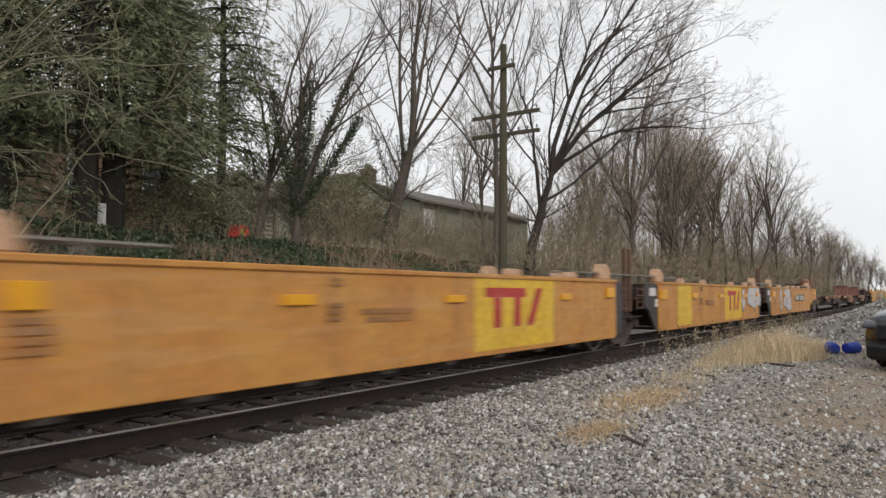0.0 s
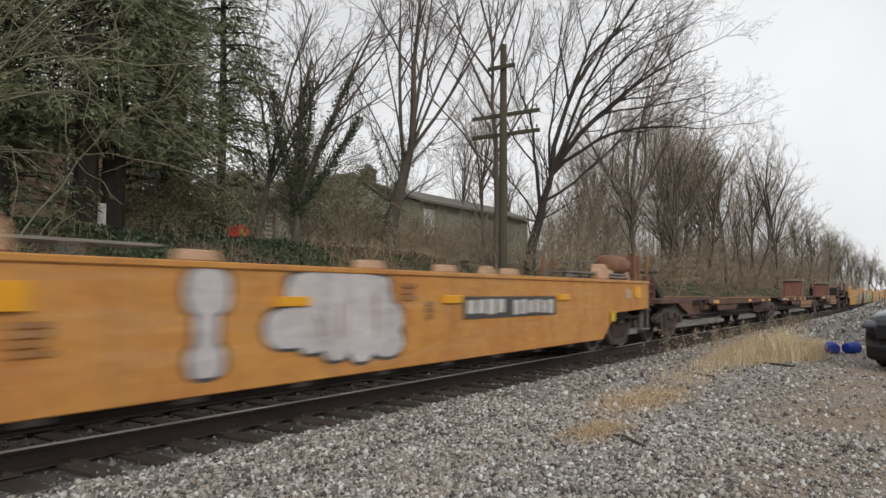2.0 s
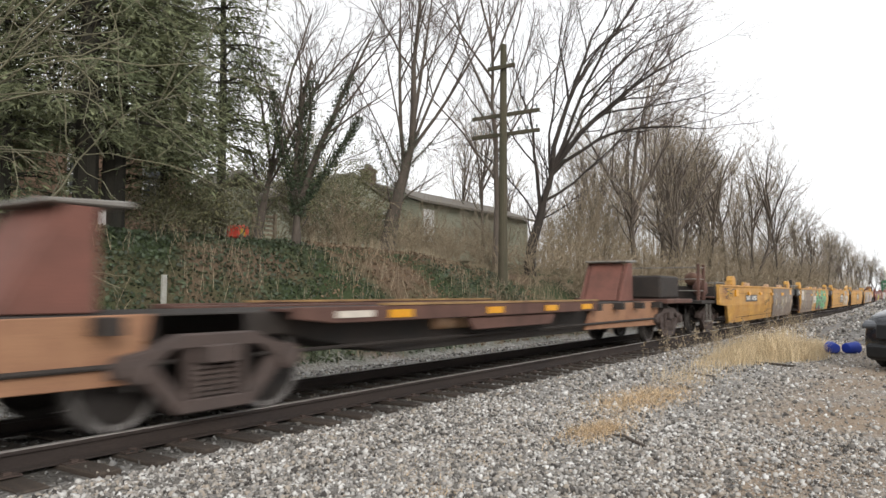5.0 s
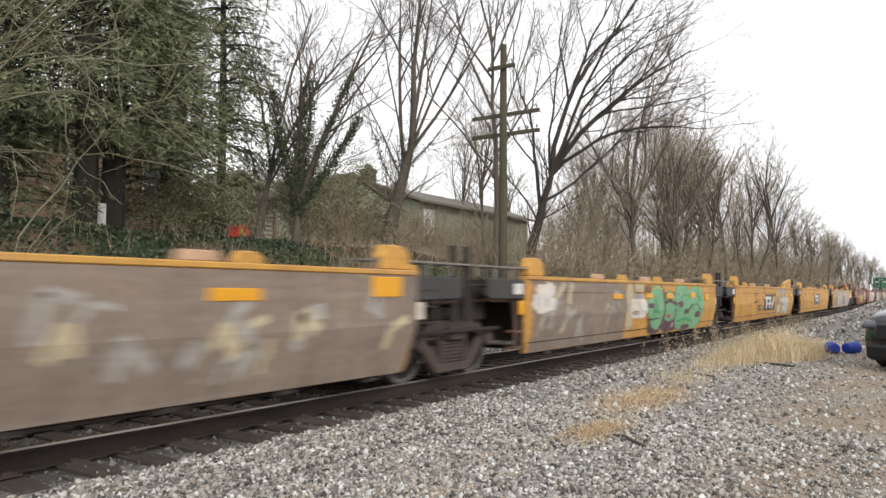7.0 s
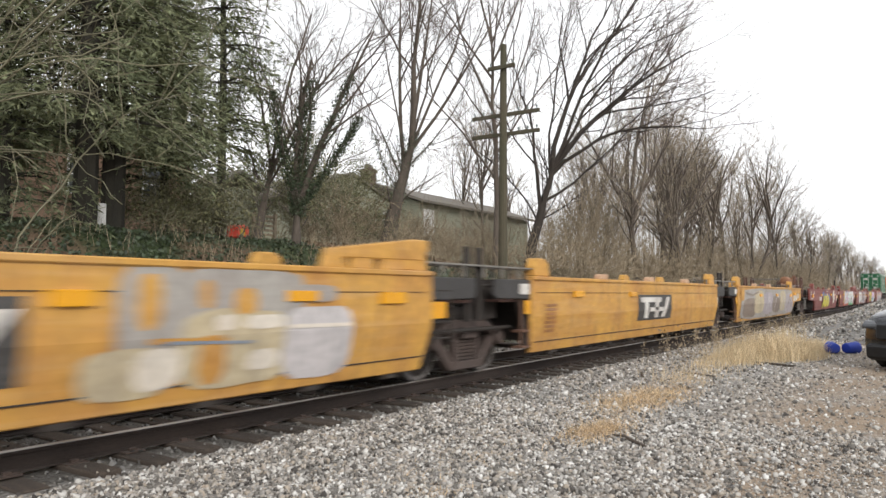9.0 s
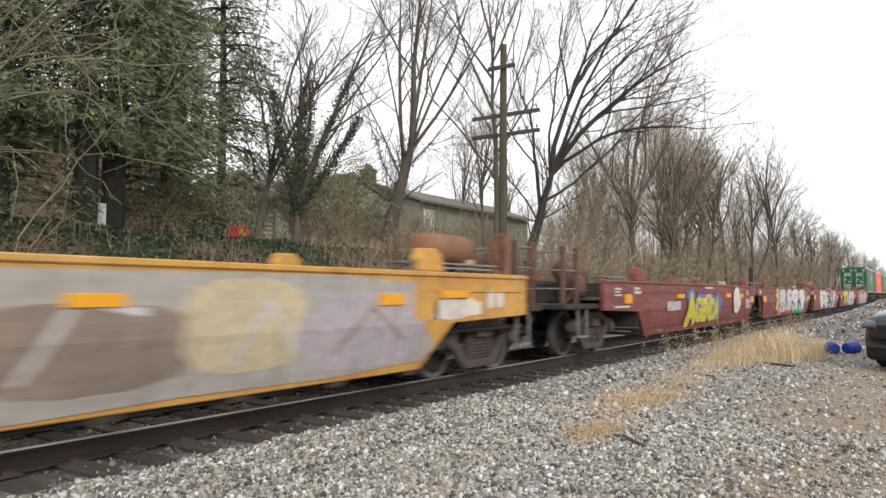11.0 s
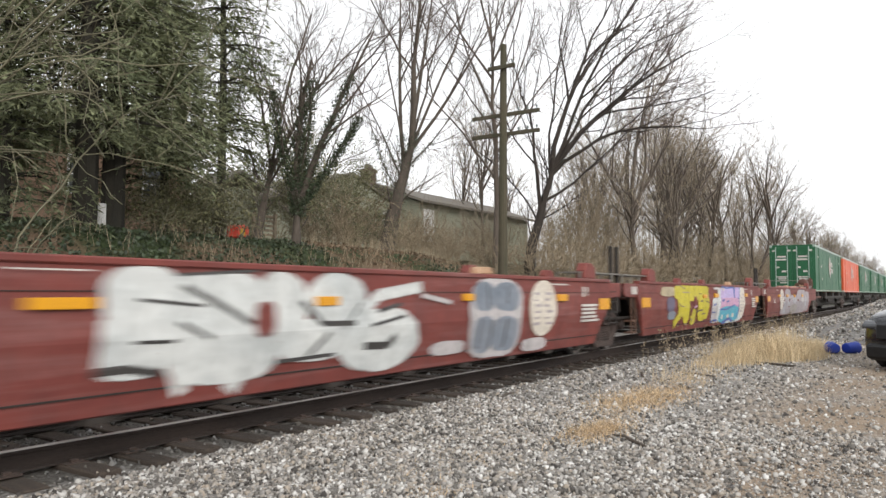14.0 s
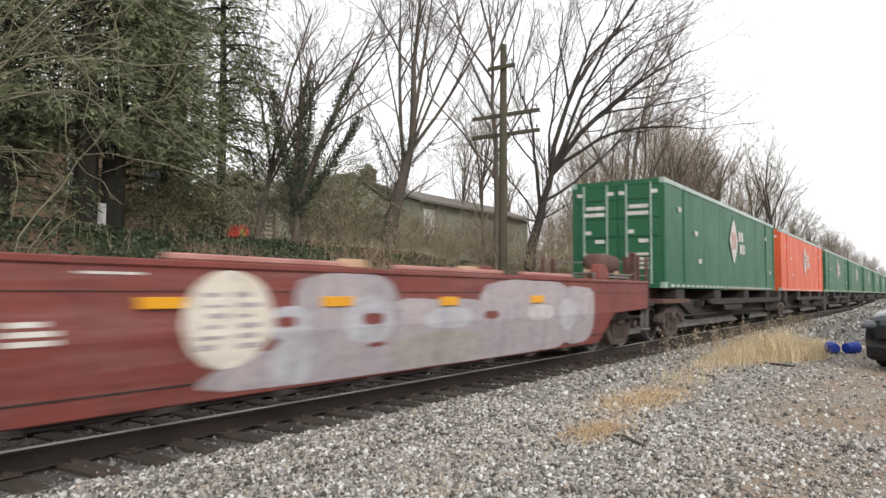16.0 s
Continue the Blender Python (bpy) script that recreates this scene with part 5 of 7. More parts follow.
        for k in range(5):
            walkway.box(xa, xb, -SIDE + 0.12 + k * 0.11, -SIDE + 0.19 + k * 0.11, top + 0.15, top + 0.175)
        for k in range(4):
            xx = xa + (xb - xa) * k / 4
            for yy in (-SIDE + 0.12, -SIDE + 0.6):
                walkway.box(xx - 0.02, xx + 0.02, yy, yy + 0.03, top - 0.01, top + 0.151)
        if d > 0 or not first:
            part("walkway", walkway, M["grating"], car)
        if brackets:
            tone = "guide" if paint == "orange" else paint
            for y in (-SIDE + 0.06, SIDE - 0.26):
                br = SHARED.setdefault("bracket" + tone, Shape().prism([(-0.28, 0.0), (0.28, 0.0), (0.24, 0.23), (0.1, 0.31), (-0.18, 0.31), (-0.26, 0.17)], 0, 0.2).mesh("corner_bracket", [M[tone]], 0.02))
                part("corner_bracket", br, None, car, at=(x - d * 0.35, y, top + 0.036))
    if posts:
        for x in (L + 1.15, L + 1.5):
            part("guide_post", Shape().box(x - 0.045, x + 0.045, -1.32, -1.24, 0.85, 2.28 if paint != "gold" else 1.95), M["rust_mid" if paint == "orange" else "undercarriage"], car, bevel=0.01)
    # the first, broad box is added to keep the gap between cars dark
    gear = Shape().box(L + 0.64, L + 2.42, -1.05, 1.05, 0.86, 1.46).box(L + 1.0, L + 1.9, -1.15, -1.0, 1.1, 1.4).rod((L + 0.3, -1.2, 0.72), (L + 2.6, -1.2, 0.72), 0.03).rod((L + 0.1, -1.25, 1.38), (L + 2.9, -1.25, 1.38), 0.022)
    gear.rod((L + 0.8, -1.0, 0.98), (L + 1.45, -1.0, 0.98), 0.12, 12)
    part("brake_gear", gear, M["undercarriage"], car)
    for x0, x1 in ((2.1, 4.3), (5.3, 7.9), (8.6, 10.5)) if key == "P" else ():
        part("top_flange", Shape().box(x0, x1, -SIDE - 0.03, -SIDE + 0.1, top + 0.036, top + 0.1), M["bleached_red"], car, bevel=0.015)
    if frame_top:
        x0, x1 = frame_top
        top = 1.515 if x1 < L else 1.56
        fs = Shape()
        y = -SIDE + 0.05
        fs.prism([(x0, top + 0.03), (x0 + 0.35, top + 0.03), (x0 + 0.3, top + 0.15), (x1 - 0.1, top + 0.17), (x1, top + 0.34), (x1, top + 0.44), (x1 - 0.3, top + 0.44), (x0 + 0.1, top + 0.25)], y, y + 0.14)
        for x, half in ((x1 - 1.3, 0.2), (x1 - 0.75, 0.22), (x1 - 0.19, 0.18)):
            fs.prism([(x - half, top + 0.03), (x + half, top + 0.03), (x + half - 0.02, top + 0.2), (x - half + 0.02, top + 0.2)], y + 0.01, y + 0.13)
        part("raised_guide_frame", fs, M[paint], car, bevel=0.015)
        top = 1.515
    if last:
        ahead = 0.67 if paint == "orange" else 0.0
        res = Shape().lathe([(0.12, -0.62), (0.2, -0.57), (0.215, -0.3), (0.215, 0.3), (0.2, 0.57), (0.12, 0.62)], 18, "x", at=(L + 0.4 + ahead, -1.1, 1.9))
        part("air_reservoir", res, M["rust_light" if paint != "red" else "rust"], car, "horizontal steel air tank", smooth=True)
        for x in (L - 0.1 + ahead, L + 0.9 + ahead):
            part("tank_saddle", Shape().prism([(x - 0.16, top), (x + 0.16, top), (x + 0.1, top + 0.26), (x - 0.1, top + 0.26)], -1.25, -0.95), M["guide"], car, bevel=0.01)
        wheel = Shape()
        ring = [(L + 1.75 + 0.26 * math.cos(t / 14 * 2 * math.pi), -1.28, 1.95 + 0.26 * math.sin(t / 14 * 2 * math.pi)) for t in range(15)]
        wheel.tube(ring, [0.018] * 15, 6)
        for t in range(4):
            wheel.rod((L + 1.75, -1.28, 1.95), ring[t * 3 + 1], 0.012, 5)
        part("brake_wheel", wheel, M["rust"], car)
        part("brake_post", Shape().box(L + 1.68, L + 1.82, -1.22, -1.1, 1.1, 2.1).box(L + 1.9, L + 2.02, -1.3, -1.18, 1.1, 2.2), M["rust_light" if paint != "red" else "rust"], car)
    if first:
        end_clutter(car, -3.3, 1, paint)
    if last:
        end_clutter(car, L + 2.7, -1, paint)
    if first or last:
        x, d = (-3.3, -1) if first else (L + 2.75, 1)
        knuckle = Shape().box(min(x, x + d * 0.75), max(x, x + d * 0.75), -0.1, 0.1, 0.78, 0.96).box(x + d * 0.6 - 0.14, x + d * 0.6 + 0.14, -0.17, 0.17, 0.74, 1.0)
        part("coupler", knuckle, M["rust"], car, bevel=0.02)
    if first or key == "A":
        add_truck(car, s0, -1.55)
    add_truck(car, s0, L + (1.36 if paint == "red" and not last else 1.55))
    return car


def end_clutter(car, x, d, paint):
    """Platform, rails, boxes and hoses on the outer end of a car; d points to the middle of the car."""
    tone = M["rust_light" if paint == "orange" else "rust"]

    def span(p, q):
        return min(x + d * p, x + d * q), max(x + d * p, x + d * q)

    part("end_platform", Shape().box(*span(-0.35, 2.0), -1.38, 1.38, 0.96, 1.06), M["undercarriage"], car, bevel=0.015)
    part("equipment_box", Shape().box(*span(0.9, 1.8), -0.7, 0.9, 1.06, 1.5), M["undercarriage"], car, bevel=0.04)
    part("air_reservoir", Shape().lathe([(0.1, -0.55), (0.19, -0.5), (0.205, -0.3), (0.205, 0.3), (0.19, 0.5), (0.1, 0.55)], 16, "x", at=(x + d * 1.25, -0.75, 1.72)), M["rust_mid"], car, "brown horizontal air tank", smooth=True)
    part("brake_cylinder", Shape().lathe([(0.08, -0.2), (0.2, -0.18), (0.23, -0.05), (0.23, 0.12), (0.12, 0.2)], 16, "y", at=(x + d * 0.75, -1.05, 1.42)), M["rust"], car, smooth=True)
    for p in (0.95, 1.6):
        part("tank_bracket", Shape().prism([(x + d * p - 0.07, 1.06), (x + d * p + 0.07, 1.06), (x + d * p + 0.05, 1.56), (x + d * p - 0.05, 1.56)], -0.9, -0.6), M["undercarriage"], car)
    pipe = Shape().tube([(x + d * 0.3, -1.1, 1.1), (x + d * 0.5, -1.1, 1.3), (x + d * 0.9, -1.05, 1.34), (x + d * 1.9, -1.0, 1.3)], [0.025] * 4, 7)
    part("brake_pipe", pipe, M["rust"], car)
    shelf = Shape()
    for k in range(5):
        shelf.box(*span(1.4, 2.7), -1.38 + k * 0.11, -1.31 + k * 0.11, 1.60, 1.63)
    for p in (1.45, 2.6):
        shelf.box(*span(p, p + 0.05), -1.36, -1.31, 1.05, 1.6)
    part("walkway", shelf, M["grating"], car)
    for y in (-1.28, 1.2):
        for p in (-0.25, 0.35):
            part("stanchion", Shape().box(*span(p, p + 0.09), y, y + 0.08, 1.06, 2.15), tone, car, bevel=0.01)
    rail = Shape()
    for z in (1.35, 1.7, 2.05):
        rail.rod((x + d * -0.22, -1.24, z), (x + d * 0.4, -1.24, z), 0.016, 6)
        rail.rod((x + d * -0.22, -1.24, z), (x + d * -0.22, 1.24, z), 0.016, 6)
    part("grab_rail", rail, M["grating"], car)
    hose = Shape()
    hose.tube([(x + d * 0.1, -0.55, 0.95), (x - d * 0.25, -0.6, 0.7), (x - d * 0.45, -0.5, 0.5), (x - d * 0.6, -0.3, 0.62)], [0.025] * 4, 7)
    part("air_hose", hose, M["tyre"], car)
    part("step", Shape().box(*span(0.15, 0.6), -1.42, -1.3, 0.42, 0.45).box(*span(0.15, 0.18), -1.4, -1.36, 0.45, 0.95).box(*span(0.57, 0.6), -1.4, -1.36, 0.45, 0.95), M["grating"], car)


def step_frame(x, y, z0, z1):
    """A hanging step: two straps and two treads."""
    s = Shape()
    for k in (-0.13, 0.13):
        s.box(x + k - 0.025, x + k + 0.025, y, y + 0.02, z0, z1)
    for z in (z0, z0 + 0.26):
        s.box(x - 0.165, x + 0.165, y - 0.01, y + 0.16, z - 0.02, z + 0.015)
    return s


def ladder(x, y, z0, z1):
    s = Shape()
    for k in (-0.2, 0.2):
        s.box(x + k - 0.018, x + k + 0.018, y, y + 0.03, z0, z1)
    n = 4
    for i in range(n):
        z = z0 + (z1 - z0) * (i + 0.3) / n
        s.rod((x - 0.2, y + 0.01, z), (x + 0.2, y + 0.01, z), 0.014, 6)
    return s


def spine_car(s0, length, first, last, hitch, seed, loaded=False):
    """A low skeleton platform between two trucks; x = 0 is its first truck."""
    rng = random.Random(seed)
    car = thing("spine_car", "empty rusty brown low spine car with yellow edge strips" if not loaded else "dark spine car carrying one large container", "freight car", (s0, TRACK_Y, 0), group="platforms of the freight train")
    MOVERS.append((car, s0))
    L = length
    sill = [(-0.6, 0.80), (1.0, 0.80), (3.0, 0.46), (L - 3.0, 0.46), (L - 1.0, 0.80), (L + 0.5, 0.80), (L + 0.5, 1.06), (-0.6, 1.06)]
    part("centre_sill", Shape().prism(sill, -0.85, 0.85), M["near_black" if loaded else "undercarriage"], car, bevel=0.015)
    for side in (-1, 1):
        y0, y1 = (-1.32, -1.2) if side < 0 else (1.2, 1.32)
        xa, xb = (3.2, L - 1.8) if first or loaded else (0.8, 9.2)
        part("side_beam", Shape().prism([(xa, 0.98), (xa + 0.6, 0.92), (xb, 0.92), (xb, 1.11), (xa, 1.11)], y0, y1), M["rust" if not loaded else "near_black"], car, bevel=0.01)
        if not loaded:
            part("edge_strip", Shape().box(xa + 1.5, xb, y0 - 0.012, y1 - 0.02, 1.114, 1.145), M["edge_yellow"], car)
        box = Shape().prism([(L * 0.3, 0.72), (L * 0.3 + 2.6, 0.72), (L * 0.3 + 2.8, 0.9), (L * 0.3 - 0.2, 0.9)], y0 + 0.05 * (side < 0), y1 - 0.05 * (side > 0))
        part("tool_box", box, M["near_black" if loaded else "rust"], car, bevel=0.01)
        gusset = Shape().prism([(0.9, 1.08), (3.6, 1.08), (3.6, 0.52), (2.7, 0.52)], side * 0.92 - 0.03, side * 0.92 + 0.03)
        if first or loaded:
            part("gusset_plate", gusset, M["rust_mid" if not loaded else "near_black"], car, bevel=0.008)
        tail = Shape().prism([(L - 5.2, 1.02), (L - 0.7, 1.07), (L - 0.85, 0.44), (L - 5.6, 0.50)] if not first else [(L - 4.2, 1.07), (L - 0.9, 1.07), (L - 1.15, 0.5), (L - 3.4, 0.5)], side * 0.94 - 0.03, side * 0.94 + 0.03)
        part("gusset_plate", tail, M["near_black" if loaded else "rust" if first else "gusset_tan"], car, bevel=0.008)
        if side < 0 and not loaded:
            for x in ((4.2, L * 0.6, L - 3.6, L - 2.2) if first else (2.6, 5.0, 7.0, 8.6)):
                part("reflector", Shape().box(x - 0.24, x + 0.24, y0 - 0.02, y0 - 0.001, 0.96, 1.06), M["refl"], car, "amber reflective strip")
            part("placard", Shape().box(xa + 0.6, xa + 1.25, y0 - 0.012, y0 - 0.001, 0.98, 1.06), M["cream"], car)
            tank = Shape().lathe([(0.1, -0.5), (0.17, -0.45), (0.18, 0.45), (0.1, 0.5)], 14, "x", at=(4.4, -0.85, 0.9))
            part("air_reservoir", tank, M["guide"], car, smooth=True)
    bearer = SHARED.setdefault("bearer", Shape().box(-0.09, 0.09, -1.2, 1.2, 0.9, 1.05).mesh("cross_bearer", [M["undercarriage"]]))
    for k in range(9):
        part("cross_bearer", bearer, None, car, at=(2.8 + (L - 4.0) * k / 8, 0, 0))
    deck = Shape().box(xa + 0.05, xb - 0.05, -1.19, -0.75, 1.06, 1.085).box(xa + 0.05, xb - 0.05, 0.75, 1.19, 1.06, 1.085)
    part("side_deck", deck, M["near_black" if loaded else "rust"], car)
    pipes = Shape().rod((0.5, -1.0, 0.62), (L - 0.5, -1.0, 0.62), 0.025).rod((2.5, -0.5, 0.72), (L - 2.5, -0.5, 0.72), 0.1, 10)
    part("brake_pipe", pipes, M["undercarriage"], car)
    if hitch is not None:
        x = hitch
        base = Shape().box(x - 0.8, x + 1.3, -0.6, 0.6, 1.07, 1.13) if first else Shape().prism([(x - 0.88, 1.08), (x - 0.78, 1.08), (x - 0.23, 2.02), (x - 0.33, 2.05)], -0.42, 0.42)
        hs = part("hitch_stand", base, M["undercarriage" if first else "hitch_red"], car, "tall rusty trailer hitch stand", 0.012)
        for y in (-0.5, 0.5):
            if first:
                part("upright", Shape().prism([(x - 0.92, 1.13), (x - 0.34, 1.13), (x - 0.24, 1.78), (x - 0.66, 1.78)], y - 0.06, y + 0.06), M["rust"], hs, bevel=0.012)
                part("strut", Shape().prism([(x + 0.75, 1.1), (x + 1.1, 1.1), (x - 0.1, 1.84), (x - 0.35, 1.78)], y * 0.85 - 0.09, y * 0.85 + 0.09), M["undercarriage"], hs, bevel=0.012)
            else:
                part("upright", Shape().prism([(x - 0.88, 1.07), (x + 0.02, 1.07), (x + 0.0, 2.05), (x - 0.3, 2.05)], y - 0.05, y + 0.05), M["hitch_red"], hs, bevel=0.012)
        drop = 0.26 if first else 0.03
        part("hitch_plate", Shape().prism([(x - 0.5, 2.085 - drop), (x + 0.35, 2.10 - drop), (x + 0.35, 2.17 - drop), (x - 0.5, 2.13 - drop)], -0.55, 0.55), M["undercarriage" if first else "grating"], hs, bevel=0.015)
        part("hitch_hole", Shape().lathe([(0.09, -0.53), (0.09, -0.51)], 14, "y", at=(x - 0.35, 0, 1.42)), M["undercarriage"], hs)
    if loaded:
        for x in (0.2, 4.5, 9.0, 13.4, L - 1.6):
            part("container_pedestal", Shape().box(x - 0.4, x + 0.4, -1.25, 1.25, 1.06, 1.405), M["near_black"], car, bevel=0.02)
    if first:
        part("end_platform", Shape().box(-1.5, 1.0, -1.3, 1.3, 1.0, 1.12), M["rust"], car, bevel=0.015)
        part("coupler", Shape().box(-2.0, -0.6, -0.1, 0.1, 0.78, 0.96), M["rust"], car, bevel=0.02)
        post = Shape().box(-0.92, -0.82, -0.75, -0.63, 1.1, 1.7).box(-0.36, -0.26, -0.75, -0.63, 1.1, 1.66).rod((-0.9, -0.69, 1.5), (-0.3, -0.69, 1.5), 0.03).rod((-0.9, -0.69, 1.3), (-0.3, -0.69, 1.3), 0.03)
        part("hand_rail", post, M["rust"], car)
        add_truck(car, s0, 0)
    if last:
        part("end_platform", Shape().box(L - 1.0, L + 1.4, -1.3, 1.3, 1.0, 1.12), M["rust"], car, bevel=0.015)
        box = Shape().box(L - 0.6, L + 1.1, -1.0, 1.0, 1.13, 1.75)
        part("brake_housing", box, M["undercarriage"], car, bevel=0.05)
    add_truck(car, s0, L)
    return car


def container(s0, paint, label, z0=1.41):
    L, W, H = 16.15, 1.295, 2.9
    m = M[paint]
    c = thing("shipping_container", label, "container", (s0, TRACK_Y, z0), group="containers on the train")
    MOVERS.append((c, s0))
    part("shell", Shape().box(0.06, L - 0.06, -W + 0.03, W - 0.03, 0.04, H - 0.03), m, c)
    ribs = Shape()
    for k in range(1, 8):
        x = L * k / 8
        ribs.box(x - 0.008, x + 0.008, -W + 0.026, -W + 0.03, 0.15, H - 0.14)
        ribs.box(x - 0.012, x + 0.012, W - 0.03, W - 0.026, 0.15, H - 0.14)
    tagged(part("wall_rib", ribs, m, c), kind="stuff")
    for y in (-W, W - 0.09):
        part("top_rail", Shape().box(0, L, y, y + 0.09, H - 0.13, H), M["galv"] if y < 0 else m, c, bevel=0.012)
        part("bottom_rail", Shape().box(0, L, y, y + 0.09, 0, 0.15), m, c, bevel=0.012)
        for x in (0, 1.8, L - 1.95, L - 0.13):
            part("post", Shape().box(x, x + 0.13, y - 0.002, y + 0.092, 0.02, H - 0.02), m, c, bevel=0.012)
    dash = Shape()
    for k in range(30):
        x = 0.5 + k * 0.5
        dash.box(x, x + 0.26, -W - 0.006, -W - 0.0005, 0.04, 0.10)
    part("reflective_tape", dash, M["white"], c, "dashed white tape")
    # doors at the near end
    for y0, y1 in ((-W + 0.1, -0.01), (0.01, W - 0.1)):
        door = part("door", Shape().box(0.0, 0.058, y0, y1, 0.16, H - 0.15), m, c, bevel=0.01)
        for f in (0.22, 0.78):
            y = y0 + (y1 - y0) * f
            part("lock_rod", Shape().rod((-0.03, y, 0.1), (-0.03, y, H - 0.1), 0.022), M["galv"], door)
        grid = Shape()
        for k in range(5):
            z = 0.38 + k * 0.5
            grid.box(-0.03, 0.001, y0 + 0.07, y1 - 0.07, z, z + 0.2)
        part("door_corrugation", grid, m, door)
        bars = Shape()
        for z, f0, f1 in ((2.5, 0.06, 0.2), (2.5, 0.82, 0.95), (2.12, 0.28, 0.72), (1.94, 0.28, 0.78), (1.45, 0.6, 0.74), (1.2, 0.28, 0.5), (0.86, 0.28, 0.74), (0.74, 0.28, 0.7), (0.62, 0.28, 0.74), (0.5, 0.28, 0.6)):
            bars.box(-0.036, -0.032, y0 + (y1 - y0) * f0, y0 + (y1 - y0) * f1, z, z + (0.1 if z > 1 else 0.07))
        tagged(part("stencil", bars, M["white"], door), kind="stuff")
    part("door_header", Shape().box(-0.004, 0.1, -W + 0.001, W - 0.001, H - 0.15, H - 0.002), m, c, bevel=0.01)
    part("door_sill", Shape().box(-0.004, 0.1, -W + 0.001, W - 0.001, 0.0, 0.16), m, c, bevel=0.01)
    for y in (-W - 0.004, W - 0.14):
        for z in (0.0, H - 0.15):
            part("corner_casting", Shape().box(-0.01, 0.18, y, y + 0.144, z, z + 0.155), M["galv"], c, bevel=0.01)
    rng = random.Random(2)
    s = Shape()
    blob(s, rng, 7.4, 8.7, 0.9, 2.5, -W - 0.003, 0, 32, 0.02, 1.15, 9)
    s.box(7.82, 7.94, -W - 0.010, -W - 0.007, 1.4, 2.0, 1).box(8.16, 8.28, -W - 0.010, -W - 0.007, 1.4, 2.0, 1)
    for z0_, z1_, a, b in ((1.75, 2.1, 8.8, 9.7), (1.3, 1.65, 9.0, 10.0)):
        for k in range(2):
            w = (b - a) / 2
            s.box(a + k * w, a + k * w + w * 0.7, -W - 0.006, -W - 0.003, z0_, z1_, 0)
    part("emblem", s, [M["white"], M["logo_red"]], c, "white diamond emblem with plain bars")
    marks = Shape()
    for x, z in ((1.2, 2.1), (2.9, 1.55), (3.3, 0.75), (14.0, 2.1), (14.9, 0.7)):
        marks.box(x, x + 0.3, -W - 0.006, -W - 0.001, z, z + 0.14)
    tagged(part("stencil", marks, M["white"], c), kind="stuff")
    return c


def build_train():
    g1 = (10.2, 12.0)
    well_car("A", 1.95, 12.4, "orange", False, guides=(8.0, 10.2))
    well_car("B", 17.25, 12.4, "orange", False, guides=(8.0, 10.2))
    well_car("C", 32.45, 12.4, "orange", False, last=True, posts=False, guides=(2.2, 4.6, 6.2, 8.0))
    spine_car(50.24, 15.6, True, False, 0.3, 1)
    spine_car(65.84, 15.3, False, False, 14.3, 2)
    spine_car(81.14, 15.0, False, True, 13.5, 3)
    well_car("E", 101.95, 12.5, "gold", True, first=True, guides=(2.4, 6.2, 9.2))
    well_car("F", 117.6, 12.4, "gold", True, guides=(3.0, 5.9, 8.7))
    well_car("G", 133.0, 12.4, "gold", True, guides=(3.0, 5.9), frame_top=(10.4, 12.35))
    well_car("H", 148.4, 12.4, "gold", True, guides=(3.0, 6.0, 9.0))
    well_car("I", 163.9, 12.5, "gold", True, last=True, posts=False, guides=(3.0, 6.0))
    well_car("L", 184.1, 12.4, "red", True, first=True, guides=(8.2,))
    well_car("M", 199.6, 12.5, "red", True, guides=(7.9,), frame_top=(12.6, 15.1), posts=False)
    well_car("N", 215.2, 12.5, "red", True, guides=(8.0,))
    well_car("O", 230.8, 12.5, "red", True, guides=(8.2,))
    well_car("P", 246.4, 12.6, "red", True, last=True, posts=False, guides=(4.5, 7.0))
    colours = ["green", "orange"] + ["green"] * 7
    for i, c in enumerate(colours):
        s = 263.3 + 18.0 * i
        spine_car(s + 1.3, 18.0 - (0.0), i == 0, False, None, 20 + i, loaded=True)
        container(s, "container_" + c, f"large {c} ribbed shipping container with a white emblem")


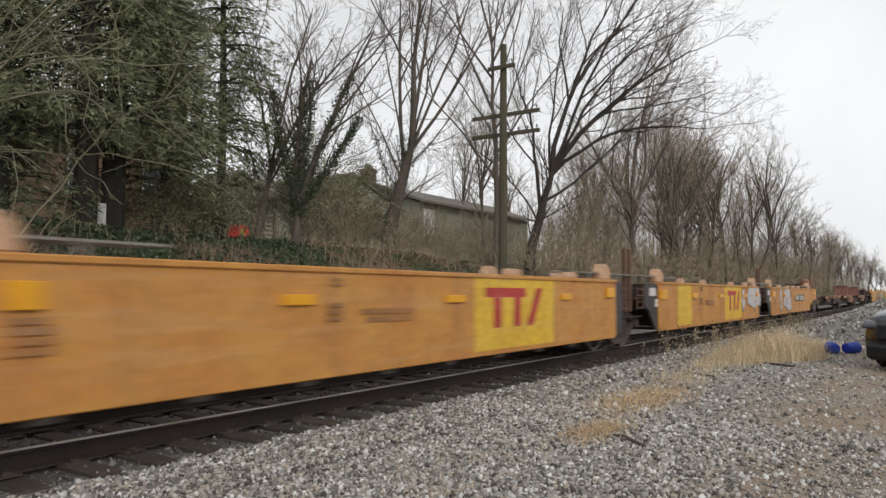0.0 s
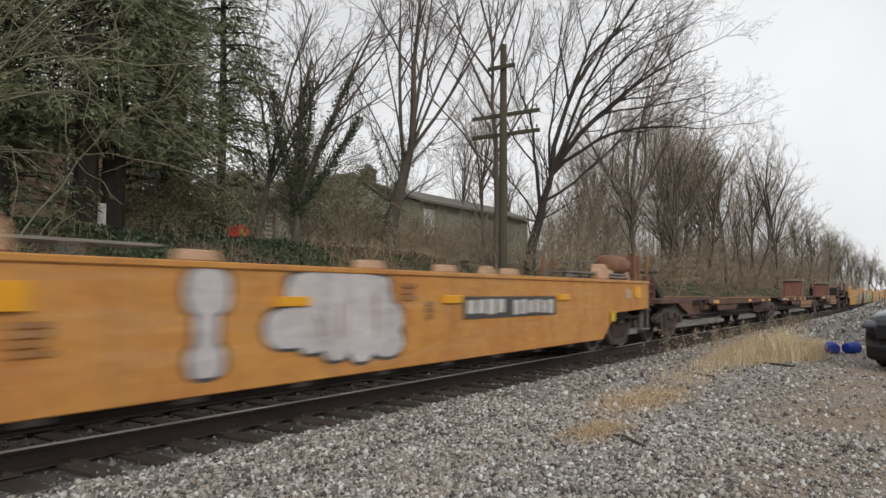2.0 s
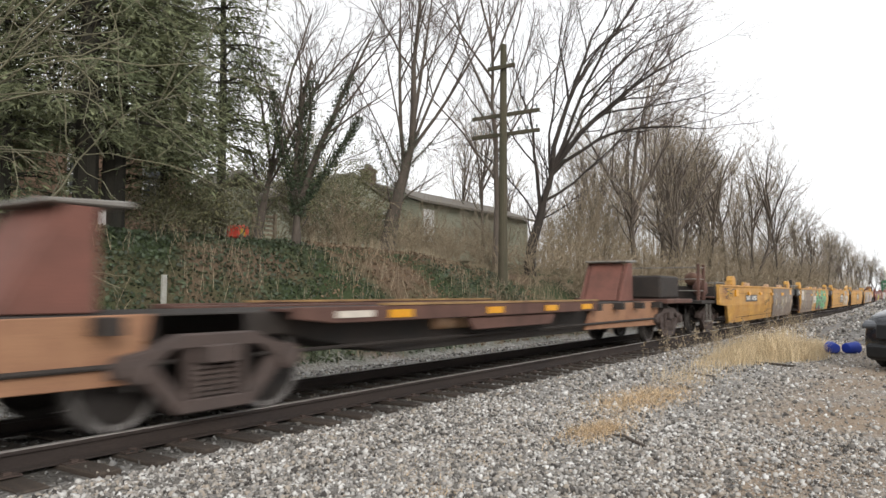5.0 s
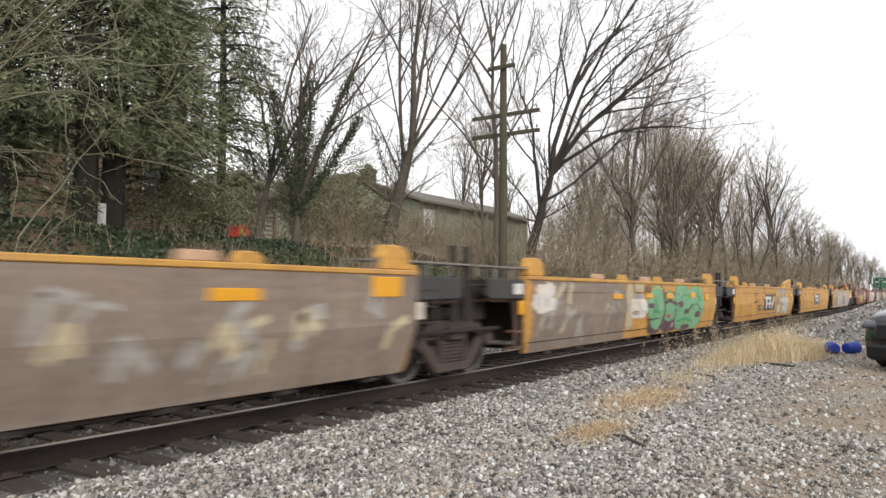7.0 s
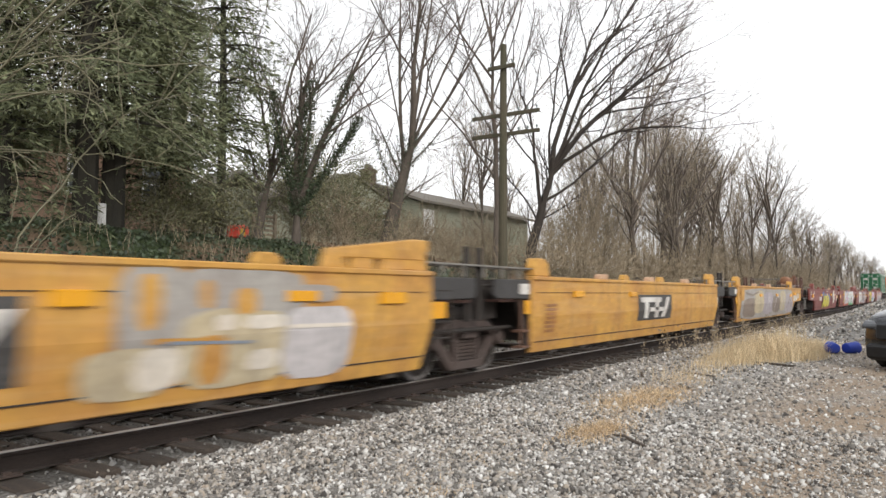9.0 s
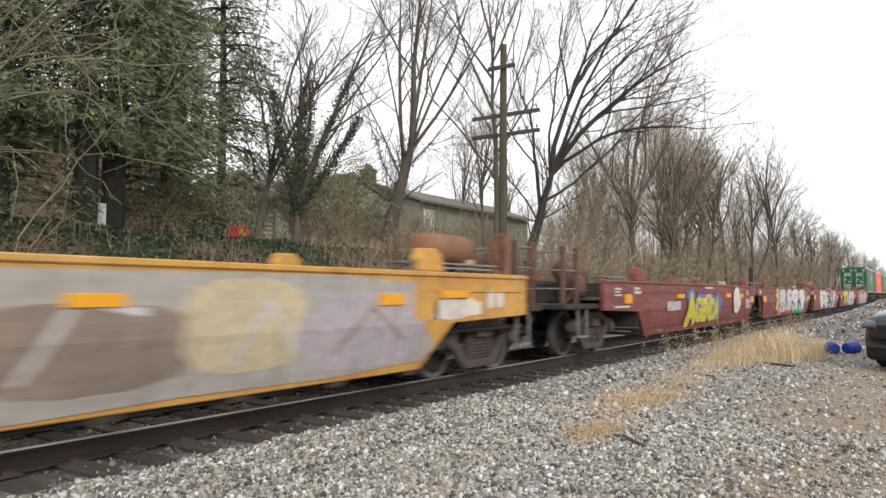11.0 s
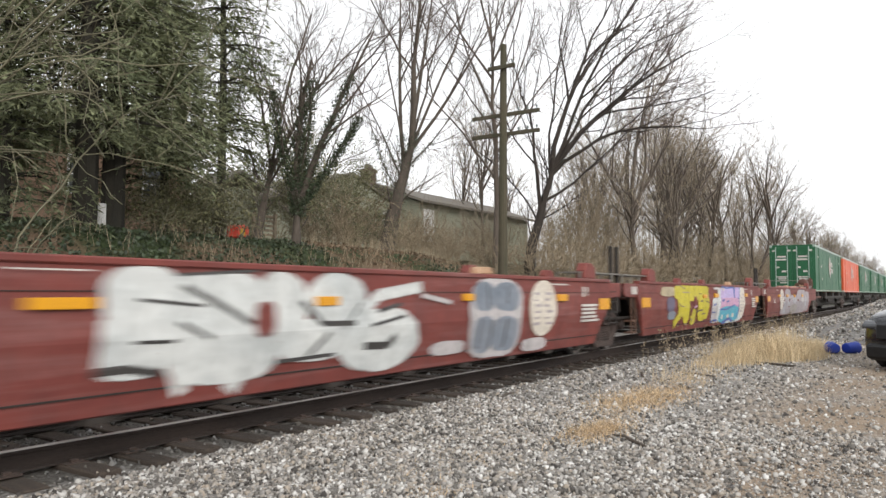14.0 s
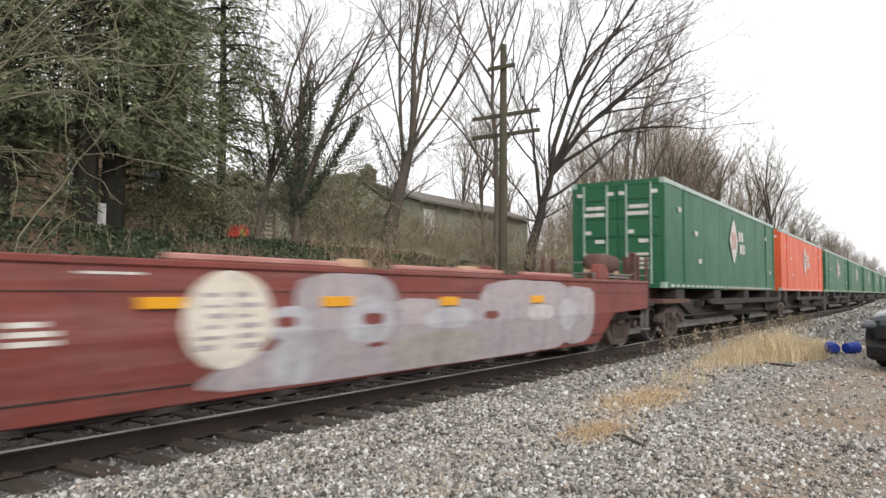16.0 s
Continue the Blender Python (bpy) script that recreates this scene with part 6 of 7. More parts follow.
# ---- plants ----
def branch(out, rng, p, d, r, length, depth, last, kids, up=0.06, wob=0.16, spread=(0.45, 0.85), shrink=(0.5, 0.75), toward=None):
    """Adds one limb and what grows from it to out: points, radii, depth. toward: the way its tip points."""
    n = 8 if toward is not None else 6 if depth < 2 else 4 if wob > 0.25 else (3 if depth < last else 2)
    begin = d.normalized()
    pts, radii = [p.copy()], [r]
    d = d.normalized()
    bend = wob * (0.5 if depth == 0 else 1)
    lift = up * (0.35 if depth == 0 else 1)
    for i in range(n):
        if toward is not None:
            d = begin.lerp(toward, i / (n - 1))
        d = (d + Vector((rng.gauss(0, bend), rng.gauss(0, bend), rng.gauss(0, bend) + (lift if toward is None else 0)))).normalized()
        p = p + d * (length / n)
        pts.append(p.copy())
        radii.append(r * (1 - (0.8 if depth == 0 and length > 5.4 else 0.62) * (i + 1) / n) if depth < last else r * (1 - 0.8 * (i + 1) / n))
    out.append((pts, radii, depth))
    if depth >= last:
        return
    k = kids[min(depth, len(kids) - 1)]
    for i in range(k):
        t = 0.28 + 0.72 * (i + rng.random() * 0.8) / k
        j = min(int(t * n), n - 1)
        f = t * n - j
        q = pts[j].lerp(pts[j + 1], min(f, 1))
        axis = (pts[j + 1] - pts[j]).normalized()
        turn = axis.orthogonal().normalized()
        turn.rotate(Matrix.Rotation(rng.uniform(0, 6.283), 3, axis))
        nd = axis + turn * rng.uniform(*spread)
        reach = length * rng.uniform(*shrink) * (1.15 - 0.4 * t)
        branch(out, rng, q, nd, min(max(radii[j] * rng.uniform(0.42, 0.68), 0.004), 0.016 * reach + 0.004), reach, depth + 1, last, kids, up, wob, spread, shrink)


def tree_meshes(limbs, fine=0.007, mats=("bark", "twig")):
    """Trunk and limbs in one mesh, the twigs of the crown in another."""
    wood, twigs = Shape(), Shape()
    for pts, radii, depth in limbs:
        if depth <= 1:
            wood.tube(pts, [max(r, 0.012) for r in radii], 7 if depth == 0 else 4)
        else:
            twigs.tube(pts, [max(r, fine) for r in radii], 3)
    w = wood.raw("trunk", [M[mats[0]]])
    w.polygons.foreach_set("use_smooth", [True] * len(w.polygons))
    return w, twigs.raw("crown", [M[mats[1]]])


RIGHT = Vector((math.sin(radians(YAW)), -math.cos(radians(YAW)), 0))
DEEP = Vector((math.cos(radians(YAW)), math.sin(radians(YAW)), 0))


def leaning(lean, deep=0.0):
    """A direction at an angle from upright, across the view and in depth."""
    a = radians(lean)
    return (Vector((0, 0, math.cos(a))) + RIGHT * math.sin(a) + DEEP * math.tan(radians(deep))).normalized()


def bare_tree(name, label, x, y, stems, seed, kids=(7, 6, 5), last=3, ivy=None, mats=("bark", "twig"), fine=0.007, sink=0.15, **kw):
    """stems: (angle from upright, away from upright in depth, length, radius, start height along the first stem, angle at the tip)."""
    rng = random.Random(seed)
    z = ground_z(x, y) - sink
    tree = thing(name, label, "tree", (x, y, z))
    limbs = []
    first = None
    for lean, deep, length, r, start, *tip in stems:
        d = leaning(lean, deep)
        p = Vector((0, 0, 0)) if first is None or start <= 0 else None
        if p is None:
            pts = first
            i = min(int(start * (len(pts) - 1)), len(pts) - 2)
            p = pts[i].lerp(pts[i + 1], start * (len(pts) - 1) - i)
        elif first is not None:
            p = RIGHT * rng.uniform(-0.15, 0.15)
        k = len(limbs)
        branch(limbs, rng, p, d, r, length, 0, last, kids, toward=leaning(tip[0], deep) if tip else None, **kw)
        if first is None:
            first = limbs[k][0]
    w, t = tree_meshes(limbs, fine, mats)
    part("trunk", w, None, tree)
    part("crown", t, None, tree, "fine bare twigs")
    if ivy:
        s = Shape()
        lo, hi, count = ivy
        mains = [l for l in limbs if l[2] == 0]
        for _ in range(count):
            pts, radii, _d = rng.choice(mains)
            i = rng.randrange(len(pts) - 1)
            q = pts[i].lerp(pts[i + 1], rng.random())
            if not lo < q.z < hi:
                continue
            a = rng.uniform(0, 6.283)
            q = q + Vector((math.cos(a), math.sin(a), rng.uniform(-0.3, 0.3))) * (radii[i] + rng.uniform(0.0, 0.16))
            leaf(s, rng, q, rng.uniform(0.03, 0.065))
        part("ivy", s.raw("ivy", [M["ivy"]]), None, tree, "dark green ivy climbing the trunk")
    return tree


def leaf(s, rng, q, size):
    u = Vector((rng.gauss(0, 1), rng.gauss(0, 1), rng.gauss(0, 1))).normalized()
    v = u.orthogonal().normalized()
    v.rotate(Matrix.Rotation(rng.uniform(0, 6.283), 3, u))
    w = u.cross(v)
    s.add([q - v * size * 0.6, q + w * size * 0.45, q + v * size * 0.7, q - w * size * 0.45], [(0, 1, 2, 3)])


def conifer_meshes(seed, height, radius, bare, tiers, dense, girth):
    rng = random.Random(seed)
    wood, needles = Shape(), Shape()
    wood.tube([(0, 0, -0.2), (0.03, 0, height * 0.3), (-0.04, 0.05, height * 0.65), (0, 0, height)], [girth, girth * 0.8, girth * 0.5, 0.02], 9)
    for i in range(tiers):
        t = i / tiers
        z = bare + (height - bare) * t
        reach = radius * (1 - t) ** 0.75 * rng.uniform(0.7, 1.1)
        for k in range(5):
            a = rng.uniform(0, 6.283)
            d = Vector((math.cos(a), math.sin(a), 0))
            pts = [Vector((0, 0, z)) + d * (reach * f) + Vector((0, 0, 0.25 * reach * f - 0.42 * reach * f * f)) for f in (0, 0.35, 0.7, 1.0)]
            wood.tube(pts, [0.035, 0.026, 0.016, 0.006], 4)
            for j in range(int((24 + reach * 26) * dense)):
                f = rng.uniform(0.12, 1.0) ** 0.8
                g = f * 3
                h = min(int(g), 2)
                q = pts[h].lerp(pts[h + 1], g - h) + Vector((rng.gauss(0, 0.2), rng.gauss(0, 0.2), rng.gauss(-0.12, 0.15)))
                side = (d + Vector((rng.gauss(0, 0.7), rng.gauss(0, 0.7), rng.gauss(-0.45, 0.5)))).normalized()
                w = side.orthogonal().normalized()
                w.rotate(Matrix.Rotation(rng.uniform(0, 6.283), 3, side))
                ln, wd = rng.uniform(0.13, 0.30), rng.uniform(0.013, 0.027)
                needles.add([q - w * wd * 0.3, q + side * ln * 0.5 - w * wd, q + side * ln, q + side * ln * 0.5 + w * wd], [(0, 1, 2, 3)])
                w2 = (side * 0.8 + w).normalized()
                needles.add([q + side * ln * 0.3, q + side * ln * 0.3 + w2 * ln * 0.4 - side * wd, q + side * ln * 0.3 + w2 * ln * 0.8], [(0, 1, 2)])
    return wood.raw("trunk", [M["cedar_bark"]]), needles.raw("crown", [M["needle"]])


def conifer(x, y, seed, height, radius, bare, tiers, dense=1.0, girth=0.24):
    tree = thing("cedar_tree", "tall dark green cedar with drooping needled boughs", "tree", (x, y, ground_z(x, y) - 0.1))
    w, n = conifer_meshes(seed, height, radius, bare, tiers, dense, girth)
    part("trunk", w, None, tree)
    part("crown", n, None, tree)


def shrub(name, label, x, y, seed, height, stems, mats=("cane", "cane"), kids=(6, 5, 4), spread_deg=35, leaves=0, arch=-0.03, lean=0, bend=0.2, tip=None, thick=1.0):
    rng = random.Random(seed)
    tree = thing(name, label, "shrub", (x, y, ground_z(x, y) - 0.1))
    limbs = []
    for _ in range(stems):
        d = Vector((0, 0, 1)) + RIGHT * math.tan(radians(rng.gauss(lean, spread_deg * 0.6))) + DEEP * math.tan(radians(rng.gauss(0, spread_deg * 0.4)))
        branch(limbs, rng, Vector((rng.gauss(0, 0.35), rng.gauss(0, 0.35), 0)), d, rng.uniform(0.007, 0.013) * thick * height / 3, height * rng.uniform(0.55, 1.0), 0, 2, kids, up=arch, wob=bend, toward=None if tip is None else leaning(rng.gauss(tip, 16)))
    w, t = tree_meshes(limbs, 0.006 * thick, mats)
    part("trunk", w, None, tree)
    part("crown", t, None, tree)
    if leaves:
        s = Shape()
        for _ in range(leaves):
            pts, _r, _d = rng.choice(limbs)
            leaf(s, rng, rng.choice(pts[1:]) + Vector((rng.gauss(0, 0.12), rng.gauss(0, 0.12), rng.gauss(0, 0.12))), rng.uniform(0.03, 0.07))
        part("foliage", s.raw("foliage", [M["shrub_leaf"]]), None, tree)
    return tree


def build_plants():
    # conifers on the top of the bank
    conifer(8.62, 15.5, 1, 13.0, 3.2, 2.1, 42, 1.35, 0.28)
    conifer(9.4, 15.7, 2, 14.0, 2.7, 2.3, 44, 1.3, 0.28)
    conifer(13.5, 17.0, 3, 12.5, 2.2, 2.8, 26, 1.5, 0.14)
    conifer(5.5, 17.5, 4, 13.0, 3.4, 2.0, 38, 1.7)
    conifer(11.2, 16.4, 5, 6.2, 2.5, 1.5, 18, 0.8, 0.12)
    conifer(7.3, 16.3, 6, 6.5, 2.0, 0.5, 20, 1.0, 0.12)
    # bare trees with their main stems
    thin = dict(fine=0.0036, last=4, shrink=(0.36, 0.6))
    bare_tree("bare_tree", "slender bare tree forking low above the bank", 14.9, 17.0, [(6, 5, 2.5, 0.16, 0, 12), (18, 0, 5.6, 0.075, 0.95, 48), (6, 8, 5.4, 0.06, 1.0, 14), (-6, 0, 4.8, 0.05, 0.9, -18), (30, -8, 4.2, 0.04, 0.75, 22), (-24, 4, 3.4, 0.03, 0.7, -12)], 21, kids=(6, 4, 3, 3), ivy=(0.2, 2.6, 900), wob=0.1, **thin)
    bare_tree("ivy_clad_tree", "forked bare tree with ivy on both limbs", 14.6, 15.0, [(1, 0, 1.3, 0.17, 0, 3), (-6, 4, 4.6, 0.12, 0.9, 12), (21, -4, 5.6, 0.12, 0.9, 28), (-20, 4, 3.6, 0.04, 0.95, -8), (38, 0, 3.2, 0.035, 0.95, 26), (9, 0, 4.4, 0.045, 1.0, 6)], 22, kids=(6, 4, 3, 3), ivy=(1.0, 5.0, 14000), wob=0.08, **thin)
    bare_tree("bare_tree", "many-stemmed bare tree with vines round its base", 21.86, 17.64, [(10, 0, 4.6, 0.36, 0, 15), (-4, 4, 8.2, 0.10, 0.72, -2), (4, -3, 8.6, 0.12, 0.98, 0), (9, 2, 8.2, 0.09, 0.95, 5), (36, 0, 7.2, 0.08, 0.95, 26), (22, 4, 7.2, 0.07, 1.0, 20), (-22, 4, 5.0, 0.04, 0.7, -30), (-12, -4, 6.4, 0.05, 0.85, -5), (44, 0, 4.2, 0.035, 0.8, 34), (16, 6, 7.4, 0.06, 0.9, 10), (-30, 0, 3.6, 0.025, 0.6, -12), (4, 3, 7.6, 0.05, 0.9, 3)], 23, kids=(6, 4, 3, 3), ivy=(0.3, 5.0, 9000), wob=0.1, **thin)
    bare_tree("bare_tree", "tall straight bare tree behind the utility pole", 27.8, 16.0, [(-0.5, 0, 12.5, 0.17, 0, -5), (-24, 3, 6.0, 0.07, 0.6, -12), (-38, 0, 5.0, 0.06, 0.72, -30), (26, 6, 5.0, 0.06, 0.78, 14), (-12, 5, 6.0, 0.06, 0.85, -20), (-30, 2, 5.5, 0.05, 0.5, -44)], 24, kids=(7, 5, 3, 3), wob=0.08, **thin)
    bare_tree("bare_tree", "large spreading bare tree with crooked dark limbs", 29.3, 15.0, [(8, 0, 5.2, 0.30, 0, 19), (38, 0, 8.8, 0.15, 1.0, 60), (11, 3, 9.0, 0.13, 1.0, 32), (-5, 3, 7.6, 0.10, 0.6, -18), (46, -4, 7.6, 0.10, 0.95, 100), (25, 6, 8.8, 0.10, 1.0, 46), (56, 4, 7.0, 0.07, 0.7, 38), (30, -8, 7.4, 0.08, 0.98, 76), (-30, 2, 5.0, 0.05, 0.5, -50), (20, -4, 10.8, 0.10, 1.0, 36), (2, 4, 9.0, 0.07, 0.9, 12)], 25, kids=(8, 6, 4, 3), mats=("bark_dark", "twig"), wob=0.14, **thin)
    edge = dict(mats=("bark", "twig_far"), fine=0.007, last=4, shrink=(0.38, 0.62))
    bare_tree("bare_tree", "leaning dark-limbed bare tree at the wood's edge", 44.0, 15.0, [(-6, 0, 6.0, 0.26, 0), (14, 0, 8.0, 0.15, 0.6), (-24, 0, 8.0, 0.14, 0.7), (4, 5, 9.0, 0.14, 0.95), (34, 0, 7.0, 0.12, 0.8), (-10, 0, 5.0, 0.08, 0.3)], 26, kids=(6, 5, 4, 3), **edge)
    bare_tree("bare_tree", "spreading bare tree at the wood's edge", 55.0, 15.5, [(4, 0, 4.4, 0.25, 0), (30, 0, 7.5, 0.16, 0.8), (46, 0, 7.0, 0.13, 0.9), (-20, 0, 7.0, 0.15, 0.8), (8, 4, 7.5, 0.15, 1.0), (-38, 4, 6.0, 0.1, 0.5), (20, 0, 5.0, 0.09, 0.35)], 27, kids=(6, 4, 3, 3), mats=("bark", "twig_far"), fine=0.007, last=4, shrink=(0.38, 0.62))
    # woods along the track
    rng = random.Random(40)
    kinds = []
    for k in range(6):
        stems = [(rng.uniform(-6, 6), 0, rng.uniform(5.5, 8), 0.16, 0)] + [(rng.uniform(-30, 30), rng.uniform(-20, 20), rng.uniform(4, 6.5), 0.085, rng.uniform(0.5, 1)) for _ in range(6)] + [(rng.uniform(-9, 9), rng.uniform(-6, 6), rng.uniform(6, 9), 0.06, 0)] * (k % 2)
        kinds.append(bare_tree("bare_tree", "bare grey-brown tree in the wood beside the track", 62 + 5 * k, 16 + 2 * k, stems, 50 + k, kids=(5, 4, 4), fine=0.008, shrink=(0.42, 0.68), mats=("bark", "twig_far")))
    spots = [(40, 24), (48, 19), (52, 22), (60, 14.5), (68, 15), (76, 14), (84, 16), (92, 14.5), (100, 16), (110, 14.5), (58, 20), (66, 19), (72, 21), (80, 19), (88, 22), (96, 19), (104, 22), (116, 17), (122, 15), (128, 19), (135, 16), (143, 14.5), (150, 15), (158, 18), (165, 17), (174, 15), (182, 15), (191, 18), (200, 16), (212, 15), (225, 15), (238, 16), (250, 16), (265, 15), (280, 15), (300, 15), (320, 16), (340, 15), (360, 15), (45, 29), (65, 28), (82, 29), (120, 24), (150, 26), (185, 24), (38, 40), (52, 40), (70, 40), (95, 36), (400, 16), (450, 16), (50, 15), (56, 17), (64, 17)]
    for i, (x, y) in enumerate(spots):
        o = copy_thing(kinds[i % 6], pose(x, y, ground_z(x, y) - 0.15, 0, 0, rng.uniform(0, 360)))
        k = rng.uniform(0.85, 1.1) * (1.0 if x < 55 else 1.18 if x < 110 else 1.0)
        o.scale = (k, k, k * rng.uniform(0.92, 1.08))
    # shrubs and canes
    for i, (x, y, h, n, lean, tip) in enumerate([(4.6, 12.9, 6.4, 2, 0, 60), (5.2, 13.4, 4.8, 1, 10, 72), (3.9, 13.6, 7.6, 2, -4, 40), (4.8, 12.5, 2.8, 2, 46, 100), (3.6, 13.0, 8.0, 3, 4, 50)]):
        shrub("bare_shrub", "tangled olive-tan bare shrub arching over the bank", x, y, 70 + i, h, n, spread_deg=22, lean=lean, kids=(6, 4, 3), bend=0.3, arch=-0.02, tip=tip, thick=1.15)
    for i, (x, y, h, lv) in enumerate([(19.0, 19.8, 3.2, 6200), (20.6, 20.4, 3.8, 7500), (22.2, 20.6, 3.6, 6500), (21.4, 19.4, 1.6, 2600), (10.7, 15.5, 1.4, 2600), (11.5, 15.6, 1.5, 2800), (12.3, 15.9, 1.2, 1800)]):
        shrub("leafy_shrub", "olive green shrub on the bank", x, y, 90 + i, h, 11, spread_deg=40, leaves=lv, kids=(6, 5, 3))
    base = shrub("brush_thicket", "brown leafless brush at the foot of the trees", 29.5, 13.4, 110, 2.2, 12, mats=("weed", "weed"), spread_deg=36, kids=(6, 4, 3))
    tall = shrub("brush_thicket", "tall brown saplings and brush at the wood's edge", 37.5, 16.5, 111, 4.6, 12, mats=("weed", "twig_far"), spread_deg=20, kids=(6, 5, 3), arch=0.05)
    for i, (x, y, k) in enumerate([(20.6, 18.9, 1.0), (22.3, 19.3, 1.05), (24.2, 19.2, 0.95), (26.0, 19.6, 1.0), (28.6, 19.4, 1.0), (24.0, 21.0, 0.9), (26.5, 22.5, 1.0), (29.5, 22.0, 0.9), (33.0, 22.5, 0.9), (20.4, 15.6, 0.5), (21.8, 14.6, 0.5), (23.6, 15.2, 0.6), (25.5, 14.6, 0.6), (27.5, 14.0, 0.8), (31, 14.0, 1.0), (33, 13.2, 1.1), (36, 13.8, 1.2), (39, 13, 1.2), (42, 13.6, 1.2), (46, 13.2, 1.3), (50, 13.6, 1.2), (55, 13.2, 1.3), (60, 13, 1.2), (66, 13, 1.3), (73, 13, 1.2), (80, 13, 1.3), (90, 13, 1.3), (101, 13, 1.3), (113, 13, 1.3), (128, 13, 1.3), (18.4, 16.6, 0.6), (17.0, 16.9, 0.5), (28.5, 17, 0.8), (145, 13, 1.3), (165, 13, 1.3), (190, 13, 1.3), (30, 12.6, 0.9), (34.5, 12.4, 0.9)]):
        o = copy_thing(base, pose(x, y, ground_z(x, y) - 0.1, 0, 0, rng.uniform(0, 360)))
        k *= rng.uniform(0.85, 1.15)
        o.scale = (k, k, k)
    for x, y, k in ((30.5, 21.5, 0.6), (34.0, 21.0, 0.6), (37.5, 22.8, 0.65), (41.0, 23.2, 0.7), (47.5, 22.0, 0.8)):
        copy_thing(tall, pose(x, y, ground_z(x, y) - 0.1, 0, 0, rng.uniform(0, 360))).scale = (k, k, k)
    for i in range(26):
        x = 40 + i * 4.4 + rng.uniform(-1, 1) + (max(0, i - 24) * 2.5)
        y = rng.uniform(14.2, 24)
        o = copy_thing(tall, pose(x, y, ground_z(x, y) - 0.1, 0, 0, rng.uniform(0, 360)))
        k = rng.uniform(0.75, 1.25)
        o.scale = (k, k, k)
    # far wood behind the houses and along the line
    far = Shape()
    for _ in range(2600):
        x = rng.uniform(10, 420)
        y = rng.uniform(44, 75) if x < 60 else rng.uniform(22, 70)
        z = ground_z(x, y)
        hgt = rng.uniform(4.5, 8.5) * (1.0 if x < 70 else 1.45)
        p = Vector((x, y, z))
        tip = p + Vector((rng.gauss(0, 0.4), rng.gauss(0, 0.4), hgt))
        far.tube([p, tip], [0.07, 0.01], 3)
        for _k in range(9):
            q = p.lerp(tip, rng.uniform(0.15, 0.95))
            a = rng.uniform(0, 6.283)
            far.tube([q, q + Vector((math.cos(a), math.sin(a), rng.uniform(0.6, 1.6))) * rng.uniform(0.7, 1.8)], [0.025, 0.008], 3)
    tagged(new("far_woods", far.raw("far_woods", [M["twig_far"]])), "distant bare grey-brown woodland", "woods", kind="stuff")


def build_ground_cover():
    rng = random.Random(9)
    ivy, dead = Shape(), Shape()
    for _ in range(26000):
        x, y = rng.uniform(1.5, 26), rng.uniform(10.6, 16.2)
        green = noise.noise((x * 0.35, y * 0.35, 3.0)) + (0.35 if x < 17 else -0.12) - 0.25 * smooth_step(12.2, 10.6, y) - (0.8 if 16.2 < x + (y - 12) * 0.5 < 19.5 and y > 11.8 else 0)
        q = Vector((x, y, ground_z(x, y) + rng.uniform(0.0, 0.12)))
        if green > rng.uniform(-0.15, 0.15):
            leaf(ivy, rng, q, rng.uniform(0.05, 0.10))
        elif rng.random() < 0.6:
            leaf(dead, rng, q, rng.uniform(0.04, 0.09))
    tagged(new("ivy_ground_cover", ivy.raw("ivy_ground_cover", [M["ivy"]])), "dark green ivy covering the bank", "ivy", kind="stuff")
    stalks = Shape()
    for _ in range(5200):
        x, y = rng.uniform(1.5, 34), rng.uniform(10.4, 17.0)
        if noise.noise((x * 0.5, y * 0.5, 11.0)) + (0.25 if x > 16 else -0.05) < rng.uniform(-0.25, 0.35):
            continue
        z = ground_z(x, y)
        h = rng.uniform(0.12, 0.6)
        stalks.tube([(x, y, z - 0.02), (x + rng.gauss(0, 0.12) * h * 2, y + rng.gauss(0, 0.12) * h * 2, z + h)], [0.006, 0.003], 3)
    tagged(new("dead_stalks", stalks.raw("dead_stalks", [M["weed"]])), "thin dead stalks standing on the bank", "weeds", kind="stuff")
    tagged(new("leaf_litter", dead.raw("leaf_litter", [M["litter"]])), "brown fallen leaves on the bank", "leaves", kind="stuff")


def blades(s, rng, x, y, height, lean=0.35, width=0.005):
    z = ground_z(x, y) - 0.02
    a = rng.uniform(0, 6.283)
    d = Vector((math.cos(a), math.sin(a), 0)) * rng.uniform(0.05, lean) * height
    w = Vector((-math.sin(a + 0.6), math.cos(a + 0.6), 0)) * width
    p = Vector((x, y, z))
    mid, tip = p + d * 0.35 + Vector((0, 0, height * 0.6)), p + d + Vector((0, 0, height))
    s.add([p - w, p + w, mid + w * 0.8, mid - w * 0.8, tip], [(0, 1, 2, 3), (3, 2, 4)])


